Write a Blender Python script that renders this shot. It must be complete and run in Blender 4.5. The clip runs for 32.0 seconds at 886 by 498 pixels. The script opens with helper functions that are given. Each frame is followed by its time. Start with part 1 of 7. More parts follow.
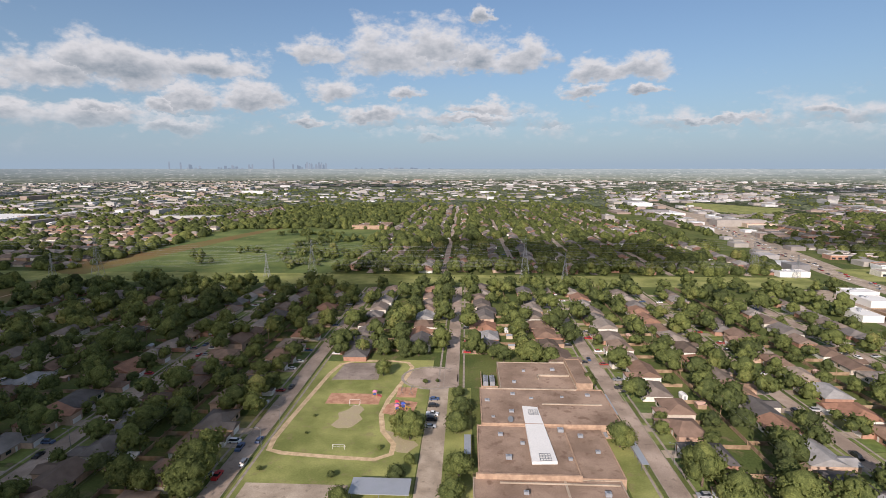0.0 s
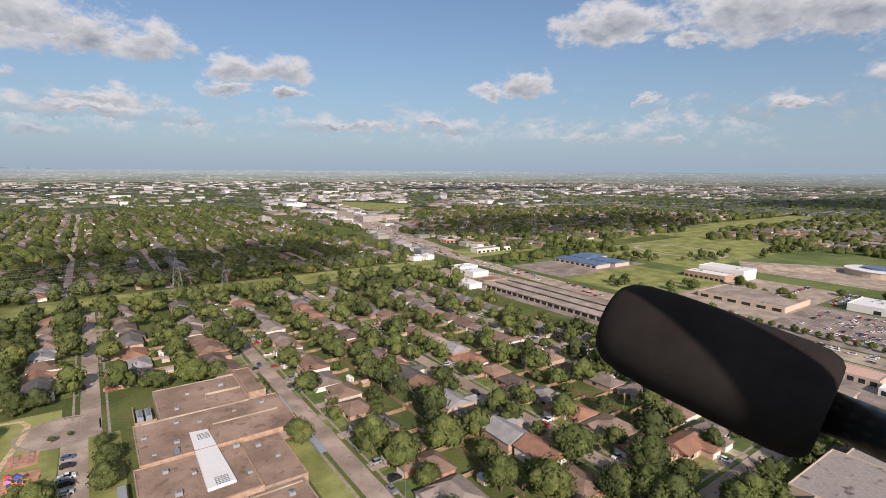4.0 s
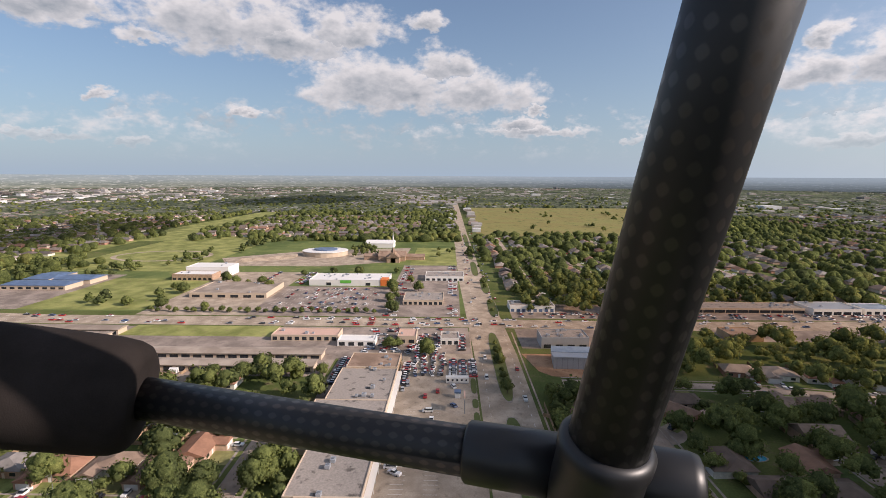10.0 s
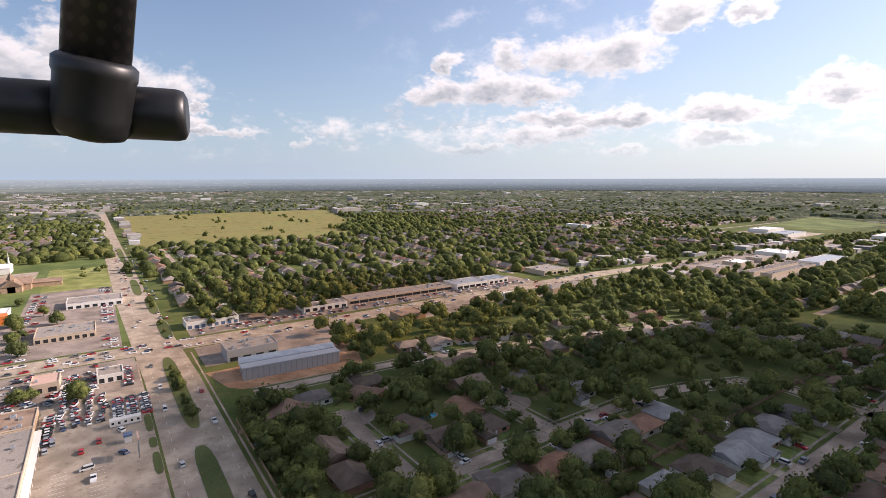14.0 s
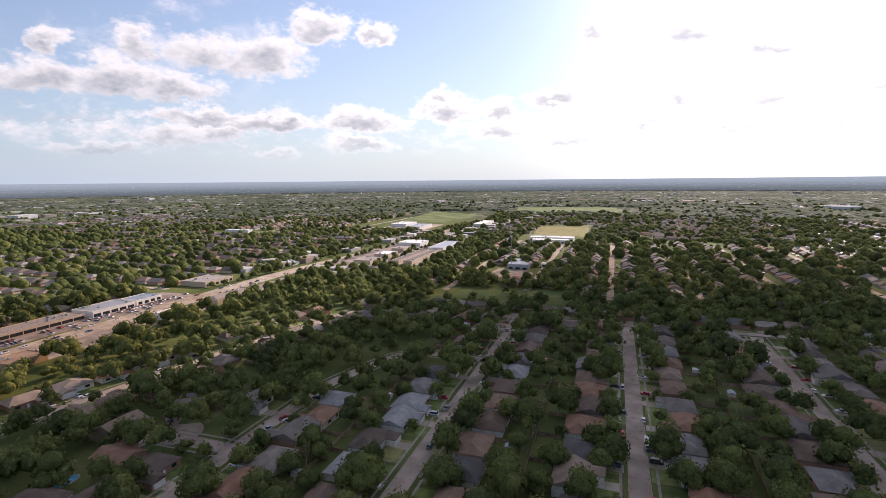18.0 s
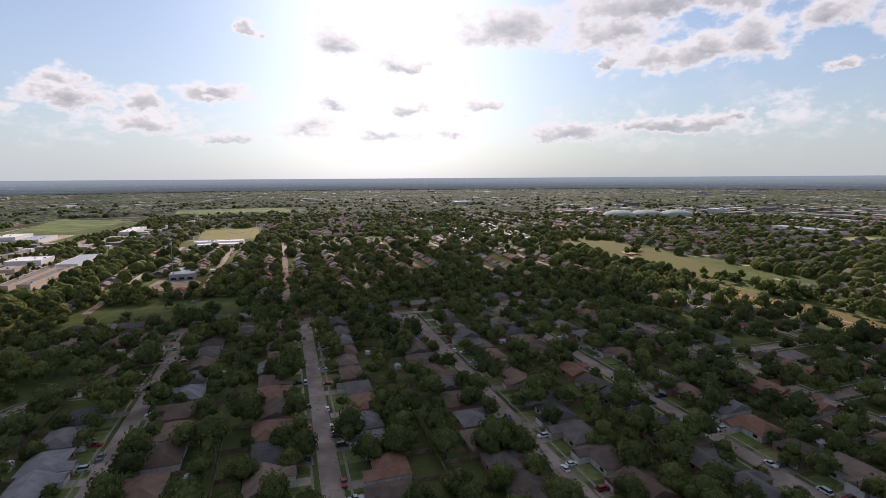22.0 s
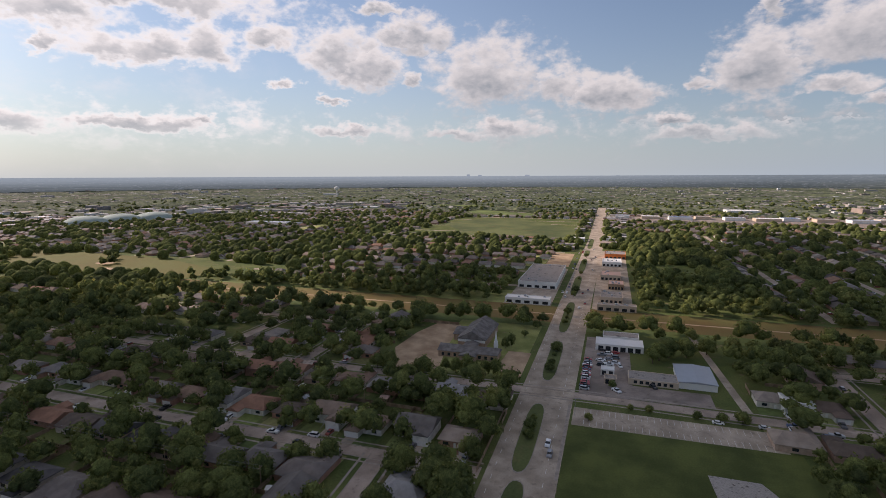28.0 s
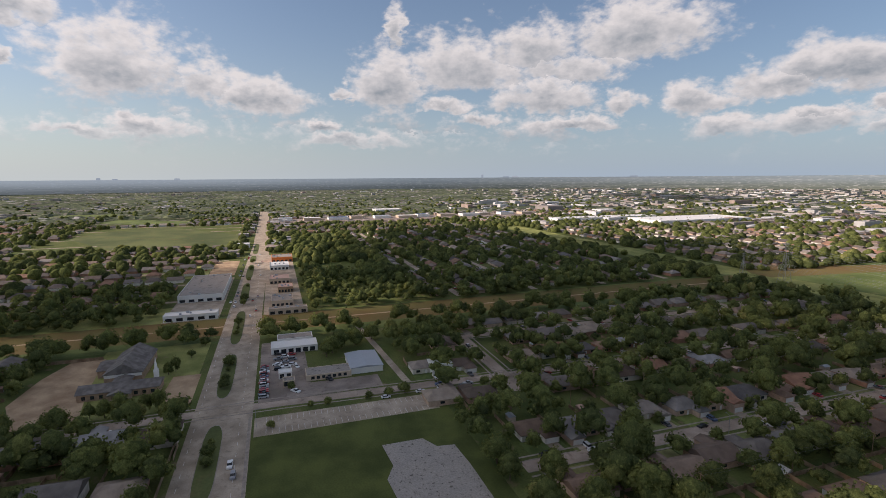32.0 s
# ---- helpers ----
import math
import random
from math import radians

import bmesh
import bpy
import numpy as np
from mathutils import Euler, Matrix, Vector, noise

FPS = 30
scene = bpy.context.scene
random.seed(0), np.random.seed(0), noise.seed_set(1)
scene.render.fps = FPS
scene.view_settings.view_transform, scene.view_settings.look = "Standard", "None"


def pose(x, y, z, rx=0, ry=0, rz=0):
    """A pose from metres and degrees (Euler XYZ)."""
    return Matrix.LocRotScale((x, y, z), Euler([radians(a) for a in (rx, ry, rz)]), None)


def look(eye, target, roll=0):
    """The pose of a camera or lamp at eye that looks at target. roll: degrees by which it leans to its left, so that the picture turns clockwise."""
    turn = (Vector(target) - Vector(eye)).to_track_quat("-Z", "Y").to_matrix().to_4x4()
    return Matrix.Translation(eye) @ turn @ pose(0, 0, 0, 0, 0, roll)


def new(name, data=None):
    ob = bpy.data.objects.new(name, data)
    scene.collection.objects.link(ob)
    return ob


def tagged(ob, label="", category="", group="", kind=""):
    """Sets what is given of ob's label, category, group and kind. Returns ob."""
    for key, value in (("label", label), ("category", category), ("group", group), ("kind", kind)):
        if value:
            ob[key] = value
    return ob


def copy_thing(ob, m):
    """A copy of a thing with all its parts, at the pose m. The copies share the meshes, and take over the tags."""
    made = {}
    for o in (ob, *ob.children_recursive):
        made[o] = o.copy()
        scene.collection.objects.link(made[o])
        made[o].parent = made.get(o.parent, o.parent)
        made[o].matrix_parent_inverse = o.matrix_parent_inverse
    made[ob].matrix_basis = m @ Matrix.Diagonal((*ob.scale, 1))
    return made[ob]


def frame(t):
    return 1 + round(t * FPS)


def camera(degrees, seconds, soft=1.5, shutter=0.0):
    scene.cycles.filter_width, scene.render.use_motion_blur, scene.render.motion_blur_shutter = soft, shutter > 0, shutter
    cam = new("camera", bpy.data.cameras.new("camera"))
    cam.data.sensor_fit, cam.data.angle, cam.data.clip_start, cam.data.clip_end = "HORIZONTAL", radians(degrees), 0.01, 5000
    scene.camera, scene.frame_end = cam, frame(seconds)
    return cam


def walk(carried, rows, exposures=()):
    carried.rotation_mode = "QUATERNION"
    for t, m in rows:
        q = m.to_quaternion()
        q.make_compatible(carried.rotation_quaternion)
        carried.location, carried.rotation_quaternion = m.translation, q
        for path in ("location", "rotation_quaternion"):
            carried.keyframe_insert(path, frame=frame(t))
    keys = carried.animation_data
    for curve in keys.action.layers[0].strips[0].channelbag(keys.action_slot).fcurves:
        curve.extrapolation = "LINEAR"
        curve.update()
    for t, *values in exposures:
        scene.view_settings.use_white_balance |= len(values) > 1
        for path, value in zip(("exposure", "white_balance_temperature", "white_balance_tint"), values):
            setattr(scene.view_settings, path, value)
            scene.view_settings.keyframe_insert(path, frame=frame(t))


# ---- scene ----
# A camera slung under a hovering aircraft turns once round: its eye circles the hub at a short arm.
EYE, ARM = 108.0, 0.0766
EXPOSURES = [(0.0, 0.14, 6500, 20), (5.0, 0.1, 6600, 22), (9.0, 0.16, 6700, 23), (13.0, 0.53, 6800, 25), (15.5, 0.56, 6800, 28), (19.0, 0.44, 6650, 28), (24.5, -0.1, 6650, 26), (28.0, 0.11, 6900, 26), (30.0, 0.14, 6950, 25), (32.0, 0.17, 6900, 23)]
cam = camera(82.17, 32.0, 0.5)
TURNS = [
    (0.0, 2.60, -8.97, 0.00),
    (0.5, -2.34, -8.99, 0.14),
    (1.0, -7.49, -8.98, 0.18),
    (1.5, -12.07, -8.96, 0.21),
    (2.0, -16.28, -8.91, 0.26),
    (2.5, -20.51, -8.87, 0.38),
    (3.0, -24.84, -8.80, 0.36),
    (3.5, -29.96, -8.75, 0.36),
    (5.5, -47.82, -8.58, 0.29),
    (6.0, -52.25, -8.51, 0.24),
    (6.5, -56.89, -8.45, 0.18),
    (7.0, -61.80, -8.45, 0.17),
    (7.5, -66.37, -8.43, 0.16),
    (8.0, -70.90, -8.35, 0.19),
    (8.5, -75.12, -8.30, 0.19),
    (9.0, -79.99, -8.26, 0.23),
    (9.5, -84.63, -8.19, 0.30),
    (10.0, -89.15, -8.16, 0.25),
    (10.5, -93.51, -8.15, 0.17),
    (11.0, -97.92, -8.12, 0.18),
    (11.5, -102.44, -8.00, 0.09),
    (12.0, -107.21, -7.93, 0.03),
    (12.5, -111.93, -7.90, -0.03),
    (13.0, -116.01, -7.91, -0.07),
    (13.5, -120.30, -7.90, -0.10),
    (14.0, -124.39, -7.84, -0.11),
    (14.5, -129.22, -7.80, -0.20),
    (16.5, -146.71, -7.74, -0.48),
    (17.0, -151.11, -7.73, -0.52),
    (17.5, -155.97, -7.71, -0.50),
    (18.0, -161.31, -7.69, -0.53),
    (18.5, -165.82, -7.75, -0.57),
    (19.0, -170.33, -7.81, -0.53),
    (19.5, -174.20, -7.91, -0.42),
    (20.0, -178.49, -7.93, -0.36),
    (20.5, -183.38, -7.97, -0.39),
    (21.0, -188.49, -7.97, -0.37),
    (21.5, -193.05, -7.94, -0.34),
    (22.0, -197.39, -7.94, -0.36),
    (22.5, -201.65, -7.94, -0.35),
    (23.0, -205.94, -7.95, -0.39),
    (23.5, -211.07, -7.94, -0.46),
    (24.0, -215.82, -7.95, -0.50),
    (24.5, -220.47, -7.98, -0.48),
    (25.0, -224.44, -8.03, -0.27),
    (25.5, -228.93, -8.06, -0.21),
    (27.5, -247.57, -8.14, -0.24),
    (28.0, -251.65, -8.15, -0.24),
    (28.5, -256.10, -8.13, -0.24),
    (29.0, -260.97, -8.11, -0.24),
    (29.5, -265.45, -8.12, -0.24),
    (30.0, -270.05, -8.11, -0.26),
    (30.5, -274.31, -8.09, -0.24),
    (31.0, -278.84, -8.05, -0.29),
    (31.5, -283.37, -7.99, -0.35),
    (32.0, -288.36, -7.97, -0.39),
]


# the eye sinks away below the landing leg while the leg folds up and out of view
SINK = [(11.0, 0, 0, 0), (12.0, 0.0014, -0.0068, 0.0026), (12.5, 0.0011, -0.0085, 0.0005), (13.0, -0.0113, -0.0072, -0.0318),
        (13.5, -0.0475, -0.0045, -0.0691), (14.0, -0.0917, 0.0011, -0.127), (14.5, -0.14, 0.006, -0.205), (16.5, -0.22, 0.01, -0.36), (18.0, -0.24, 0.01, -0.4)]


def held(t, yaw, pitch, roll):
    a = radians(yaw)
    dx, dy, dz = (float(np.interp(t, [q[0] for q in SINK], [q[i] for q in SINK])) for i in (1, 2, 3))
    return pose(dx - ARM * math.sin(a), dy + ARM * math.cos(a), EYE + dz, 90 + pitch, 0, yaw) @ pose(0, 0, 0, 0, 0, roll)


walk(cam, [(t, held(t, y, p, r)) for t, y, p, r in TURNS], EXPOSURES)

# ---- sky, sun ----
SUN_AZ, SUN_EL = 163.0, 28.0
SEAM = 37.0
# cumulus: bearing, height over the horizon, half width and rise, in degrees
CLOUDS = [
    (3.1, 12.5, 4.5, 2.3), (4.1, 3.3, 2.5, 0.6), (6.4, 7.8, 2, 0.7), (8, 11.4, 5.7, 2.6), (11.1, 5.6, 3.3, 0.9), (14.1, 7.9, 3.2, 1.5), (15.7, 11.6, 3.2, 1.4), (16.8, 4.8, 2.9, 0.6),
    (22.4, 6.7, 3.3, 1.6), (26.5, 9.7, 4.5, 1.5), (27.9, 6.6, 2.3, 1.5), (29.8, 3.9, 2.9, 0.8), (30.5, 5.7, 1.8, 0.7), (33.8, 9, 5.1, 2.2), (35.1, 9.1, 3.7, 1.8), (35.9, 5.4, 2.2, 0.7),
    (36.1, 4.7, 3.7, 1.1), (38.4, 8, 3.6, 1.4), (40, 7.9, 2.9, 2.1), (43.2, 4.7, 2.9, 1.1), (44.8, 7.2, 3.9, 1.7), (51.9, 13.6, 6.5, 3), (52.4, 7.2, 2.5, 1.2), (57.5, 5.4, 5, 0.9),
]
CLOUDS += [
    (57.9, 11.1, 5.2, 1.8), (60.5, 8.2, 5, 1.8), (61.5, 12.8, 5.9, 2.9), (67.1, 6.1, 2.8, 0.8), (69.9, 11, 6.7, 3.4), (71.2, 7.6, 3.1, 0.9), (76.7, 9.4, 3.7, 3.8), (76.7, 15.1, 1.1, 2),
    (81.4, 3.9, 4.5, 1), (82.2, 8.7, 1.5, 1), (84.2, 5.6, 1.9, 0.7), (90.9, 8.1, 4.2, 2), (96.4, 9.1, 2.4, 2.1), (100.8, 4.9, 3.4, 1.1), (103.5, 10.1, 5.9, 3.8), (106.7, 4.4, 3.7, 0.8),
    (110.6, 14, 3.3, 2), (111.9, 10, 1, 1.1), (112.1, 9.8, 1.1, 1.1), (113.1, 14.4, 2.4, 1.5), (115.7, 17, 2.4, 0.8), (115.9, 11.1, 3.6, 2.5), (118.5, 4.7, 4.1, 0.8), (119, 4.6, 4.2, 0.9),
]
CLOUDS += [
    (119.4, 12.5, 4, 3.1), (120, 7.9, 1.1, 0.6), (120.3, 7.8, 1, 0.7), (124.8, 9.4, 1.3, 0.7), (125, 9.5, 1.3, 0.7), (126.4, 13.4, 2.9, 1.6), (132.5, 12.3, 2.9, 2.8), (133.2, 5.4, 2.2, 0.7),
    (135.8, 4.8, 4.2, 1.1), (136.9, 11.6, 7.6, 1.9), (138.4, 4.9, 6.2, 0.8), (139.6, 16.1, 13.1, 2.1), (142, 5, 2.6, 0.8), (144.7, 14.1, 5.7, 2.2), (145.6, 11.2, 0.8, 1), (148.9, 4.6, 4.2, 1.1),
    (150.8, 4.4, 2.1, 0.9), (155, 15.1, 5.6, 2.5), (158.1, 7.5, 2.5, 1), (160.8, 4.6, 1.7, 0.6), (166, 7.3, 1.7, 0.7), (166.1, 11.7, 2.1, 0.7), (166.3, 7.4, 2, 0.8), (167.2, 11.6, 2.9, 1),
]
CLOUDS += [
    (169.5, 4.5, 2, 0.6), (173.4, 13.7, 2.2, 1.6), (173.5, 13.5, 1, 0.7), (173.9, 7.6, 1.3, 0.9), (177.4, 4.6, 3.2, 1), (177.4, 5, 2.9, 1.5), (182.8, 14.7, 1.3, 0.7), (185.3, 3.8, 4.3, 0.6),
    (186.3, 8.3, 3.4, 1), (191.8, 5, 3.7, 1.3), (192.1, 7.1, 2.7, 1.3), (198.3, 8.8, 1.7, 1.3), (198.5, 7.2, 3.2, 1.3), (206.5, 14.9, 2.5, 1.2), (207.1, 3.8, 4.3, 1), (207.2, 6.2, 5.1, 1.3),
    (211.4, 15.1, 2.9, 1.8), (216.1, 6, 3.7, 1), (216.4, 2.8, 2.4, 0.6), (216.6, 12.2, 3.8, 2.4), (216.8, 5.9, 5.4, 1.1), (221.4, 4.7, 2.5, 1.1), (222.8, 12.2, 3.3, 2), (224, 6.5, 5.1, 0.9),
]
CLOUDS += [
    (225.4, 8.8, 3.7, 1.5), (226.1, 4.3, 3.2, 1.2), (228.4, 12.5, 1.6, 1.7), (230.2, 9.4, 3.4, 1.8), (232.6, 3.1, 3.9, 0.7), (235.2, 11.9, 1.1, 1), (235.6, 9, 2.6, 1.7), (251.2, 3.7, 1.2, 0.5),
    (260.8, 4.7, 5.8, 0.7), (260.9, 6.8, 1.1, 0.6), (262.8, 5.5, 2.3, 0.7), (267, 8.3, 5.8, 2.4), (271.1, 11.3, 3.1, 1.9), (273, 15.7, 1.9, 1.1), (274.2, 8.8, 4.9, 2.8), (279.7, 9.2, 5.5, 3.3),
    (281, 14.1, 4.2, 2.2), (286.4, 13, 4.8, 2.1), (291.3, 6, 1.1, 0.5), (294, 14.2, 8.5, 3.1), (300.4, 12.5, 2.4, 1), (301.4, 3, 1.7, 0.5), (304.6, 7.2, 1.1, 0.6), (305, 7.1, 0.9, 0.6),
]
CLOUDS += [
    (305.9, 14.2, 4.6, 1.9), (308.1, 3.5, 2.7, 0.5), (308.8, 3.4, 2.9, 0.5), (309.5, 13.9, 3.7, 1.7), (316.3, 8.9, 2.4, 1.4), (319.5, 8.3, 2.4, 0.9), (325.8, 5.1, 1.4, 0.6), (334.6, 4.8, 4.3, 0.5),
    (337, 4.8, 2.2, 0.5), (341.2, 7.8, 1.6, 0.5), (342.4, 9.9, 2.7, 1.4), (346.5, 9.9, 2.5, 1.5), (347.7, 7.9, 2.2, 0.7), (354.1, 11.4, 2.7, 1.9), (358.5, 15.3, 0.8, 1), (358.6, 11.5, 3, 1.7),
    (358.8, 6.5, 2.8, 0.8), (359.4, 5.4, 3.4, 0.6),
]


class Nodes:
    """Short hand for node trees: n(type, inputs by name or index, properties)."""

    def __init__(self, tree):
        self.tree = tree
        tree.nodes.clear()

    def __call__(self, kind, ins=(), **props):
        nd = self.tree.nodes.new(kind)
        for k, v in props.items():
            if k == "operation":
                nd.operation = v
            elif k == "use_clamp":
                nd.use_clamp = v
            elif k == "data_type":
                nd.data_type = v
            elif k == "blend_type":
                nd.blend_type = v
            elif k == "interpolation_type":
                nd.interpolation_type = v
            elif k == "vector_type":
                nd.vector_type = v
            elif k == "sky_type":
                nd.sky_type = v
            elif k == "sun_disc":
                nd.sun_disc = v
            elif k == "sun_elevation":
                nd.sun_elevation = v
            elif k == "sun_rotation":
                nd.sun_rotation = v
            elif k == "air_density":
                nd.air_density = v
            elif k == "dust_density":
                nd.dust_density = v
            elif k == "ozone_density":
                nd.ozone_density = v
            elif k == "altitude":
                nd.altitude = v
        for k, v in dict(ins).items():
            if isinstance(v, bpy.types.NodeSocket):
                self.tree.links.new(v, nd.inputs[k])
            else:
                nd.inputs[k].default_value = v
        return nd

    def math(self, op, a, b=0.0, c=0.0, clamp=False):
        return self("ShaderNodeMath", {0: a, 1: b, 2: c}, operation=op, use_clamp=clamp).outputs[0]

    def noise(self, vec, scale, detail=4.0, rough=0.55):
        return self("ShaderNodeTexNoise", {"Vector": vec, "Scale": scale, "Detail": detail, "Roughness": rough}).outputs[0]

    def ramp(self, fac, stops):
        nd = self("ShaderNodeValToRGB", {0: fac})
        el = nd.color_ramp.elements
        el[0].position, el[0].color = stops[0][0], (*stops[0][1], 1)
        el[1].position, el[1].color = stops[-1][0], (*stops[-1][1], 1)
        for p, c in stops[1:-1]:
            e = el.new(p)
            e.color = (*c, 1)
        return nd.outputs[0]

    def mix(self, fac, a, b, mode="MIX"):
        nd = self("ShaderNodeMix", {0: fac}, data_type="RGBA", blend_type=mode)
        for i, v in ((6, a), (7, b)):
            if isinstance(v, bpy.types.NodeSocket):
                self.tree.links.new(v, nd.inputs[i])
            else:
                nd.inputs[i].default_value = (*v, 1)
        return nd.outputs[2]

    def step(self, v, lo, hi):
        return self("ShaderNodeMapRange", {0: v, 1: lo, 2: hi, 3: 0.0, 4: 1.0}, interpolation_type="SMOOTHSTEP").outputs[0]


def way(az, el):
    a, e = radians(az), radians(el)
    return Vector((-math.sin(a) * math.cos(e), math.cos(a) * math.cos(e), math.sin(e)))


def make_world():
    world = bpy.data.worlds.new("sky")
    scene.world = world
    world.use_nodes = True
    n = Nodes(world.node_tree)
    sky = n("ShaderNodeTexSky", sky_type="NISHITA", sun_disc=False, sun_elevation=radians(SUN_EL), sun_rotation=radians(-SUN_AZ),
            air_density=1.1, dust_density=0.6, ozone_density=2.2, altitude=50.0).outputs[0]
    d = n("ShaderNodeTexCoord").outputs["Generated"]
    z = n("ShaderNodeSeparateXYZ", {0: d}).outputs[2]
    x, y = (n("ShaderNodeSeparateXYZ", {0: d}).outputs[i] for i in (0, 1))
    turn = n.math("DEGREES", n.math("ARCTAN2", n.math("MULTIPLY", x, -1.0), y))
    turn = n.math("FLOORED_MODULO", n.math("SUBTRACT", turn, SEAM), 360.0)
    high = n.math("DEGREES", n.math("ARCSINE", z))
    # billows: noise stretched sideways towards the horizon
    warp = n("ShaderNodeVectorMath", {0: d, 1: (1.0, 1.0, 1.7)}, operation="MULTIPLY").outputs[0]
    big = n.math("ADD", n.math("MULTIPLY", n.noise(warp, 9.0, 6.0, 0.6), 0.48), n.math("MULTIPLY_ADD", n.noise(warp, 25.0, 5.0, 0.55), 0.38, n.math("MULTIPLY", n.noise(warp, 85.0, 4.0, 0.5), 0.14)))
    up = n("ShaderNodeVectorMath", {0: warp, 1: tuple(way(SUN_AZ, 60) * 0.02)}, operation="ADD").outputs[0]
    lit = n.math("ADD", n.math("MULTIPLY", n.noise(up, 9.0, 5.0, 0.6), 0.48), n.math("MULTIPLY_ADD", n.noise(up, 25.0, 4.0, 0.5), 0.38, n.math("MULTIPLY", n.noise(up, 85.0, 2.0, 0.5), 0.14)))
    # ragged outlines: the heaps are looked up a little off their true place
    for size, dx, dy in ((16.0, 5.0, 2.6), (55.0, 2.4, 1.5)):
        off = n("ShaderNodeSeparateColor", {0: n("ShaderNodeTexNoise", {"Vector": warp, "Scale": size, "Detail": 4.0, "Roughness": 0.55}).outputs[1]})
        turn = n.math("MULTIPLY_ADD", n.math("SUBTRACT", off.outputs[0], 0.5), dx, turn)
        high = n.math("MULTIPLY_ADD", n.math("SUBTRACT", off.outputs[1], 0.5), dy, high)
    # each heap of cloud: round above, nearly flat below
    near, rise = 9.0, 0.0
    heaps = []
    for az, el, a, b in CLOUDS:
        c = (az - SEAM) % 360
        heaps += [(c + k, el, a, b) for k in (-360, 0, 360) if -a * 1.6 < c + k < 360 + a * 1.6]
    for c, el, a, b in heaps:
        a, b = a * 1.24, b * 1.28
        u = n.math("MULTIPLY_ADD", turn, 1 / a, -c / a)
        v = n.math("MULTIPLY_ADD", high, 1 / b, -el / b)
        low = n.math("MAXIMUM", v, n.math("MULTIPLY", v, -1.75))
        q = n.math("MULTIPLY_ADD", low, low, n.math("MULTIPLY", u, u))
        rise = n.math("MULTIPLY_ADD", n.math("LESS_THAN", q, near), n.math("SUBTRACT", v, rise), rise)
        near = n.math("MINIMUM", near, q)
    blob = n.math("SUBTRACT", 1.0, n.math("SQRT", near))
    rise = n.math("MAXIMUM", n.math("MINIMUM", rise, 1.0), -0.8)
    blob = n.math("MAXIMUM", blob, -0.9)
    # thin streaks low over the horizon
    low = n.math("MULTIPLY", n.math("SUBTRACT", 1.0, n.math("ABSOLUTE", n.math("DIVIDE", n.math("SUBTRACT", z, 0.085), 0.075))), 0.5)
    blob = n.math("MAXIMUM", blob, n.math("SUBTRACT", low, 0.43))
    # cumulus goes on overhead
    blob = n.math("MAXIMUM", blob, n.math("SUBTRACT", n.math("MULTIPLY", n.step(z, 0.36, 0.6), 0.95), 0.9))
    dens = n.math("ADD", blob, n.math("MULTIPLY", n.math("SUBTRACT", big, 0.462), 3.2))
    cover = n.step(dens, -0.05, 0.6)
    thick = n.step(dens, 0.25, 1.2)
    relief = n.math("MULTIPLY", n.math("SUBTRACT", big, lit), 2.6)
    def lobe(az, el, power):
        dot = n("ShaderNodeVectorMath", {0: d, 1: tuple(way(az, el))}, operation="DOT_PRODUCT").outputs["Value"]
        return n.math("POWER", n.math("MAXIMUM", dot, 0.0), power)

    # bright moist air round the sun, drawn out along the veil of thin cloud beside it
    glow = n.math("ADD", n.math("ADD", n.math("MULTIPLY", lobe(173, 22, 60.0), 0.24), n.math("MULTIPLY", lobe(169, 5, 28.0), 0.38)), n.math("ADD", n.math("MULTIPLY", lobe(190, 14, 9.0), 0.1), n.math("ADD", n.math("MULTIPLY", lobe(224, 12, 8.0), 0.075), n.math("MULTIPLY", lobe(118, 10, 10.0), 0.05))), clamp=True)
    shade = n.math("SUBTRACT", n.math("ADD", n.math("ADD", 0.82, n.math("MULTIPLY", rise, 0.5)), relief), n.math("MULTIPLY", thick, 0.55), clamp=True)
    cloud = n.mix(shade, (2.7, 3.3, 3.7), (7.0, 7.3, 7.25))
    cloud = n.mix(1.0, cloud, n.mix(n.math("MULTIPLY", glow, n.math("SUBTRACT", 1.0, n.math("MULTIPLY", thick, 0.9))), (1, 1, 1), (2.4, 2.35, 2.3)), "MULTIPLY")
    # edges turned to the sun shine, thick cores stay grey
    facing = n.step(n("ShaderNodeVectorMath", {0: d, 1: tuple(way(165, 12))}, operation="DOT_PRODUCT").outputs["Value"], 0.5, 0.95)
    silver = n.math("MULTIPLY", facing, n.math("SUBTRACT", 1.0, n.step(dens, 0.2, 0.85)))
    cloud = n.mix(n.math("MULTIPLY", silver, 0.85), cloud, (10.9, 11.3, 11.0))
    # cloud close to the sun is lit right through
    cloud = n.mix(n.math("MULTIPLY", lobe(168, 12, 5.0), n.math("SUBTRACT", 0.62, n.math("MULTIPLY", thick, 0.3))), cloud, (9.0, 9.5, 9.35))
    # moist air pales the sky near the horizon and round the sun
    haze = n.math("POWER", n.math("SUBTRACT", 1.0, n.math("MAXIMUM", z, 0.0)), 7.0)
    south = n.step(n("ShaderNodeVectorMath", {0: d, 1: tuple(way(150, 0))}, operation="DOT_PRODUCT").outputs["Value"], -0.3, 0.9)
    moist = n.mix(south, (3.35, 4.6, 5.65), (4.65, 5.6, 5.75))
    air = n.mix(n.math("MULTIPLY", haze, 0.96), n.mix(0.12, n.mix(1.0, sky, (0.72, 0.92, 1.02), "MULTIPLY"), (3.8, 4.6, 5.3)), moist)
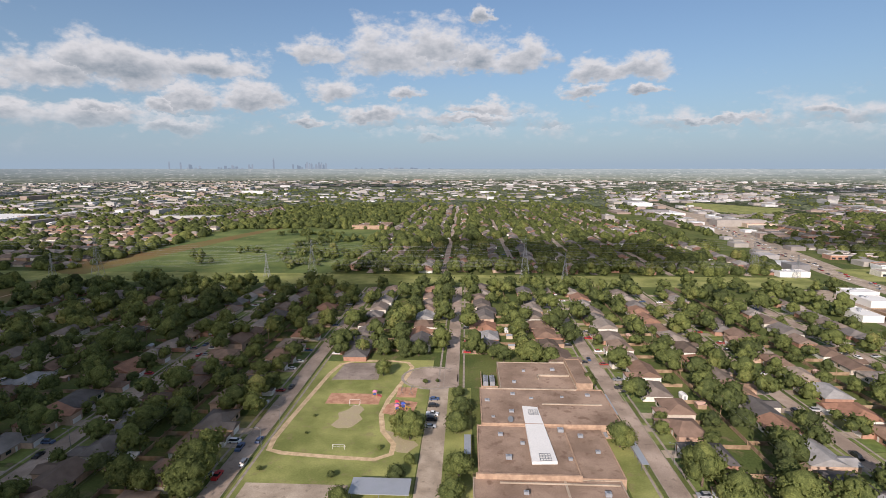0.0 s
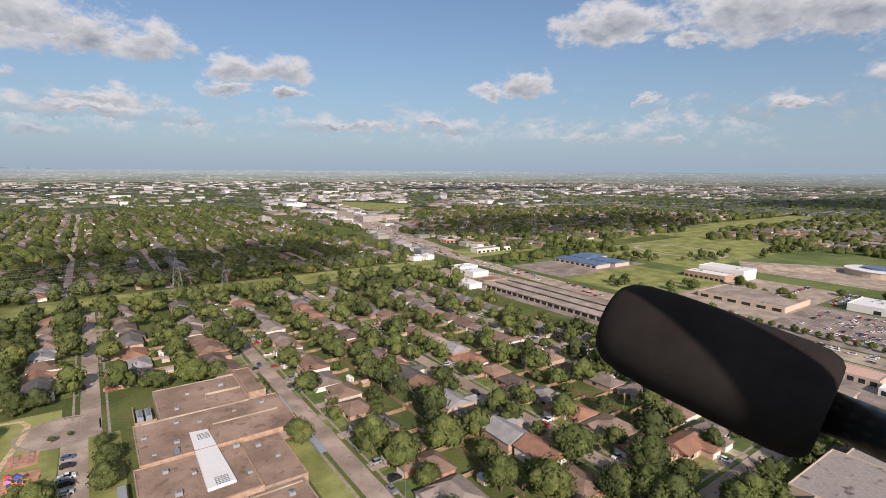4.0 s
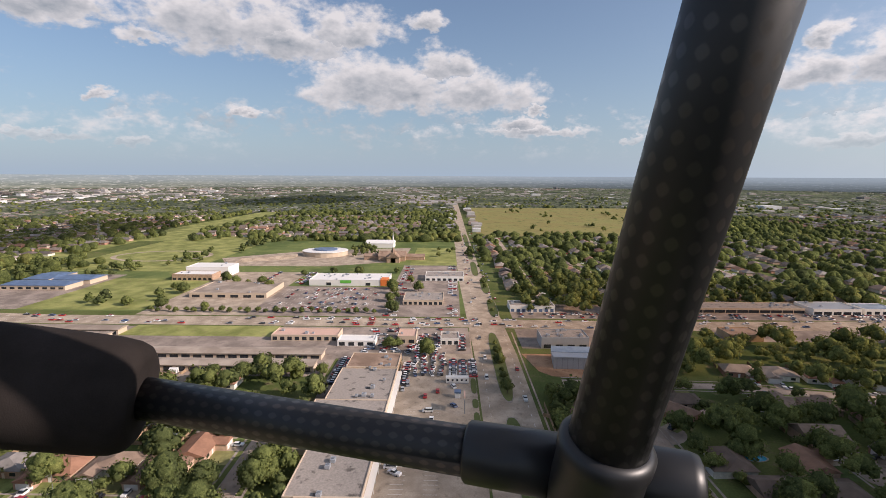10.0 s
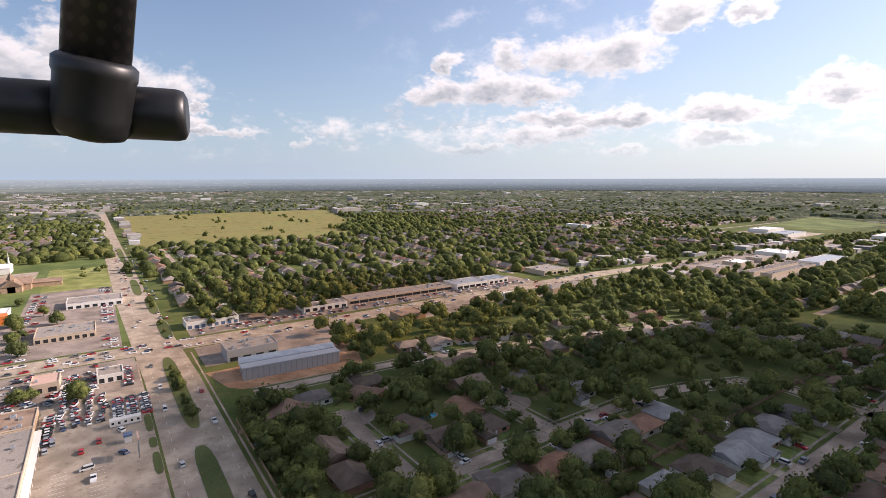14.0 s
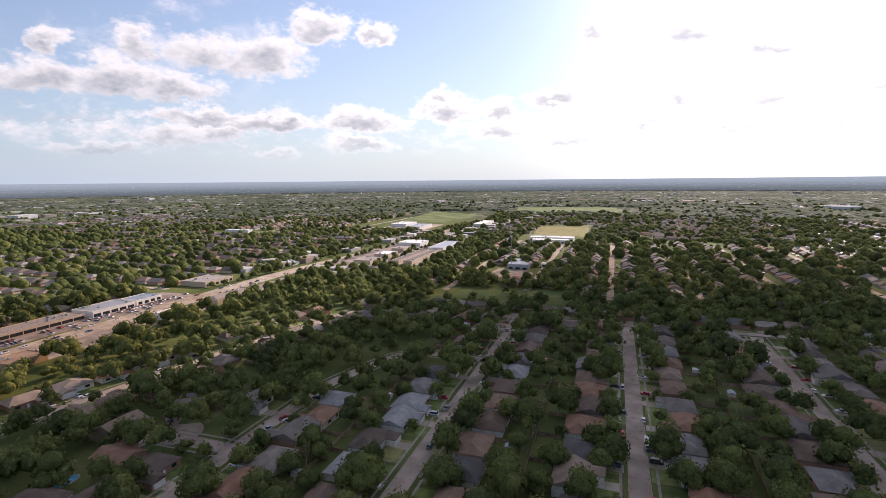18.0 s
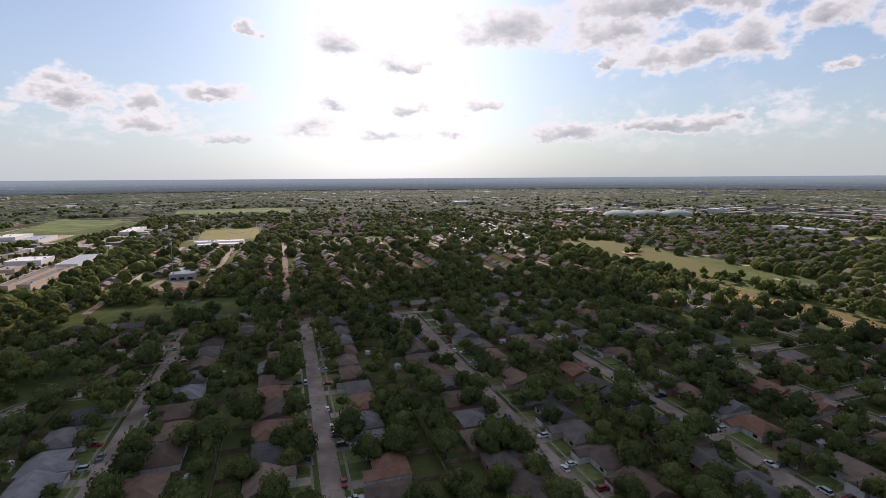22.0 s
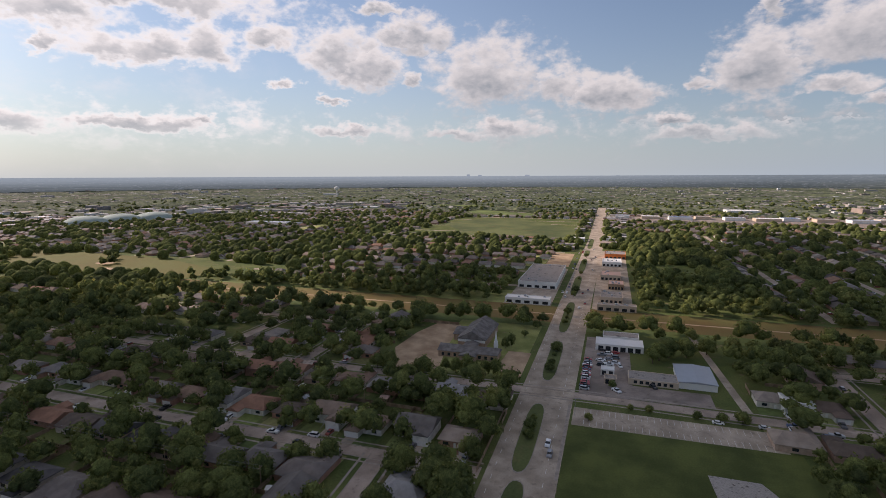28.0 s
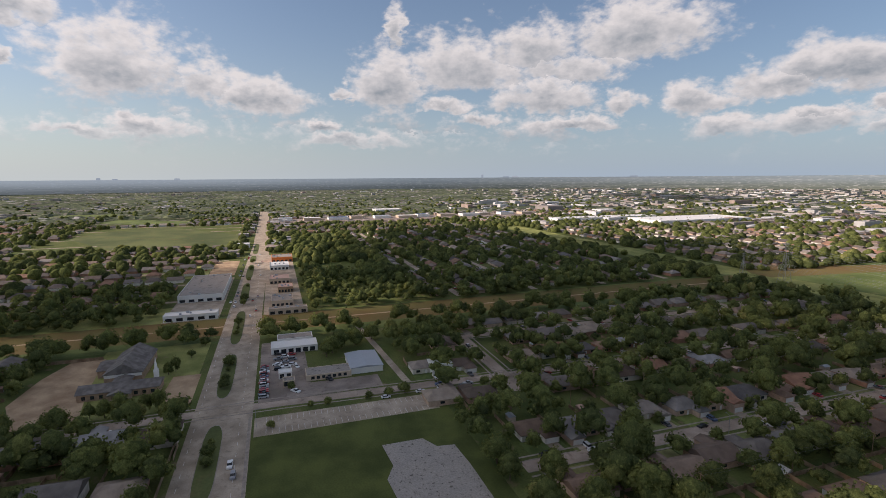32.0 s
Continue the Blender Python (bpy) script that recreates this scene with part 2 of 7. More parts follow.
    air = n.mix(1.0, air, n.mix(glow, (0, 0, 0), (9.9, 10.3, 9.9)), "ADD")
    # mare's tails high in the south-east
    comb = n("ShaderNodeMapping", {"Vector": d, "Rotation": (0.25, 0.2, radians(-35)), "Scale": (3.0, 16.0, 20.0)}).outputs[0]
    tails = n.math("MULTIPLY", n.step(n.noise(comb, 1.0, 7.0, 0.62), 0.46, 0.78), n.math("MULTIPLY", n.math("ADD", lobe(228, 20, 60.0), n.math("MULTIPLY", lobe(140, 12, 60.0), 0.6)), 0.75))
    air = n.mix(tails, air, (9.4, 9.3, 9.2))
    col = n.mix(n.math("MULTIPLY", cover, n.math("ADD", 0.1, n.math("MULTIPLY", n.step(z, 0.02, 0.1), 0.86))), air, cloud)
    bg = n("ShaderNodeBackground", {0: col, 1: 0.088})
    n("ShaderNodeOutputWorld", {0: bg.outputs[0]})


make_world()
sun = new("sun", bpy.data.lights.new("sun", "SUN"))
sun.data.energy, sun.data.angle, sun.data.color = 4.9, radians(0.6), (1.0, 0.92, 0.81)
sun.matrix_world = look((0, 0, 0), tuple(-way(SUN_AZ, SUN_EL)))

# ---- materials ----
def surf(name, a, b, scale=0.3, rough=0.85, fine=6.0, bump=0.15, spread=0.25, pick=None, by="object", metal=0.0, third=None):
    """Two colours mixed by broad noise, grain on top; pick: a row of colours chosen per object or per island."""
    mat = bpy.data.materials.new(name)
    mat.use_nodes = True
    n = Nodes(mat.node_tree)
    pos = n("ShaderNodeNewGeometry").outputs["Position"]
    broad = n.step(n.noise(pos, scale, 5.0), 0.32, 0.68)
    grain = n.noise(pos, fine, 3.0)
    if pick:
        rnd = (n("ShaderNodeObjectInfo").outputs["Random"] if by == "object" else n("ShaderNodeNewGeometry").outputs["Random Per Island"])
        nd = n("ShaderNodeValToRGB", {0: rnd})
        nd.color_ramp.interpolation = "CONSTANT"
        el = nd.color_ramp.elements
        el[0].position, el[0].color = 0.0, (*pick[0], 1)
        el[1].position, el[1].color = 1.0 / len(pick), (*pick[1], 1)
        for i, c in enumerate(pick[2:], 2):
            el.new(i / len(pick)).color = (*c, 1)
        base = nd.outputs[0]
    else:
        base = n.mix(broad, a, b)
        if third:
            base = n.mix(n.step(n.noise(pos, scale * 4.3, 4.0), 0.56, 0.7), base, third)
    k = n.math("ADD", 1.0 - spread, n.math("MULTIPLY", grain, 2 * spread))
    k = n.math("MULTIPLY", k, n.math("ADD", 1.0 - spread * 0.5, n.math("MULTIPLY", broad, spread)))
    col = n.mix(1.0, base, n("ShaderNodeCombineColor", {0: k, 1: k, 2: k}).outputs[0], "MULTIPLY")
    bs = n("ShaderNodeBsdfPrincipled", {"Base Color": col, "Roughness": rough, "Metallic": metal, "Specular IOR Level": 0.5 if rough < 0.7 else 0.12})
    if bump:
        bp = n("ShaderNodeBump", {"Strength": bump, "Distance": 0.05, "Height": grain})
        n.tree.links.new(bp.outputs[0], bs.inputs["Normal"])
    n("ShaderNodeOutputMaterial", {0: bs.outputs[0]})
    return mat




def ground_mat():
    """Lawns near by; past a mile the mottled mass of tree tops and roofs that no one could pick apart."""
    mat = bpy.data.materials.new("grass_and_far_canopy")
    mat.use_nodes = True
    n = Nodes(mat.node_tree)
    pos = n("ShaderNodeNewGeometry").outputs["Position"]
    flat = n("ShaderNodeVectorMath", {0: pos, 1: (1, 1, 0)}, operation="MULTIPLY").outputs[0]
    r = n("ShaderNodeVectorMath", {0: flat}, operation="LENGTH").outputs[1]
    broad, grain = n.step(n.noise(pos, 0.03, 5.0), 0.32, 0.68), n.noise(pos, 1.2, 3.0)
    near = n.mix(broad, (0.078, 0.106, 0.034), (0.135, 0.152, 0.052))
    near = n.mix(n.step(n.noise(pos, 0.13, 4.0), 0.56, 0.7), near, (0.17, 0.145, 0.078))
    near = n.mix(1.0, near, n.ramp(grain, [(0.2, (0.65, 0.65, 0.65)), (0.8, (1.3, 1.3, 1.3))]), "MULTIPLY")
    cell = n("ShaderNodeTexVoronoi", {"Vector": pos, "Scale": 0.07}).outputs["Color"]
    rnd = n("ShaderNodeSeparateColor", {0: cell}).outputs[0]
    town = n.step(n.noise(pos, 0.0016, 3.0), 0.42, 0.62)
    far = n.ramp(rnd, [(0.0, (0.025, 0.036, 0.014)), (0.45, (0.042, 0.058, 0.02)), (0.8, (0.06, 0.075, 0.03)), (1.0, (0.085, 0.085, 0.042))])
    roof = n.math("MULTIPLY", n.step(rnd, 0.8, 0.82), n.math("ADD", 0.25, n.math("MULTIPLY", town, 0.6)))
    far = n.mix(roof, far, (0.2, 0.175, 0.155))
    col = n.mix(n.step(r, 1350.0, 1560.0), near, far)
    bs = n("ShaderNodeBsdfPrincipled", {"Base Color": col, "Roughness": 0.95, "Specular IOR Level": 0.05})
    bp = n("ShaderNodeBump", {"Strength": 0.3, "Distance": 0.05, "Height": grain})
    n.tree.links.new(bp.outputs[0], bs.inputs["Normal"])
    n("ShaderNodeOutputMaterial", {0: bs.outputs[0]})
    return mat


GRASS = ground_mat()
LAWN = surf("lawn", (0.19, 0.215, 0.065), (0.28, 0.285, 0.1), 0.05, 0.95, 1.5, 0.3, 0.3, third=(0.24, 0.22, 0.095))
DARKLAWN = surf("dark_lawn", (0.07, 0.088, 0.026), (0.094, 0.11, 0.032), 0.05, 0.95, 1.5, 0.3, 0.3)
MEADOW = surf("meadow", (0.27, 0.225, 0.085), (0.19, 0.185, 0.065), 0.012, 0.95, 0.6, 0.3, 0.35, third=(0.07, 0.11, 0.03))
FRONT = surf("front_lawn", None, None, 0.3, 0.95, 2.5, 0.3, 0.35, pick=[(0.14, 0.185, 0.055), (0.19, 0.22, 0.075), (0.11, 0.15, 0.05), (0.23, 0.22, 0.09), (0.16, 0.2, 0.06)], by="island")
YELLOW = surf("yellow_meadow", (0.15, 0.128, 0.034), (0.108, 0.11, 0.03), 0.012, 0.95, 0.6, 0.3, 0.3, third=(0.11, 0.12, 0.03))
STRAW = surf("straw", (0.21, 0.135, 0.055), (0.14, 0.125, 0.045), 0.02, 0.95, 0.9, 0.3, 0.3)
ROAD = surf("road_concrete", (0.325, 0.255, 0.202), (0.4, 0.318, 0.258), 0.07, 0.9, 2.0, 0.1, 0.3, third=(0.255, 0.2, 0.16))
PALE = surf("pale_concrete", (0.345, 0.28, 0.213), (0.42, 0.345, 0.268), 0.09, 0.9, 2.0, 0.1, 0.28, third=(0.275, 0.225, 0.172))
ASPHALT = surf("asphalt", (0.235, 0.193, 0.163), (0.31, 0.256, 0.217), 0.06, 0.9, 3.0, 0.1, 0.32, third=(0.19, 0.156, 0.132))
DIRT = surf("bare_dirt", (0.36, 0.24, 0.15), (0.46, 0.33, 0.21), 0.08, 0.95, 1.5, 0.2, 0.25)
EARTH = surf("red_earth", (0.36, 0.2, 0.115), (0.44, 0.265, 0.16), 0.06, 0.95, 1.2, 0.3, 0.3, third=(0.27, 0.16, 0.095))
PATH = surf("tan_path", (0.5, 0.365, 0.22), (0.58, 0.44, 0.28), 0.4, 0.95, 3.0, 0.2, 0.2)
WORN = surf("worn_grass", (0.44, 0.36, 0.24), (0.33, 0.285, 0.165), 0.35, 0.95, 2.0, 0.2, 0.3, third=(0.5, 0.41, 0.29))
GREEN = surf("park_green", (0.098, 0.138, 0.044), (0.14, 0.172, 0.056), 0.02, 0.95, 0.8, 0.3, 0.3, third=(0.19, 0.2, 0.07))
FIELD = surf("field_grass", (0.085, 0.11, 0.042), (0.12, 0.135, 0.05), 0.012, 0.95, 0.8, 0.3, 0.3, third=(0.14, 0.13, 0.055))
KERB = surf("kerb", (0.29, 0.245, 0.205), (0.345, 0.295, 0.25), 0.4, 0.9, 5.0, 0.1, 0.2)
PAINT = surf("road_paint", (0.75, 0.73, 0.68), (0.65, 0.63, 0.58), 0.5, 0.8, 6.0, 0.0, 0.15)
ROOFS = [(0.176, 0.122, 0.092), (0.229, 0.155, 0.116), (0.273, 0.181, 0.128), (0.211, 0.172, 0.144), (0.273, 0.231, 0.196), (0.194, 0.164, 0.144), (0.285, 0.165, 0.112), (0.132, 0.101, 0.080), (0.317, 0.252, 0.200), (0.220, 0.143, 0.104), (0.255, 0.185, 0.140), (0.167, 0.122, 0.096), (0.230, 0.210, 0.195), (0.120, 0.110, 0.105), (0.300, 0.162, 0.108), (0.300, 0.290, 0.280), (0.165, 0.145, 0.130)]
SHINGLE = surf("shingle", None, None, 0.25, 0.9, 9.0, 0.35, 0.3, pick=ROOFS)
SHINGLE_FAR = surf("shingle_far", None, None, 0.25, 0.9, 3.0, 0.2, 0.3, pick=[(0.15, 0.125, 0.108), (0.2, 0.165, 0.14), (0.235, 0.175, 0.138), (0.185, 0.165, 0.15), (0.26, 0.235, 0.212), (0.165, 0.15, 0.14), (0.27, 0.16, 0.112), (0.115, 0.1, 0.09), (0.29, 0.25, 0.215), (0.19, 0.145, 0.118)], by="island")
WALLS = [(0.42, 0.24, 0.17), (0.55, 0.48, 0.40), (0.62, 0.58, 0.5), (0.36, 0.2, 0.14), (0.5, 0.36, 0.27), (0.7, 0.67, 0.6), (0.45, 0.3, 0.22)]
BRICK = surf("house_brick", None, None, 0.6, 0.9, 12.0, 0.3, 0.25, pick=WALLS)
BRICK_FAR = surf("house_brick_far", None, None, 0.6, 0.9, 3.0, 0.2, 0.25, pick=WALLS, by="island")
WHITE = surf("white_paint", (0.78, 0.76, 0.72), (0.7, 0.68, 0.63), 0.5, 0.7, 4.0, 0.05, 0.12)
GLASS = surf("dark_glass", (0.02, 0.025, 0.03), (0.03, 0.035, 0.04), 0.5, 0.12, 3.0, 0.0, 0.2)


def foliage(name, grain, clump, lift, through_):
    mat = bpy.data.materials.new(name)
    mat.use_nodes = True
    n = Nodes(mat.node_tree)
    g = n("ShaderNodeNewGeometry")
    pos, rnd = g.outputs["Position"], g.outputs["Random Per Island"]
    per_tree = n.step(n.noise(pos, 0.02, 2.0), 0.3, 0.7)
    cell = n("ShaderNodeSeparateColor", {0: n("ShaderNodeTexVoronoi", {"Vector": n("ShaderNodeVectorMath", {0: pos, 1: (1, 1, 0)}, operation="MULTIPLY").outputs[0], "Scale": 0.085}).outputs["Color"]}).outputs[0]
    hue = n.ramp(n.math("ADD", n.math("MULTIPLY", rnd, 0.3), n.math("ADD", n.math("MULTIPLY", per_tree, 0.25), n.math("MULTIPLY", cell, 0.45))),
                 [(0.1, (0.062, 0.078, 0.038)), (0.35, (0.094, 0.117, 0.048)), (0.55, (0.127, 0.153, 0.057)), (0.75, (0.165, 0.191, 0.068)), (0.95, (0.222, 0.215, 0.085))])
    fine = n.noise(pos, grain, 4.0, 0.75)
    hue = n.mix(1.0, hue, n.ramp(fine, [(0.34, (0.5, 0.53, 0.5)), (0.66, (1.72, 1.66, 1.55))]), "MULTIPLY")
    hue = n.mix(1.0, hue, n.ramp(n.noise(pos, clump, 3.0, 0.6), [(0.36, (0.76, 0.78, 0.78)), (0.64, (1.26, 1.24, 1.2))]), "MULTIPLY")
    bp = n("ShaderNodeBump", {"Strength": 0.8, "Distance": lift, "Height": fine})
    bs = n("ShaderNodeBsdfPrincipled", {"Base Color": hue, "Roughness": 0.9, "Specular IOR Level": 0.02, "Normal": bp.outputs[0]})
    tl = n("ShaderNodeBsdfTranslucent", {0: n.mix(1.0, hue, (1.5, 1.36, 1.15), "MULTIPLY")})
    both = n("ShaderNodeMixShader", {0: through_, 1: bs.outputs[0], 2: tl.outputs[0]})
    n("ShaderNodeOutputMaterial", {0: both.outputs[0]})
    return mat


LEAF, MID_LEAF = foliage("foliage", 3.0, 0.7, 0.25, 0.34), foliage("distant_foliage", 0.55, 0.2, 1.6, 0.42)


def hazed_foliage():
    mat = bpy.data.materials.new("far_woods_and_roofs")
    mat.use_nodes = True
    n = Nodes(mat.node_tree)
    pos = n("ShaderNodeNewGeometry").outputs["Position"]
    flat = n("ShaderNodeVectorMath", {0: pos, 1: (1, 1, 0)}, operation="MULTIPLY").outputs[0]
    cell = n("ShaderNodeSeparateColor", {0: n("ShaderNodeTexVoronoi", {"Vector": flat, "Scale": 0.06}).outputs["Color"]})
    # greens paled and greyed, so distance haze is painted into the colour
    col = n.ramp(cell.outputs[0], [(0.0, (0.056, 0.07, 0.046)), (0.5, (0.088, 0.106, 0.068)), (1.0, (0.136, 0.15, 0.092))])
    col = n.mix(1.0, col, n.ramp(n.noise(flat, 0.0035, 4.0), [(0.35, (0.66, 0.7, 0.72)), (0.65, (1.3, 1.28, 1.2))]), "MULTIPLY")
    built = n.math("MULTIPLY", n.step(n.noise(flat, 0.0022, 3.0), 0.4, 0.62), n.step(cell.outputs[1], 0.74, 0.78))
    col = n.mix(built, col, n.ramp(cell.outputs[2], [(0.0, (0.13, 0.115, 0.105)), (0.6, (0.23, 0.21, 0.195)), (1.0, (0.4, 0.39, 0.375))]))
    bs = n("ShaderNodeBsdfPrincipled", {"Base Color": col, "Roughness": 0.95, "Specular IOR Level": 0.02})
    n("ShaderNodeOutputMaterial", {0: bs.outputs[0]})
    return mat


HAZED_LEAF = hazed_foliage()
BARK = surf("bark", (0.10, 0.075, 0.055), (0.16, 0.12, 0.09), 1.5, 0.95, 8.0, 0.4, 0.3)
SCHOOL_ROOF = surf("gravel_roof", (0.262, 0.182, 0.132), (0.335, 0.24, 0.178), 0.06, 0.95, 2.5, 0.2, 0.3, third=(0.21, 0.138, 0.1))
SCHOOL_WALL = surf("tan_brick", (0.37, 0.25, 0.175), (0.43, 0.3, 0.21), 0.5, 0.9, 6.0, 0.2, 0.2)
WHITE_ROOF = surf("white_roof", (0.78, 0.77, 0.74), (0.66, 0.65, 0.62), 0.07, 0.75, 2.0, 0.05, 0.15)
GREY_ROOF = surf("grey_roof", (0.39, 0.345, 0.305), (0.25, 0.222, 0.197), 0.05, 0.85, 1.2, 0.1, 0.4, third=(0.13, 0.115, 0.103))
SLAB = surf("stained_slab", (0.4, 0.365, 0.325), (0.29, 0.26, 0.23), 0.16, 0.9, 1.6, 0.15, 0.45, third=(0.13, 0.112, 0.096))
BEIGE = surf("beige_wall", (0.58, 0.47, 0.36), (0.5, 0.4, 0.3), 0.2, 0.85, 4.0, 0.1, 0.15)
BLUE = surf("blue_metal_roof", (0.085, 0.135, 0.225), (0.11, 0.165, 0.27), 0.2, 0.4, 2.0, 0.05, 0.2)
GREY_METAL = surf("grey_metal", (0.42, 0.44, 0.47), (0.34, 0.36, 0.38), 0.3, 0.45, 3.0, 0.05, 0.15, metal=0.3)
BLUE_GREY = surf("blue_grey_metal", (0.24, 0.3, 0.37), (0.3, 0.36, 0.42), 0.2, 0.5, 3.0, 0.05, 0.15, metal=0.2)
STEEL = surf("galvanised_steel", (0.32, 0.33, 0.34), (0.26, 0.27, 0.28), 0.5, 0.5, 6.0, 0.0, 0.15, metal=0.6)
WOOD = surf("fence_wood", (0.24, 0.16, 0.10), (0.32, 0.23, 0.15), 0.3, 0.9, 6.0, 0.2, 0.3)
ORANGE = surf("orange_panel", (0.75, 0.2, 0.04), (0.7, 0.18, 0.04), 0.5, 0.6, 3.0, 0.0, 0.1)
POOL = surf("pool_water", (0.03, 0.3, 0.42), (0.04, 0.36, 0.48), 0.5, 0.06, 3.0, 0.05, 0.1)
CARS = [(0.8, 0.8, 0.79), (0.76, 0.76, 0.75), (0.7, 0.7, 0.7), (0.75, 0.75, 0.74), (0.05, 0.05, 0.055), (0.3, 0.31, 0.33), (0.42, 0.43, 0.44), (0.35, 0.03, 0.03), (0.06, 0.1, 0.2), (0.12, 0.12, 0.13), (0.62, 0.62, 0.6), (0.02, 0.02, 0.022), (0.42, 0.03, 0.03), (0.3, 0.05, 0.04), (0.2, 0.21, 0.22)]
CARPAINT = surf("car_paint", None, None, 0.5, 0.3, 3.0, 0.0, 0.05, pick=CARS)
CARPAINT_FAR = surf("car_paint_far", None, None, 0.5, 0.35, 3.0, 0.0, 0.05, pick=CARS, by="island")
TYRE = surf("tyre", (0.02, 0.02, 0.02), (0.03, 0.03, 0.03), 1.0, 0.9, 6.0, 0.1, 0.2)


# ---- mesh helpers ----
class Geo:
    def __init__(self):
        self.v, self.f = [], []

    def add(self, vs, fs):
        o = len(self.v)
        self.v += [tuple(p) for p in vs]
        self.f += [tuple(o + i for i in q) for q in fs]
        return self

    def box(self, x0, y0, z0, x1, y1, z1):
        return self.prism([(x0, y0), (x1, y0), (x1, y1), (x0, y1)], z0, z1)

    def prism(self, pts, z0, z1):
        k = len(pts)
        return self.add([(*p, z0) for p in pts] + [(*p, z1) for p in pts],
                        [tuple(range(k - 1, -1, -1)), tuple(range(k, 2 * k))] + [(i, (i + 1) % k, k + (i + 1) % k, k + i) for i in range(k)])

    def tube(self, p, q, r0, r1=None, k=8):
        r1 = r0 if r1 is None else r1
        p, q = Vector(p), Vector(q)
        m = (q - p).to_track_quat("Z", "Y").to_matrix()
        ring = [Vector((math.cos(i * math.tau / k), math.sin(i * math.tau / k), 0)) for i in range(k)]
        return self.add([p + m @ (c * r0) for c in ring] + [q + m @ (c * r1) for c in ring],
                        [tuple(range(k - 1, -1, -1)), tuple(range(k, 2 * k))] + [(i, (i + 1) % k, k + (i + 1) % k, k + i) for i in range(k)])

    def roof(self, x0, y0, x1, y1, z, h, hip=0.0, over=0.5, t=0.18):
        """A ridge along y; hip: how far each ridge end draws in (0: gable)."""
        x0, y0, x1, y1 = x0 - over, y0 - over, x1 + over, y1 + over
        xm = (x0 + x1) / 2
        lo = [(x0, y0, z), (x1, y0, z), (x1, y1, z), (x0, y1, z)]
        up = [(p[0], p[1], z + t) for p in lo]
        return self.add(lo + up + [(xm, y0 + hip, z + h), (xm, y1 - hip, z + h)],
                        [(3, 2, 1, 0), (0, 1, 5, 4), (1, 2, 6, 5), (2, 3, 7, 6), (3, 0, 4, 7), (4, 5, 8), (5, 6, 9, 8), (6, 7, 9), (7, 4, 8, 9)])

    def mesh(self, name, mat):
        me = bpy.data.meshes.new(name)
        me.from_pydata(self.v, [], self.f)
        me.materials.append(mat)
        return me

    def turned(self, m):
        self.v = [tuple(m @ Vector(p)) for p in self.v]
        return self


def part(name, geo, mat, parent=None, label="", m=None):
    ob = new(name, geo.mesh(name, mat))
    if parent:
        ob.parent = parent
    if m is not None:
        ob.matrix_basis = m
    return tagged(ob, label)


def thing(name, label, category, group="", kind="", m=None):
    ob = new(name)
    if m is not None:
        ob.matrix_basis = m
    return tagged(ob, label, category, group, kind)


def fast(name, verts, faces, mat, smooth=False):
    """One mesh object out of arrays; faces all of one size."""
    verts, faces = np.asarray(verts, np.float32), np.asarray(faces, np.int32)
    me = bpy.data.meshes.new(name)
    me.vertices.add(len(verts))
    me.vertices.foreach_set("co", verts.ravel())
    me.loops.add(faces.size)
    me.loops.foreach_set("vertex_index", faces.ravel())
    me.polygons.add(len(faces))
    me.polygons.foreach_set("loop_start", np.arange(0, faces.size, faces.shape[1], dtype=np.int32))
    me.polygons.foreach_set("use_smooth", np.full(len(faces), smooth))
    me.update(calc_edges=True)
    me.materials.append(mat)
    return new(name, me)


def spread_out(tmpl, places, turns, sizes):
    """Copies of a template (verts, faces) at many places, as one pair of arrays."""
    v, f = tmpl
    c, s = np.cos(turns), np.sin(turns)
    x = v[None, :, 0] * sizes[:, 0:1]
    y = v[None, :, 1] * sizes[:, 0:1]
    out = np.stack([c[:, None] * x - s[:, None] * y + places[:, 0:1], s[:, None] * x + c[:, None] * y + places[:, 1:2],
                    v[None, :, 2] * sizes[:, 1:2] + places[:, 2:3]], 2)
    faces = f[None] + (np.arange(len(places)) * len(v))[:, None, None]
    return out.reshape(-1, 3), faces.reshape(-1, f.shape[1])


def merged(pairs):
    vs, fs, o = [], [], 0
    for v, f in pairs:
        vs.append(v)
        fs.append(f + o)
        o += len(v)
    return np.concatenate(vs), np.concatenate(fs)


rng = np.random.default_rng(11)

# ---- ground ----
ground = Geo()
ground.add([(-5200, -5200, 0), (5200, -5200, 0), (5200, 5200, 0), (-5200, 5200, 0)], [(0, 1, 2, 3)])
tagged(part("ground", ground, GRASS), "wide flat ground of grass and worn lawns", "ground", kind="structure")


def sheet(name, pts, mat, z, label, category, kind="structure"):
    g = Geo()
    g.prism(pts, -0.2, z)
    return tagged(part(name, g, mat), label, category, kind=kind)


def rect(x0, y0, x1, y1):
    return [(x0, y0), (x1, y0), (x1, y1), (x0, y1)]


def strip_pts(line, half):
    """Left and right offsets of a polyline."""
    left, right = [], []
    for i, p in enumerate(line):
        a, b = Vector(line[max(i - 1, 0)]), Vector(line[min(i + 1, len(line) - 1)])
        d = (b - a).normalized()
        nrm = Vector((-d.y, d.x))
        left.append(Vector(p) + nrm * half)
        right.append(Vector(p) - nrm * half)
    return left, right


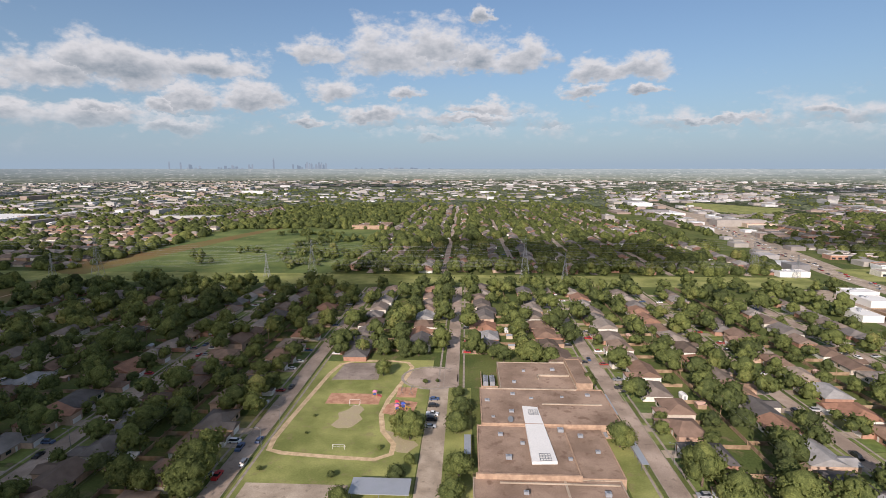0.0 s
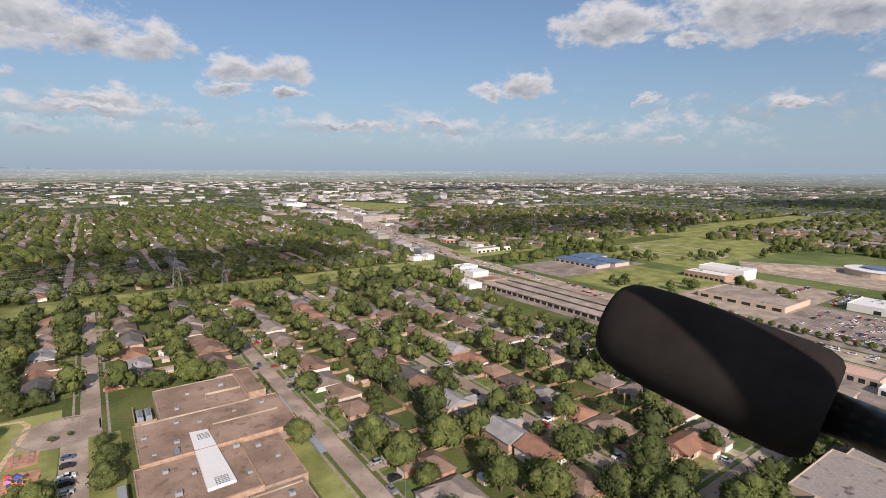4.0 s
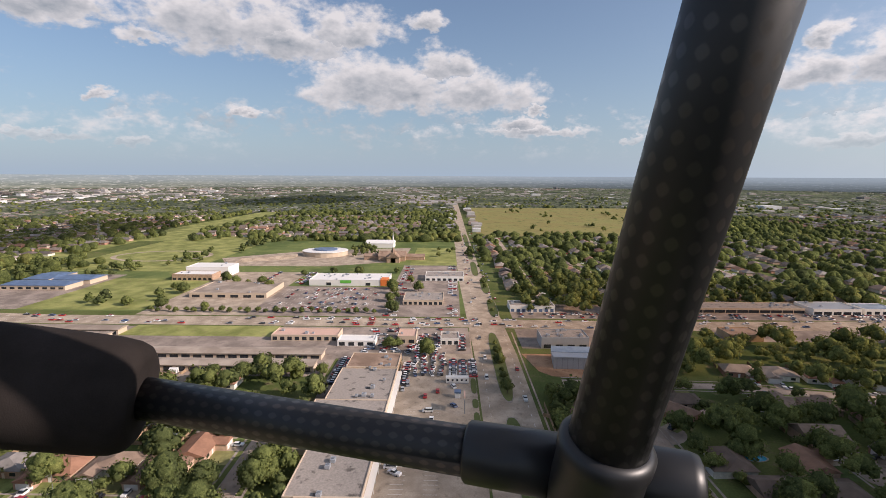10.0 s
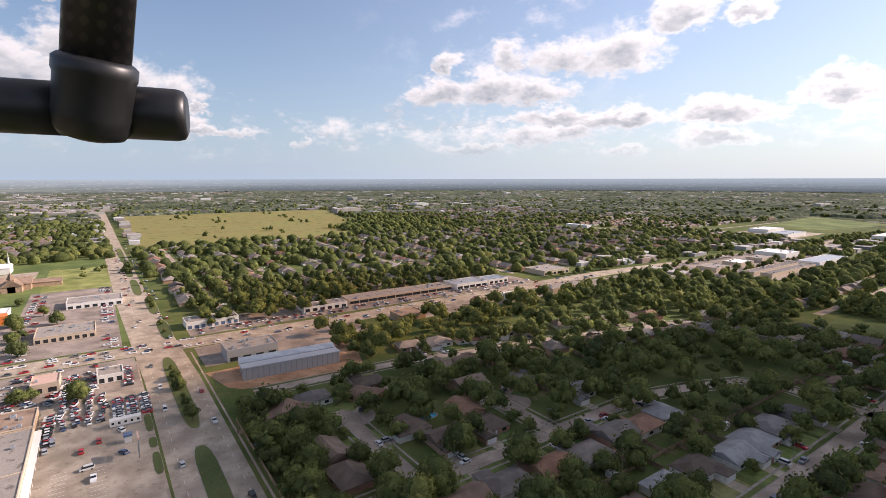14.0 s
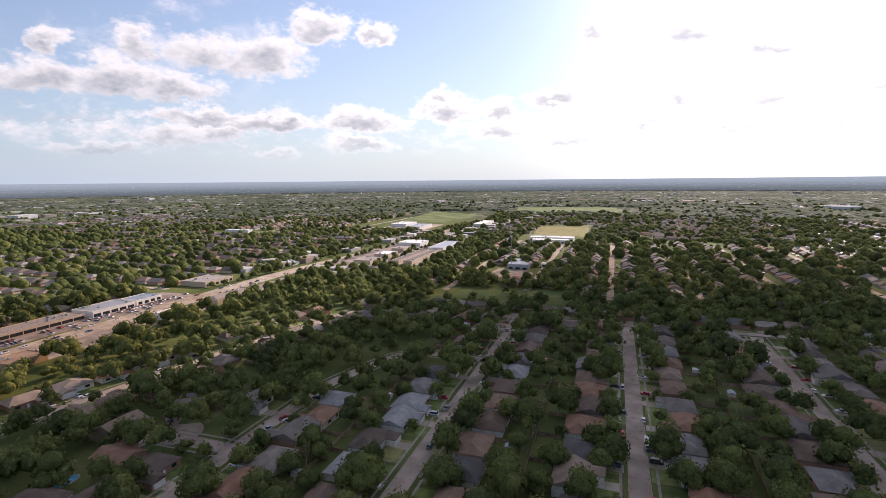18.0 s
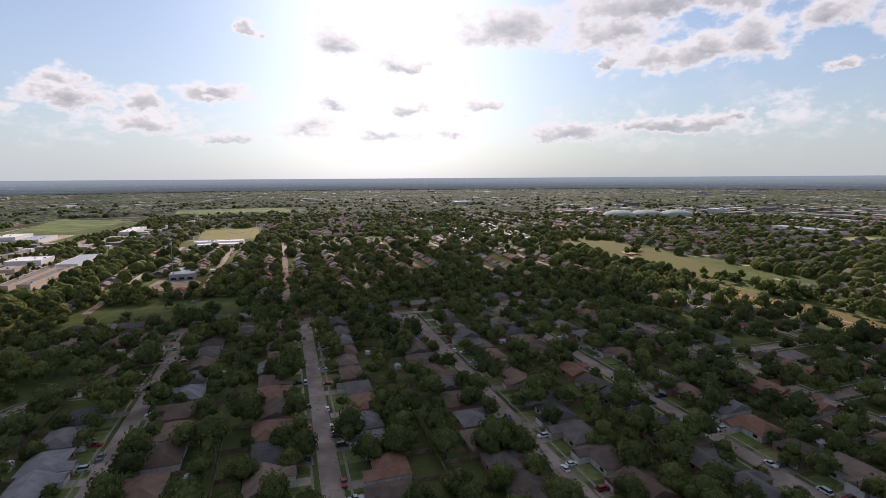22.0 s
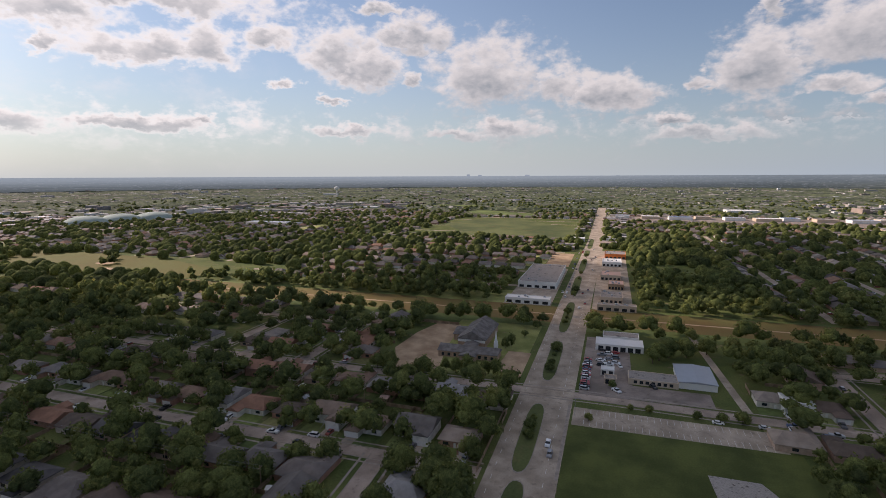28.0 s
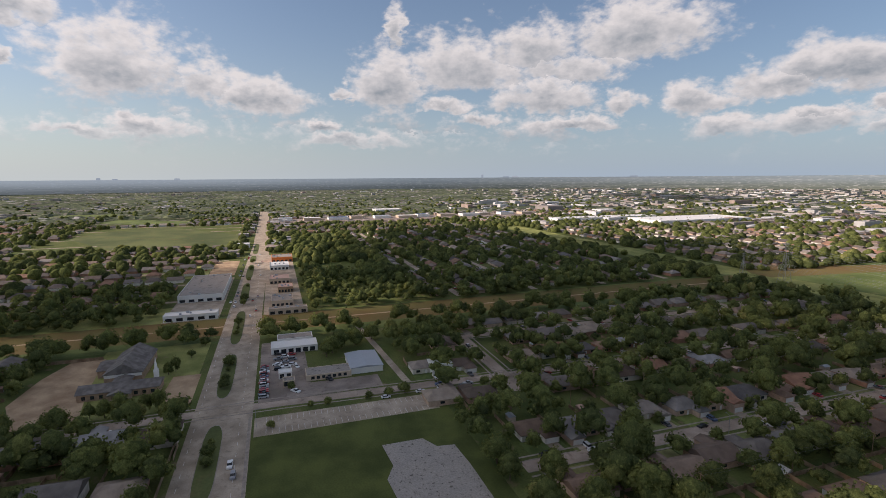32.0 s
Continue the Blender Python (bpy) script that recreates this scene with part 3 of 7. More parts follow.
def ribbon(geo, line, half, z, off=0.0):
    l, r = strip_pts(line, half)
    if off:
        c = strip_pts(line, off)[0]
        l, r = strip_pts([tuple(p) for p in c], half)
    o = len(geo.v)
    geo.v += [(p.x, p.y, z) for p in l] + [(p.x, p.y, z) for p in r]
    k = len(line)
    geo.f += [(o + i, o + k + i, o + k + i + 1, o + i + 1) for i in range(k - 1)]


AVENUE = [(600, 1640), (545, 1300), (490, 1050), (450, 865), (412, 700), (383, 540), (368, 300), (367, 0), (362, -150), (368, -320), (372, -480), (330, -1000), (260, -1600)]
STREETS = [[(x, y0), (x, y1)] for x, y0, y1 in (
    (-159, 84, 455), (-85, 70, 455), (-7, 240, 460), (72, 70, 460), (151, 70, 455), (231, 100, 420), (-315, 112, 440),
    (69, -385, -80), (-12, -385, -80), (-94, -385, -80), (-168, -385, -42))]
STREETS += [[(143, -60), (143, -222), (135, -252), (124, -280), (108, -289), (69, -287)], [(-245, -385), (-247, 0), (-243, 120), (-238, 440)], [(258, -60), (254, -141), (233, -256), (205, -365), (160, -388), (-245, -392)],
            [(143, -88), (208, -87)], [(143, -156), (192, -156)], [(-315, 117), (-222, 115)], [(-85, 72), (228, 78)], [(-168, -82), (143, -66)], [(-245, -170), (-360, -172)], [(-330, -172), (-330, -380)], [(-245, -235), (-340, -235)]]
roads = Geo()
for i, s in enumerate(STREETS):
    ribbon(roads, s, 3.6, 0.012 if i < 12 else 0.014 + 0.0015 * (i - 12))
tagged(part("street", roads, ROAD), "worn pale concrete residential streets with cracks", "street", kind="structure")
av = Geo()
ribbon(av, AVENUE, 11.5, 0.03)
tagged(part("avenue", av, PALE), "wide pale concrete avenue with several lanes", "road", kind="structure")
bl = Geo()
BLVD = [(-1800, -30), (-900, -22), (-450, -26), (0, -28), (300, -28), (520, -22), (1000, -18), (2200, -14)]
ribbon(bl, BLVD, 13.0, 0.035)
tagged(part("boulevard", bl, PALE), "pale concrete boulevard with two carriageways", "road", kind="structure")

# zones without houses or street trees
CLEAR = [(-82, 66, 70, 278), (-1000, 900, 462, 515), (-420, -140, 515, 900), (118, 305, -47, 66), (262, 352, 66, 372), (340, 395, -1600, 1500),
         (395, 640, -60, 430), (610, 830, -20, 460), (920, 1100, -430, -40), (1100, 1250, -530, -40), (1250, 1500, -600, -40), (1500, 1760, -670, -40), (246, 350, -122, -45), (395, 425, -380, -160),
         (-240, -130, -18, 72), (-350, -246, -14, 66), (-350, -250, -128, -18), (-420, -368, -420, 470), (-520, -420, -760, -360), (-1800, 2200, -44, -12), (35, 160, -500, -418), (75, 142, -616, -536), (232, 350, -830, -560), (45, 165, -1210, -860), (370, 610, -1700, -1020), (-80, 360, -2040, -1720), (284, 312, -1260, -1120),
         (395, 450, 515, 800), (410, 520, 800, 1060), (470, 600, 1060, 1640), (-1290, -870, -370, -62), (-1600, -1330, -420, -200), (-1862, -1704, -630, -464), (-990, -800, -625, -588), (590, 880, 1200, 1690), (900, 1500, 470, 570),
         (-1440, -1250, -10, 720), (670, 850, -935, -870), (305, 345, -47, 66), (322, 340, -480, -184), (395, 436, -480, -380), (-770, -418, -12, 26), (-605, -418, -92, -44), (-720, -605, -76, -44), (284, 350, 372, 455)]


def free(x, y):
    return not any(a <= x <= b and c <= y <= d for a, b, c, d in CLEAR)


def near_street(x, y, gap):
    for s in STREETS:
        for (ax, ay), (bx, by) in zip(s, s[1:]):
            dx, dy = bx - ax, by - ay
            t = max(0.0, min(1.0, ((x - ax) * dx + (y - ay) * dy) / (dx * dx + dy * dy)))
            if math.hypot(x - ax - t * dx, y - ay - t * dy) < gap:
                return True
    return False


# ---- houses ----
def make_house(k):
    """A one-storey house, its front towards -x, its ridge along y."""
    r = random.Random(k)
    d, w, h = r.uniform(11, 13.5), r.uniform(14.5, 17), (2.8, 3.0, 2.7, 2.8, 2.9, 4.4, 2.8, 2.7, 3.0, 2.8)[k]
    hip = (0, 4.5, 5.0, 0, 4.0)[k % 5]
    root = thing("house", "one-storey brick ranch house with a shingle roof", "house", "houses along the streets")
    x0, y0 = -d / 2, -w / 2
    wall, rf = Geo(), Geo()
    wall.box(x0, y0, 0, -x0, -y0, h)
    rh = d * r.uniform(0.2, 0.26)
    if k in (4, 8):
        rf.roof(y0, x0, -y0, -x0, h, rh * 1.15, 4.6)
        rf.turned(pose(0, 0, 0, 0, 0, 90))
    else:
        rf.roof(x0, y0, -x0, -y0, h, rh, hip)
    if not hip and k not in (4, 8):
        for s in (-1, 1):
            yy = s * (w / 2)
            part("gable", Geo().add([(x0, yy - 0.04, h), (-x0, yy - 0.04, h), (0, yy - 0.04, h + rh * 0.93), (x0, yy + 0.04, h), (-x0, yy + 0.04, h), (0, yy + 0.04, h + rh * 0.93)],
                                    [(0, 1, 2), (5, 4, 3), (0, 2, 5, 3), (1, 4, 5, 2)]), WHITE, root)
    # garage wing at the front
    gw = 6.4
    gy = y0 if k % 2 else -y0 - gw
    wall.box(x0 - 4.5, gy, 0, x0, gy + gw, h - 0.1)
    wr = Geo().roof(-gw / 2, -2.3, gw / 2, 4.0, h - 0.1, gw * 0.24, (0, 2.4)[k % 3 == 1], 0.4)
    wr.turned(pose(x0 - 2.2, gy + gw / 2, 0, 0, 0, -90))
    rf.add(wr.v, wr.f)
    part("wall", wall, BRICK, root)
    part("roof", rf, SHINGLE, root)
    part("garage_door", Geo().box(x0 - 4.56, gy + 0.8, 0, x0 - 4.48, gy + gw - 0.8, 2.2), WHITE, root)
    oy = y0 + 2 if gy > 0 else -y0 - 4.2
    part("window", Geo().box(x0 - 0.06, oy, 0.9, x0 + 0.02, oy + 2.2, 2.2), GLASS, root)
    part("window", Geo().box(-x0 - 0.02, -2.5, 0.9, -x0 + 0.06, -0.3, 2.2), GLASS, root)
    part("front_door", Geo().box(x0 - 0.06, 0.4 if gy < 0 else -1.4, 0.05, x0 + 0.02, 1.4 if gy < 0 else -0.4, 2.1), WHITE, root)
    if k % 3 != 1:
        gx, gz = x0 - 4.5, h - 0.1
        part("garage_gable", Geo().add([(gx - 0.04, gy, gz), (gx - 0.04, gy + gw, gz), (gx - 0.04, gy + gw / 2, gz + gw * 0.22), (gx + 0.04, gy, gz), (gx + 0.04, gy + gw, gz), (gx + 0.04, gy + gw / 2, gz + gw * 0.22)],
                                       [(0, 1, 2), (5, 4, 3), (0, 2, 5, 3), (1, 4, 5, 2)]), WHITE, root)
    return root, d, w


def far_house(k):
    r = random.Random(100 + k)
    d, w, h = r.uniform(11, 14), r.uniform(13, 16), 2.8
    a = Geo().box(-d / 2, -w / 2, 0, d / 2, w / 2, h)
    b = Geo().roof(-d / 2, -w / 2, d / 2, w / 2, h, d * 0.24, 4.5 if k % 2 else 0.6)
    g = np.array(b.v)
    tri = []
    for f in b.f:
        tri += [(f[0], f[i], f[i + 1]) for i in range(1, len(f) - 1)]
    return (np.array(a.v), np.array(a.f)), (g, np.array(tri))


# houses round the ends of two courts
lots = [(230, -80, 0, 20), (221, -104, -52, 20), (219, -63, 66, 20), (199, -152, 0, 20), (189, -180, -60, 20)]
for s in STREETS:
    for (ax, ay), (bx, by) in zip(s, s[1:]):
        L = math.hypot(bx - ax, by - ay)
        if L < 45:
            continue
        dx, dy = (bx - ax) / L, (by - ay) / L
        for side in (-1, 1):
            t = 14 + rng.uniform(0, 5)
            while t < L - 12:
                off = 20.5 + rng.uniform(-2.2, 2.4)
                x, y = ax + dx * t - dy * side * off, ay + dy * t + dx * side * off
                if free(x, y) and math.hypot(x, y) > 105 and not near_street(x, y, 16.5) and all(abs(x - q[0]) + abs(y - q[1]) > 17 for q in lots[-60:]):
                    if all((x - q[0]) ** 2 + (y - q[1]) ** 2 > 215 for q in lots):
                        # the front looks at the street
                        lots.append((x, y, math.degrees(math.atan2(dx * side, -dy * side)), t))
                t += 18.8 + rng.uniform(-1.0, 2.2)
lots.sort(key=lambda q: math.hypot(q[0], q[1]))
protos = [make_house(k) for k in range(10)]
drive = Geo()
NEAR = lots[:300]
for i, (x, y, a, t) in enumerate(NEAR):
    root, d, w = protos[i % 10]
    m = pose(x, y, 0, 0, 0, a)
    if i < 10:
        root.matrix_basis = m
    else:
        copy_thing(root, m)
for i, (x, y, a, t) in enumerate(lots):
    k = i % 10
    s = 1 if k % 2 else -1
    g = Geo().box(-16.5, -s * 7 - 2.6 + s * 3, -0.1, -8, -s * 7 + 2.6 + s * 3, 0.05)
    g.turned(pose(x, y, 0, 0, 0, a))
    drive.add(g.v, g.f)
front = Geo()
for i, (x, y, a, t) in enumerate(lots):
    g = Geo().box(-15.4, -8.6, -0.1, -5.5, 8.6, 0.031 + 0.003 * (i % 5))
    g.turned(pose(x, y, 0, 0, 0, a))
    front.add(g.v, g.f)
tagged(part("front_lawn", front, FRONT), "small front lawns before the houses", "lawn", kind="structure")
tagged(part("driveway", drive, PALE), "pale concrete driveways in front of the houses", "driveway", kind="structure")

# streets and houses farther out, in bands of parallel streets
far_lots, far_streets = [(x, y, radians(a)) for x, y, a, t in lots[300:]], Geo()


def band(x0, x1, y0, y1, along, pitch=78):
    """Parallel streets with houses on both sides; along: 'x' or 'y'."""
    a0, a1, b0, b1 = (x0, x1, y0, y1) if along == "y" else (y0, y1, x0, x1)
    c = a0 + pitch / 2
    while c < a1 - 20:
        line = [(c, b0), (c, b1)] if along == "y" else [(b0, c), (b1, c)]
        ribbon(far_streets, line, 3.3, 0.015)
        for side in (-1, 1):
            t = b0 + rng.uniform(8, 20)
            while t < b1 - 8:
                p, q = (c + side * (20 + rng.uniform(-2, 2)), t)
                x, y = (p, q) if along == "y" else (q, p)
                if free(x, y):
                    far_lots.append((x, y, (0 if along == "y" else math.pi / 2) + (math.pi if side < 0 else 0)))
                t += 19 + rng.uniform(-1, 3)
        c += pitch


for b in ((-140, 345, 520, 1000, "y"), (-140, 345, 1010, 1500, "y"), (-1000, -430, 520, 900, "x"), (-1000, -430, 120, 455, "x"), (-1000, -430, -400, -60, "y"),
          (-350, 230, -900, -470, "y"), (-1000, -530, -900, -420, "x"), (430, 900, -900, -60, "x"), (450, 900, 525, 1000, "y"), (-350, 250, -1500, -960, "x"),
          (880, 1400, 60, 460, "y"), (-1500, -1010, -400, 400, "y"), (-1000, -430, 940, 1500, "y"), (-1000, -400, -1500, -950, "y"), (450, 1000, -1500, -950, "y"), (930, 1500, 580, 1200, "x"), (940, 1500, -1300, -720, "x"), (-1500, -1010, -900, -430, "y"), (610, 1100, 1020, 1480, "y"), (-1500, -1120, 440, 1000, "x")):
    band(*b)
tagged(part("street", far_streets, ROAD), "distant pale residential streets in parallel rows", "street", kind="structure")
FL = np.array([(x, y, a) for x, y, a in far_lots])
wv, rv = [], []
for k in range(6):
    sel = FL[k::6]
    pl = np.column_stack([sel[:, :2], np.zeros(len(sel))])
    a, b = far_house(k)
    one = np.ones((len(sel), 2)) * rng.uniform(0.92, 1.1, (len(sel), 1))
    wv.append(spread_out(a, pl, sel[:, 2], one))
    rv.append(spread_out(b, pl, sel[:, 2], one))
tagged(fast("house_walls", *merged(wv), BRICK_FAR), "walls of many distant one-storey brick houses", "houses", kind="stuff")
tagged(fast("house_roofs", *merged(rv), SHINGLE_FAR), "shingle roofs of many distant houses", "roofs", kind="stuff")

# ---- trees ----
def taken_map():
    """Which 4 m squares out to 1600 m hold a house or a street of the outer rows."""
    grid = np.zeros((800, 800), bool)
    spots_ = [(x, y) for x, y, a in far_lots]
    for i in range(len(far_streets.f)):
        q = [far_streets.v[k] for k in far_streets.f[i]]
        p0, p1 = (np.array(q[0]) + np.array(q[1])) / 2, (np.array(q[2]) + np.array(q[3])) / 2
        spots_ += [tuple((p0 + (p1 - p0) * t)[:2]) for t in np.linspace(0, 1, int(np.linalg.norm(p1 - p0) / 7) + 2)]
    for x, y in spots_:
        i, j = int((x + 1600) / 4), int((y + 1600) / 4)
        if 2 < i < 797 and 2 < j < 797:
            grid[i - 1:i + 2, j - 1:j + 2] = True
    return grid


TAKEN = taken_map()


def ico(sub=0):
    bm = bmesh.new()
    bmesh.ops.create_icosphere(bm, subdivisions=sub + 1, radius=1)
    bm.verts.ensure_lookup_table()
    v = np.array([p.co[:] for p in bm.verts])
    f = np.array([[p.index for p in q.verts] for q in bm.faces])
    bm.free()
    return v, f


BALL0, BALL1 = ico(0), ico(1)




def crown(seed, leaves, size, lobes=7, core=True, width=5.6, height=9.8, base=1.1):
    """A broad crown: leaf clumps over uneven lobes, round a darker inner mass. Triangles."""
    r = np.random.default_rng(seed)
    ang = np.arange(lobes) * math.tau / max(lobes - 1, 1) + r.normal(0, 0.25, lobes)
    out = width * r.uniform(0.34, 0.56, lobes)
    out[0] = 0
    cs = np.column_stack([out * np.cos(ang), out * np.sin(ang), base + height * r.uniform(0.22, 0.58, lobes)])
    cs[0, 2] = base + height * 0.62
    rad = width * r.uniform(0.44, 0.6, lobes)
    rad[0] = width * 0.68
    vs, fs, ns, o = [], [], [], 0
    if core:
        for c, q in zip(cs, rad):
            v = BALL0[0] * (q * 0.8) * [1, 1, 0.95] * r.uniform(0.8, 1.12, (len(BALL0[0]), 1)) + c
            vs.append(v)
            ns.append(v - c)
            fs.append(BALL0[1] + o)
            o += len(v)
    k = r.integers(0, lobes, leaves)
    dirs = r.normal(0, 1, (leaves, 3))
    dirs[:, 2] = np.abs(dirs[:, 2]) * 1.15 - 0.62
    dirs /= np.linalg.norm(dirs, axis=1)[:, None]
    p = cs[k] + dirs * (rad[k] * r.uniform(0.78, 1.08, leaves))[:, None] * [1, 1, 0.98]
    nrm = dirs + r.normal(0, 0.5, (leaves, 3))
    nrm /= np.linalg.norm(nrm, axis=1)[:, None]
    t = np.cross(nrm, r.normal(0, 1, (leaves, 3)))
    t /= np.linalg.norm(t, axis=1)[:, None]
    b = np.cross(nrm, t)
    s = size * r.uniform(0.6, 1.3, (leaves, 1))
    quad = np.stack([p + t * s, p + b * s * 0.8, p - t * s * 0.9, p - b * s * 0.75], 1).reshape(-1, 3)
    vs.append(quad)
    # each clump takes its light from the way the crown swells there
    mid = cs.mean(0) - [0, 0, height * 0.12]
    swell = p - mid
    swell /= np.linalg.norm(swell, axis=1)[:, None]
    ns.append(np.repeat(dirs * 0.75 + swell * 0.5 + nrm * 0.55, 4, 0))
    i = o + np.arange(leaves)[:, None] * 4
    fs.append(np.concatenate([i + [0, 1, 2], i + [0, 2, 3]]))
    ns = np.concatenate(ns)
    return np.concatenate(vs), np.concatenate(fs), ns / np.linalg.norm(ns, axis=1)[:, None]


def make_tree(k):
    r = random.Random(300 + k)
    h, w = r.uniform(8.8, 11.0), r.uniform(5.0, 6.4)
    root = thing("tree", "broad leafy green shade tree", "tree", "shade trees")
    tr = Geo().tube((0, 0, -0.1), (0.1, 0.05, 2.6), 0.34, 0.24)
    for i in range(4):
        a = i * 1.6 + r.random()
        tr.tube((0.1, 0.05, 2.3), (1.9 * math.cos(a), 1.9 * math.sin(a), 4.6), 0.17, 0.07, 6)
    part("trunk", tr, BARK, root)
    v, f, nv = crown(500 + k, 920, 0.41, 10, True, w, h)
    c = fast("crown", v, f, LEAF, True)
    c.data.normals_split_custom_set_from_vertices(nv)
    c.parent = root
    return root


spots = []


def try_tree(x, y, gap):
    for q in spots_grid.get((int(x // 12), int(y // 12)), ()):
        if (q[0] - x) ** 2 + (q[1] - y) ** 2 < gap * gap:
            return False
    for i in (-1, 0, 1):
        for j in (-1, 0, 1):
            for q in spots_grid.get((int(x // 12) + i, int(y // 12) + j), ()):
                if (q[0] - x) ** 2 + (q[1] - y) ** 2 < gap * gap:
                    return False
    spots.append((x, y))
    spots_grid.setdefault((int(x // 12), int(y // 12)), []).append((x, y))
    return True


spots_grid, house_grid = {}, {}
for x, y in [q[:2] for q in lots] + [q[:2] for q in far_lots]:
    house_grid.setdefault((int(x // 20), int(y // 20)), []).append((x, y))


def by_house(x, y, gap):
    return any((q[0] - x) ** 2 + (q[1] - y) ** 2 < gap * gap for i in (-1, 0, 1) for j in (-1, 0, 1) for q in house_grid.get((int(x // 20) + i, int(y // 20) + j), ()))


for _ in range(26000):
    r_, a_ = math.sqrt(rng.uniform(110 ** 2, 560 ** 2)), rng.uniform(0, math.tau)
    x, y = r_ * math.cos(a_), r_ * math.sin(a_)
    east, south, rows = y > 60 and x > -60, y < -50, -320 < y < -45 and -240 < x < (250 if y > -190 else 120)
    if 424 < y < 464 and abs(x) < 420 and rng.random() < 0.8:
        continue
    if free(x, y) and not TAKEN[int((x + 1600) / 4), int((y + 1600) / 4)] and not near_street(x, y, 9.5 if rows else 7.5 if south else 8.0) and not by_house(x, y, 10.4 if east else 9.4 if rows else 8.4 if south else 9.0):
        try_tree(x, y, rng.uniform(10.0, 15.0) if rows and -70 < x < 125 else rng.uniform(8.8, 12.5) if rows else rng.uniform(9.5, 13.0) if east else rng.uniform(8.6, 12.0) if south else rng.uniform(8.2, 11.5))
for s in STREETS:
    for (ax, ay), (bx, by) in zip(s, s[1:]):
        L = math.hypot(bx - ax, by - ay)
        dx, dy = (bx - ax) / L, (by - ay) / L
        for side in (-1, 1):
            t = rng.uniform(4, 14)
            while t < L:
                o = side * rng.uniform(7.2, 10.0)
                x, y = ax + dx * t - dy * o, ay + dy * t + dx * o
                if free(x, y) and rng.random() < (0.32 if y > 60 and x > -60 else 0.2 if -320 < y < -50 and -70 < x < 120 else 0.32) and not by_house(x, y, 7.0) and math.hypot(x, y) > 110:
                    try_tree(x, y, 6.0)
                t += rng.uniform(8, 17)
spots.sort(key=lambda q: math.hypot(*q))
trees = [make_tree(k) for k in range(8)]
for i, (x, y) in enumerate(spots[:165]):
    s = rng.uniform(0.85, 1.5)
    m = pose(x, y, 0, 0, 0, rng.uniform(0, 360))
    if i < 8:
        trees[i].matrix_basis = m
    else:
        ob = copy_thing(trees[i % 8], m)
        ob.scale = (s, s, s * rng.uniform(0.9, 1.15))


def woods(name, pts, seeds, leaves, size, label, lo=0.7, hi=1.2, lobes=5, core=True):
    out, normals = [], []
    pts = np.asarray(pts)
    for i, sd in enumerate(seeds):
        p = pts[i::len(seeds)]
        s = rng.uniform(lo, hi, (len(p), 1))
        v, f, nv = crown(sd, leaves, size, lobes, core)
        turns = rng.uniform(0, 6.28, len(p))
        out.append(spread_out((v, f), np.column_stack([p, np.zeros(len(p))]), turns, np.column_stack([s, s * rng.uniform(0.85, 1.15, (len(p), 1))])))
        normals.append(spread_out((nv, f), np.zeros((len(p), 3)), turns, np.ones((len(p), 2)))[0])
    ob = fast(name, *merged(out), LEAF, True)
    ob.data.normals_split_custom_set_from_vertices(np.concatenate(normals))
    return tagged(ob, label, "trees", kind="stuff")


woods("trees", spots[165:1500], range(40, 48), 200, 0.62, "many broad leafy trees among the houses", 0.55, 1.6)
woods("trees", spots[1500:], range(50, 56), 62, 0.98, "leafy trees among the houses farther off", 0.8, 1.6)


def scatter(n, r0, r1, pad=0.0):
    r = np.sqrt(rng.uniform(r0 ** 2, r1 ** 2, n))
    a = rng.uniform(0, math.tau, n)
    x, y = r * np.cos(a), r * np.sin(a)
    ok = np.ones(n, bool)
    for x0, x1, y0, y1 in CLEAR:
        ok &= ~((x > x0) & (x < x1) & (y > y0) & (y < y1))
    return np.column_stack([x, y])[ok]


def waves(x, y, size, seed):
    """Smooth uneven field between 0 and 1, with lumps of about that size."""
    r = np.random.default_rng(seed)
    out = np.zeros_like(x)
    for k in range(9):
        a, f = r.uniform(0, math.tau), math.tau / size * r.uniform(0.45, 1.5)
        out = out + np.sin((x * math.cos(a) + y * math.sin(a)) * f + r.uniform(0, math.tau))
    return 0.5 + 0.5 * np.tanh(out / 2.4)


def puff(seed, rings=2):
    """A round lumpy crown seen from far off, open below. Triangles."""
    r = np.random.default_rng(seed)
    k = 6 if rings == 2 else 8
    lev = ((0.93, 0.55), (0.86, 0.0)) if rings == 2 else ((0.58, 0.82), (0.95, 0.42), (0.84, 0.0))
    v, f = [(0, 0, 1.0)], []
    for i, (w, h) in enumerate(lev):
        for j in range(k):
            a = (j + 0.5 * i) * math.tau / k + r.uniform(-0.2, 0.2)
            q = w * r.uniform(0.78, 1.15)
            v.append((q * math.cos(a), q * math.sin(a), h + (r.uniform(-0.1, 0.12) if h else 0)))
    f += [(0, 1 + j, 1 + (j + 1) % k) for j in range(k)]
    for i in range(len(lev) - 1):
        o, p = 1 + i * k, 1 + (i + 1) * k
        for j in range(k):
            f += [(o + j, p + j, o + (j + 1) % k), (o + (j + 1) % k, p + j, p + (j + 1) % k)]
    return np.array(v), np.array(f)


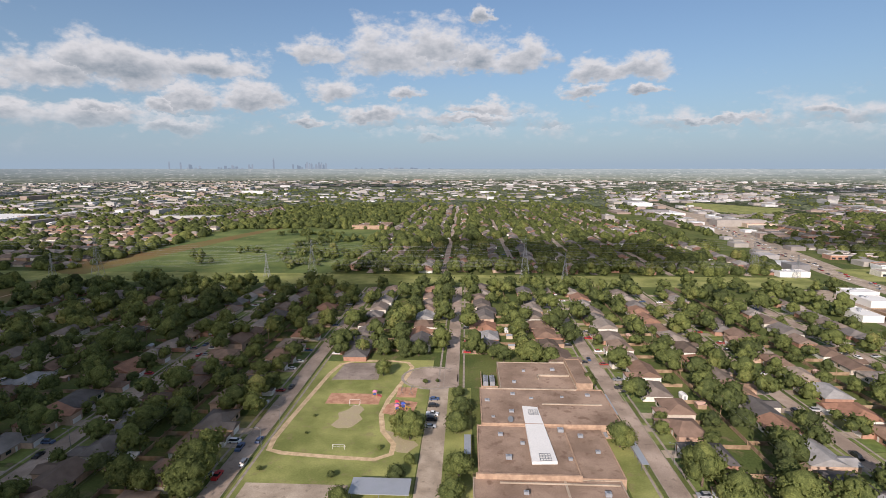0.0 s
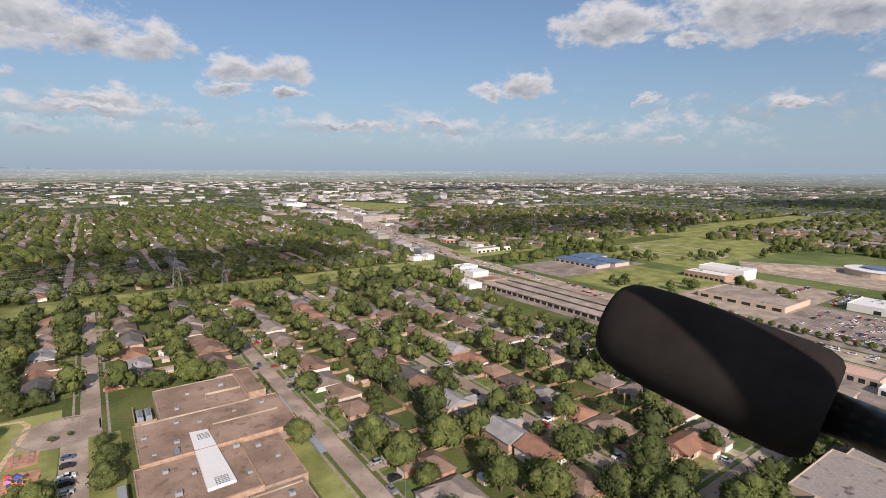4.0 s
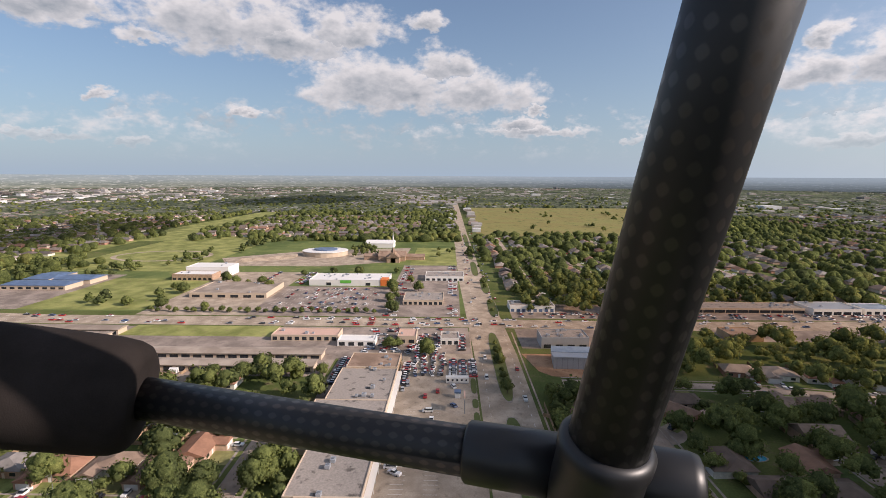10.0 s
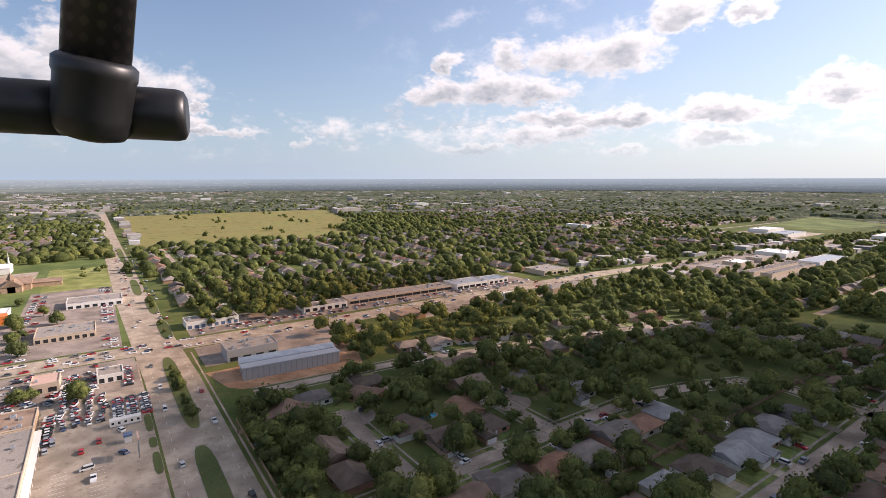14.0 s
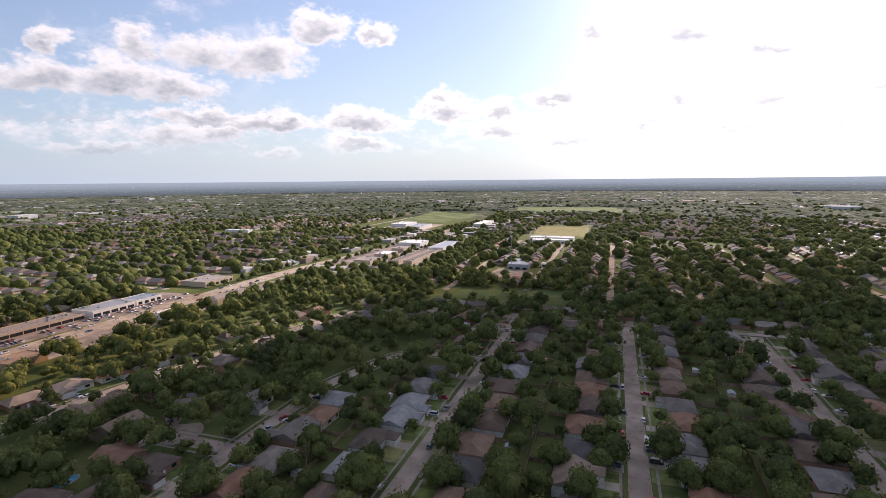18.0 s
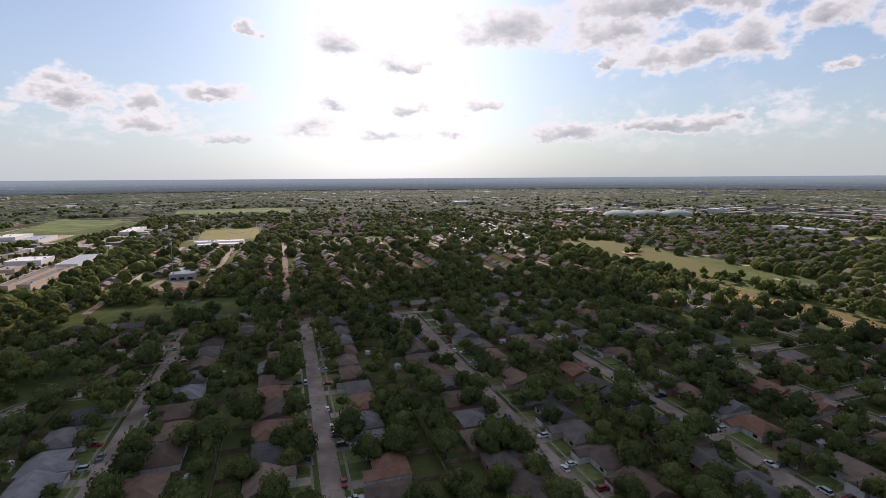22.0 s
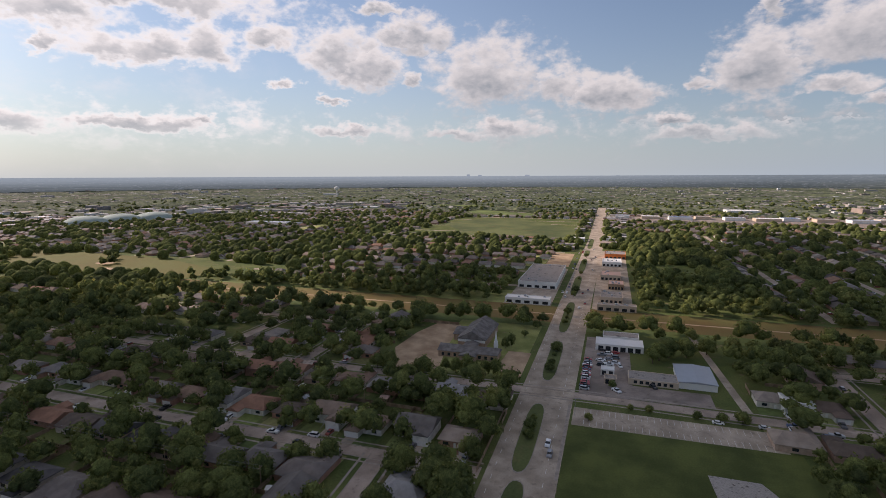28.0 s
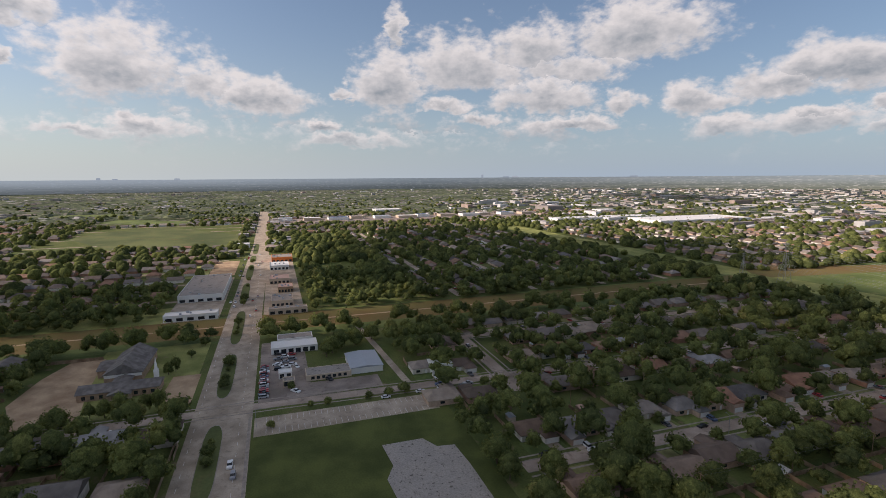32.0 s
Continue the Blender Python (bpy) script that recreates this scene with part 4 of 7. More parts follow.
def puffs(name, pts, seeds, rings, label):
    out = []
    for i, sd in enumerate(seeds):
        p = pts[i::len(seeds)]
        s = rng.gamma(5.0, 0.85, (len(p), 1)) + 1.2
        h = np.clip(s * rng.uniform(1.15, 1.75, (len(p), 1)), 4.0, 11.5)
        out.append(spread_out(puff(sd, rings), np.column_stack([p, np.full(len(p), 0.9)]), rng.uniform(0, 6.28, len(p)), np.column_stack([s, h])))
    return tagged(fast(name, *merged(out), MID_LEAF, True), label, "trees", kind="stuff")


def groves(n, r0, r1, bare=0.25):
    p = scatter(n, r0, r1)
    p = p[~TAKEN[np.clip((p[:, 0] + 1600) / 4, 0, 799).astype(int), np.clip((p[:, 1] + 1600) / 4, 0, 799).astype(int)]]
    w = waves(p[:, 0], p[:, 1], 130.0, 3) * 0.6 + waves(p[:, 0], p[:, 1], 420.0, 4) * 0.4
    p = p[rng.random(len(p)) < bare + (0.85 - bare) * np.clip((w - 0.2) / 0.5, 0, 1)]
    near_by = p[rng.random(len(p)) < 0.35]
    near_by = near_by + rng.normal(0, 4.6, near_by.shape)
    return np.concatenate([p, near_by[[free(x, y) for x, y in near_by]]])


puffs("distant_trees", groves(13500, 545, 900), range(60, 68), 3, "distant tree canopy among the houses")
puffs("distant_trees", groves(34000, 900, 1560), range(80, 88), 2, "far tree canopy among the houses")

# built-up districts: bearing from, to, distance from, to, how many buildings
DISTRICTS = [(28, 63, 1200, 2000, 150), (24, 64, 2000, 4700, 900), (-12, 24, 1650, 2500, 130), (-40, 24, 2500, 4700, 1000), (-31, -15, 1050, 2500, 300), (-66, -40, 2300, 4700, 560),
             (-46, -34, 1500, 2300, 90), (-104, -66, 2700, 4700, 380), (-92, -84, 1900, 2700, 60), (-190, -104, 2300, 4700, 330), (-135, -108, 1600, 2300, 50), (-206, -190, 1900, 4700, 60), (112, 150, 1450, 2100, 150), (64, 112, 1900, 4700, 260), (112, 154, 2100, 4700, 220), (56, 72, 1700, 2200, 60)]


def built_up(x, y):
    az, rad = np.degrees(np.arctan2(-x, y)), np.hypot(x, y)
    out = np.zeros(x.shape)
    for a0, a1, r0, r1, n in DISTRICTS:
        full = n / ((a1 - a0) / 360 * math.pi * (r1 * r1 - r0 * r0)) * 5000
        for turn in (-360, 0, 360):
            hit = (az + turn > a0) & (az + turn < a1) & (rad > r0) & (rad < r1)
            out = np.where(hit, np.maximum(out, min(1.0, full)), out)
    return out


def canopy(n, r0, r1):
    """Closed far canopy: an uneven skin of tree tops in rings, thin where the town is, with lone crowns standing out of it."""
    ks, rings = 1150, [r0]
    while rings[-1] < r1:
        rings.append(rings[-1] * 1.0075)
    q, w = np.meshgrid(np.array(rings), np.linspace(0, math.tau, ks, endpoint=False), indexing="ij")
    q = q * (1 + rng.uniform(-0.003, 0.003, q.shape))
    w = w + rng.uniform(-0.0022, 0.0022, q.shape)
    x, y = q * np.cos(w), q * np.sin(w)
    grove = waves(x, y, 70.0, 8) * 0.55 + waves(x, y, 260.0, 9) * 0.45
    z = 1.0 + 5.0 * np.clip((grove - 0.25) / 0.5, 0, 1) + rng.uniform(-1.0, 2.6, q.shape)
    z = z * (1 - 0.6 * built_up(x, y))
    open_ = np.zeros(q.shape, bool)
    for x0, x1, y0, y1 in CLEAR:
        open_ |= (x > x0 - 12) & (x < x1 + 12) & (y > y0 - 12) & (y < y1 + 12)
    z[open_] = -1.0
    z[0] = -0.5
    a = np.arange(q.size).reshape(q.shape)
    a2 = np.roll(a, -1, 1)
    f = np.stack([a[:-1], a[1:], a2[1:], a2[:-1]], 2).reshape(-1, 4)
    tri_ = np.concatenate([f[:, [0, 1, 2]], f[:, [0, 2, 3]]])
    skin = (np.stack([x, y, z], 2).reshape(-1, 3), tri_)
    tagged(fast("far_woods", *skin, HAZED_LEAF), "far woods and garden trees out to the horizon", "trees", kind="stuff")
    p = groves(n, r0 - 60, r0 * 1.9, 0.15)
    p = p[rng.random(len(p)) > np.maximum((np.hypot(p[:, 0], p[:, 1]) / r0 - 1) / 0.95, built_up(p[:, 0], p[:, 1]) * 0.6)]
    puffs("far_trees", p, range(90, 96), 2, "lone trees standing out of the far woods")


canopy(26000, 1500, 4800)

# ---- far town: pale flat buildings and the skyline ----
def far_town():
    bx = Geo().box(-0.5, -0.5, 0, 0.5, 0.5, 1)
    v, f = np.array(bx.v), np.array(bx.f)
    vs, fs, o = [], [], 0
    for a0, a1, r0, r1, n in DISTRICTS:
        az, rad = np.radians(rng.uniform(a0, a1, n)), np.sqrt(rng.uniform(r0 ** 2, r1 ** 2, n))
        for a, q in zip(az, rad):
            x, y = -q * math.sin(a), q * math.cos(a)
            if not free(x, y):
                continue
            long, deep = (rng.gamma(2.0, 14.0) + 14, rng.gamma(2.0, 7.0) + 10)
            if rng.random() < 0.5:
                long, deep = deep, long
            c = v * [long, deep, rng.uniform(3.8, 7.5) if rng.random() < 0.92 else rng.uniform(9, 16)] + [x, y, 0]
            vs.append(c)
            fs.append(f + o)
            o += 8
            if rng.random() < 0.3:
                vs.append(v * [long * 0.3, deep * 0.35, 2.4] + [x + long * rng.uniform(-0.25, 0.25), y, c[:, 2].max()])
                fs.append(f + o)
                o += 8
    return tagged(fast("town_blocks", np.concatenate(vs), np.concatenate(fs), TOWN), "distant pale flat-roofed town buildings", "buildings", kind="stuff")


TOWN = surf("town_wall", None, None, 0.05, 0.8, 0.5, 0.0, 0.2, pick=[(0.42, 0.41, 0.39), (0.38, 0.35, 0.31), (0.32, 0.25, 0.21), (0.58, 0.58, 0.57), (0.22, 0.21, 0.21), (0.34, 0.31, 0.28), (0.27, 0.24, 0.22), (0.38, 0.36, 0.35)], by="island")
far_town()


def backdrop():
    """The land past the last woods, up to the horizon, with haze painted in."""
    mat = bpy.data.materials.new("far_land")
    mat.use_nodes = True
    n = Nodes(mat.node_tree)
    pos = n("ShaderNodeNewGeometry").outputs["Position"]
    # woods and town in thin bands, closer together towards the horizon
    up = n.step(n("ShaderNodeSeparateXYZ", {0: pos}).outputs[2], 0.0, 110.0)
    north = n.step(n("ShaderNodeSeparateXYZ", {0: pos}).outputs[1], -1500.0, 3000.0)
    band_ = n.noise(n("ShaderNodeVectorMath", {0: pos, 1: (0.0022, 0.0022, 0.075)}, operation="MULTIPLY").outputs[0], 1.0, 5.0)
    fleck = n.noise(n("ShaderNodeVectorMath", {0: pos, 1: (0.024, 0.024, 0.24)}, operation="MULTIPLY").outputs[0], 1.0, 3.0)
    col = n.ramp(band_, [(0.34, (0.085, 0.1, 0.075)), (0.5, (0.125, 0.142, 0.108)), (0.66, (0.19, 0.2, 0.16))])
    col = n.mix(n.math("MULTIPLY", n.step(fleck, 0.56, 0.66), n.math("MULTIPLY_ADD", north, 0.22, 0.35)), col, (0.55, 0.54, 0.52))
    # haze in the colour: it turns blue-grey towards the top
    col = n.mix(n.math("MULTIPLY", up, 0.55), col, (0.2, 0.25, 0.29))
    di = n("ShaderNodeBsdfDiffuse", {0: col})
    # haze added as a bluish glow, stronger to the south and the top
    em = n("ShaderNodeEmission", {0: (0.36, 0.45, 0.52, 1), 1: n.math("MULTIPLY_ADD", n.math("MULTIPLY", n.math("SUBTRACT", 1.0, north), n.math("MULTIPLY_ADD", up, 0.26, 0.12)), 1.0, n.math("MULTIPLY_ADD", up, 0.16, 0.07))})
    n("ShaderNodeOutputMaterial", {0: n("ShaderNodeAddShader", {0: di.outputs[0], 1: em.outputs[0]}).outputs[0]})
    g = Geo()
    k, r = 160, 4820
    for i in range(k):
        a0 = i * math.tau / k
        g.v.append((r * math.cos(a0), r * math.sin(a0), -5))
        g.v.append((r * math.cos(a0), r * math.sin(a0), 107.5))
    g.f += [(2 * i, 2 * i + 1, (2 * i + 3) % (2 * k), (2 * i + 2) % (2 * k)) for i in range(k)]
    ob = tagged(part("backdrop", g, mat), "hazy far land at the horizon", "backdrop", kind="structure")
    ob.visible_shadow = True


backdrop()

# ---- clouds that shade the ground, high over the view ----
def cloud_mat(thin):
    """Thin cumulus: a good part of the sunlight filters through."""
    mat = bpy.data.materials.new("cloud")
    mat.use_nodes = True
    n = Nodes(mat.node_tree)
    di = n("ShaderNodeBsdfDiffuse", {0: (0.85, 0.85, 0.85, 1)})
    tr = n("ShaderNodeBsdfTransparent", {0: (1.0, 0.94, 0.86, 1)})
    n("ShaderNodeOutputMaterial", {0: n("ShaderNodeMixShader", {0: thin, 1: di.outputs[0], 2: tr.outputs[0]}).outputs[0]})
    return mat


CLOUD, THICK_CLOUD, VEIL, THIN_VEIL = cloud_mat(0.5), cloud_mat(0.38), cloud_mat(0.78), cloud_mat(0.9)


def shade_cloud(spots, seed, mat=CLOUD):
    """A cumulus 1500 m up, of lumps over the places whose sun it takes."""
    r = np.random.default_rng(seed)
    run = 1500 / math.tan(radians(SUN_EL))
    w = way(SUN_AZ, 0)
    pairs = []
    for x, y, a, b in spots:
        v, f = BALL1
        v = v * [a, b, 60] * r.uniform(0.85, 1.15, (len(v), 1)) + [x + w.x * run, y + w.y * run, 1500]
        pairs.append((v, f))
    ob = fast("cloud", *merged(pairs), mat, True)
    return tagged(ob, "grey cumulus cloud drifting high over the town", "cloud", "clouds", kind="structure")


shade_cloud([(-60, -280, 190, 130), (60, -340, 150, 110), (-170, -350, 150, 110), (-60, -140, 110, 60)], 5, THICK_CLOUD)
shade_cloud([(120, -240, 95, 120), (190, -120, 70, 60), (140, -90, 60, 40), (232, -95, 55, 50)], 16, THICK_CLOUD)
shade_cloud([(-120, -170, 80, 90), (-200, -210, 100, 110), (-60, -130, 60, 40), (-190, -110, 60, 60), (0, -150, 95, 60), (70, -140, 60, 60)], 14, THICK_CLOUD)
shade_cloud([(-40, -520, 200, 90), (-80, -640, 230, 120), (-230, -520, 120, 120), (80, -480, 110, 70)], 15, VEIL)
shade_cloud([(-220, -60, 125, 100), (-180, 50, 90, 90), (-270, 30, 85, 80), (-300, -150, 60, 80), (-290, -80, 90, 80)], 11, THICK_CLOUD)
shade_cloud([(-430, -60, 90, 60), (-550, -50, 110, 55), (-500, -140, 130, 60)], 12)
shade_cloud([(350, -150, 90, 90), (380, -270, 80, 110), (300, -110, 60, 70), (450, -160, 80, 90)], 13, THIN_VEIL)
shade_cloud([(-230, 230, 60, 55), (-200, 120, 60, 45), (-250, 160, 70, 60), (-180, 190, 50, 50), (-180, 300, 50, 80), (-128, 150, 36, 60), (-125, 240, 34, 60)], 6)
shade_cloud([(-310, 330, 110, 110), (-350, 180, 90, 80), (-420, 300, 90, 70), (-340, 420, 90, 50), (-470, 430, 110, 50)], 17, THICK_CLOUD)
shade_cloud([(150, 640, 130, 70), (20, 680, 90, 55), (-130, 440, 70, 40)], 7)
shade_cloud([(-700, 260, 240, 140), (-560, 150, 110, 90), (-880, 330, 150, 110), (-560, 330, 120, 120), (-510, 240, 90, 150), (-660, 470, 170, 110), (-560, 560, 130, 80)], 8, THICK_CLOUD)
shade_cloud([(700, 780, 260, 110), (1000, 700, 200, 100)], 9)
for k, (az, rad, a, b) in enumerate(((-74, 2300, 380, 240), (12, 3300, 560, 260), (48, 3000, 420, 240), (-40, 3300, 520, 300))):
    w = way(az, 0) * rad
    shade_cloud([(w.x, w.y, a, b), (w.x + a * 0.8, w.y - b * 0.4, a * 0.6, b * 0.6), (w.x - a * 0.7, w.y + b * 0.5, a * 0.55, b * 0.5)], 20 + k)

# ---- surfaces of the open places ----
sheet("park_lawn", rect(-80, 100, -17.5, 276), LAWN, 0.02, "mown park lawn with dry patches", "lawn")
sheet("school_lawn", rect(-8, 90, 3, 240), LAWN, 0.02, "strip of lawn with trees before the school", "lawn")
sheet("school_lawn", rect(56, 90, 66.5, 264), LAWN, 0.02, "mown strip of lawn beside the school", "lawn")
sheet("parking_lot", rect(-17, 100, -8, 241), PALE, 0.05, "pale concrete school parking strip", "parking lot")
sheet("parking_lot", rect(-76, 108, -40, 159), PALE, 0.05, "pale concrete parking lot below the park", "parking lot")
sheet("corridor", rect(-1100, 466, 340, 514), LAWN, 0.02, "grass corridor under the power lines", "grass")
sheet("corridor", [(392, 500), (900, 515), (900, 600), (392, 560)], LAWN, 0.02, "grass corridor under the power lines", "grass")
sheet("green", rect(-420, 515, -142, 900), GREEN, 0.025, "open green with clumps of trees", "grass")
sheet("trail", [(-1000, 900), (-420, 500), (-395, 500), (-380, 620), (-330, 955), (-345, 955), (-420, 640), (-1000, 960)], STRAW, 0.04, "dry straw-coloured drainage strip", "grass")
sheet("canal_bank", rect(-420, -430, -373, 470), STRAW, 0.025, "dry straw-coloured drainage channel bank", "grass")
sheet("canal_verge", rect(-424, -430, -356, 470), GREEN, 0.0175, "green verge beside the drainage channel", "grass")
sheet("canal_bed", rect(-397, -430, -394.5, 470), DIRT, 0.031, "bare bed of the drainage channel", "channel")
sheet("meadow", [(-540, -820), (-400, -760), (-400, -440), (-470, -420), (-520, -560)], YELLOW, 0.028, "yellowish open meadow beside the channel", "meadow")
for x, y, a in ((-412, -462, 9), (-440, -560, 11), (-470, -610, 8)):
    sheet("bare_patch", [(x + a * math.cos(k * 0.7) * (1 + 0.3 * math.sin(k * 2.3)), y + a * 1.7 * math.sin(k * 0.7)) for k in range(9)], DIRT, 0.034, "bare patch of tan earth in the meadow", "earth")
sheet("prairie", [(920, -50), (1350, -46), (1770, -60), (1765, -680), (1500, -620), (1250, -550), (1100, -450), (920, -420)], MEADOW, 0.02, "wide yellow-green prairie with scrub", "meadow")
sheet("field", [(395, 250), (520, 240), (520, 352), (395, 352)], LAWN, 0.03, "green playing field beside the avenue", "field")
sheet("field", [(560, 300), (900, 300), (900, 470), (560, 470)], LAWN, 0.03, "green sports ground with a running track", "field")
sheet("field", rect(392, -12, 834, 462), GREEN, 0.01, "green ground round the shops and schools", "field")
sheet("field", rect(612, -14, 760, 50), LAWN, 0.03, "square lawn beside the boulevard", "field")
sheet("field", [(345, -720), (60, -1700), (330, -1900), (600, -1500)], GRASS, 0.02, "distant grass field", "field")
sheet("field", [(45, -985), (150, -1000), (165, -1180), (55, -1210)], MEADOW, 0.03, "yellow school field", "field")
sheet("parking_lot", [(86, -580), (92, -542), (138, -551), (132, -606), (122, -606), (122, -600), (95, -598)], PALE, 0.05, "pale paved lot before a metal barn", "parking lot")
sheet("meadow", [(545, -1270), (424, -1262), (376, -1531), (599, -1672)], GREEN, 0.03, "green meadow beside the avenue", "meadow")
sheet("meadow", [(322, -1743), (-74, -1725), (10, -2035), (357, -1991)], GREEN, 0.03, "distant green meadow dotted with trees", "meadow")
sheet("roadside_lot", [(296, -830), (350, -830), (350, -1260), (280, -1260)], PALE, 0.04, "pale paved commercial lots along the avenue", "parking lot")
sheet("roadside_lot", rect(395, -1180, 510, -1020), PALE, 0.05, "pale paved yards of warehouses", "parking lot")
for cx, cy in ((177, -160), (206, -90)):
    sheet("turning_circle", [(cx + 11 * math.cos(k * math.tau / 20), cy + 11 * math.sin(k * math.tau / 20)) for k in range(20)], ROAD, 0.0305, "round concrete end of a residential street", "street")
sheet("field", [(45, -494), (45, -468), (142, -446), (142, -474)], GREEN, 0.03, "narrow green field between hedges", "field")
sheet("field", [(-1230, -330), (-1110, -370), (-900, -240), (-870, -62), (-1060, -62), (-1290, -230)], FIELD, 0.03, "open green field beside the boulevard", "field")
sheet("path", [(-1160, -368), (-1158, -368), (-985, -120), (-987, -120)], STRAW, 0.06, "pale track across a field", "path")
sheet("field", [(-1600, -400), (-1480, -420), (-1330, -210), (-1450, -200)], GREEN, 0.03, "green clearing among far trees", "field")
sheet("field", rect(-1862, -630, -1704, -464), GREEN, 0.03, "green clearing among far trees", "field")
sheet("field", rect(-990, -625, -800, -588), LAWN, 0.03, "bright green clearing behind sheds", "field")
sheet("field", [(590, 1420), (700, 1200), (880, 1430), (720, 1690)], LAWN, 0.03, "green open ground beside the avenue", "field")
sheet("corridor", [(820, 515), (1020, 570), (1500, 560), (1500, 490), (1140, 500), (830, 460)], LAWN, 0.026, "grass corridor under the power lines", "grass")
sheet("parking_lot", [(834, -872), (850, -880), (690, -935), (670, -930)], PALE, 0.05, "long pale paved yard among houses", "parking lot")
sheet("parking_lot", rect(-1440, -10, -1250, 720), ASPHALT, 0.03, "grey lots before a row of far shops", "parking lot")
sheet("field", rect(-470, -46 - 120, -420, -46), LAWN, 0.03, "lawn beside the channel", "field")
sheet("green_lot", rect(-217, -14, -120, 74), DARKLAWN, 0.03, "empty green grass lot", "grass")
sheet("parking_lot", [(-234, -13), (-216, -13), (-216, -2), (-217, 70), (-234, 70)], PALE, 0.06, "cracked pale concrete parking strip", "parking lot")
sheet("slab", [(-192, 37), (-192, 54), (-184, 58), (-183, 65), (-168, 66), (-140, 66), (-140, 36), (-168, 34), (-176, 38)], SLAB, 0.12, "bare stained concrete slab of a removed building", "slab")
sheet("church_lot", [(-348, -118), (-346, -101), (-309, -97), (-297, -96), (-264, -90), (-256, -92), (-255, -113), (-286, -127), (-320, -125)], DIRT, 0.05, "pinkish gravel church parking lot", "parking lot")
for y0 in (-43.6, -14.0):
    sheet("footpath", rect(-132, y0, 345, y0 + 0.9), ROAD, 0.06, "narrow concrete footpath beside the boulevard", "path")
sheet("footpath", rect(-236, -15.6, -172, -14.4), KERB, 0.06, "narrow concrete footpath beside the boulevard", "path")
sheet("church_lot", [(-258, -43), (-265, -56), (-279, -58), (-301, -57), (-301, -43)], DIRT, 0.05, "brown paved church forecourt", "parking lot")
sheet("church_lawn", rect(-360, -104, -256, -44), LAWN, 0.03, "lawn round the church", "lawn")
sheet("car_lot", rect(-345, -12, -250, 14), ASPHALT, 0.05, "worn asphalt lot of a car repair shop", "parking lot")
sheet("parking_lot", rect(-268, 14, -251, 50), ASPHALT, 0.05, "asphalt parking bays before a low office", "parking lot")
sheet("alley", [(-370, 52), (-306, 57), (-251, 61), (-251, 65), (-306, 61), (-370, 56)], PALE, 0.05, "narrow pale gravel alley", "alley")
sheet("plaza_lot", rect(140, -14, 300, 28), PALE, 0.05, "wide pale concrete shopping plaza parking lot", "parking lot")
sheet("car_lot", rect(232, 50, 300, 66), ASPHALT, 0.05, "asphalt car lot behind the plaza", "parking lot")
sheet("car_lot", rect(290, -13, 354, 120), ASPHALT, 0.045, "asphalt car dealer lot at the corner", "parking lot")
sheet("storage_yard", [(262, 68), (352, 68), (352, 372), (291, 372), (291, 186), (262, 186)], ASPHALT, 0.04, "asphalt yard round storage sheds", "yard")
sheet("roadside_lawn", rect(330, 122, 354, 226), LAWN, 0.06, "sloping lawn between the sheds and the avenue", "lawn")
sheet("store_lot", rect(382, 56, 488, 160), ASPHALT, 0.05, "large grey asphalt store parking lot", "parking lot")
sheet("store_lot", rect(382, -8, 610, 56), ASPHALT, 0.045, "asphalt forecourts of roadside shops", "parking lot")
sheet("store_lot", rect(382, 160, 560, 246), PALE, 0.045, "pale paved yard of a commercial building", "parking lot")
sheet("school_yard", rect(395, 352, 540, 430), ASPHALT, 0.045, "asphalt yards of a blue-roofed school", "yard")
sheet("stadium_lot", [(600, 270), (655, 300), (725, 205), (760, 60), (640, 60), (600, 150)], PALE, 0.05, "pale stadium and church parking lot", "parking lot")
sheet("roadside_lot", rect(380, -380, 424, -48), ASPHALT, 0.05, "pale paved frontage along the avenue", "parking lot")
sheet("roadside_lot", rect(311, -158, 352, -46), ASPHALT, 0.05, "pale paved frontage along the avenue", "parking lot")
sheet("roadside_lot", rect(328, -480, 354, -184), ASPHALT, 0.045, "pale paved frontage along the avenue", "parking lot")
sheet("roadside_lot", rect(232, -830, 360, -560), ASPHALT, 0.05, "pale paved commercial lots along the avenue", "parking lot")
sheet("building_site", [(260, -116), (266, -124), (302, -136), (311, -128), (309, -90), (301, -88), (301, -44), (273, -50), (266, -56)], EARTH, 0.075, "bare reddish earth behind a warehouse", "earth")
sheet("roadside_lot", rect(300, 372, 352, 462), PALE, 0.05, "pale paved lots of roadside shops", "parking lot")
sheet("roadside_lot", [(372, 560), (410, 560), (440, 700), (478, 865), (530, 1050), (590, 1300), (520, 1300), (460, 1050), (420, 865), (390, 700)], PALE, 0.028, "pale paved frontage along the avenue", "parking lot")
sheet("roadside_lot", rect(-760, -12, -420, 20), PALE, 0.05, "pale paved frontage along the boulevard", "parking lot")
sheet("roadside_lot", rect(-600, -85, -420, -45), PALE, 0.045, "pale paved frontage along the boulevard", "parking lot")
sheet("building_site", rect(-720, -74, -612, -46), DIRT, 0.04, "bare brown lot beside the boulevard", "earth")
sheet("roadside_lawn", rect(-690, -104, -608, -75), LAWN, 0.03, "mown lot behind a bare lot", "lawn")
# matt white stands in for the sky reflected on the water
sheet("lake", [(-2960, -980), (-2760, -930), (-2820, -690), (-3000, -640)], WHITE_ROOF, 0.05, "pale shining lake far off", "water")

# kerbs and pavements beside the streets
kerbs, walks = Geo(), Geo()
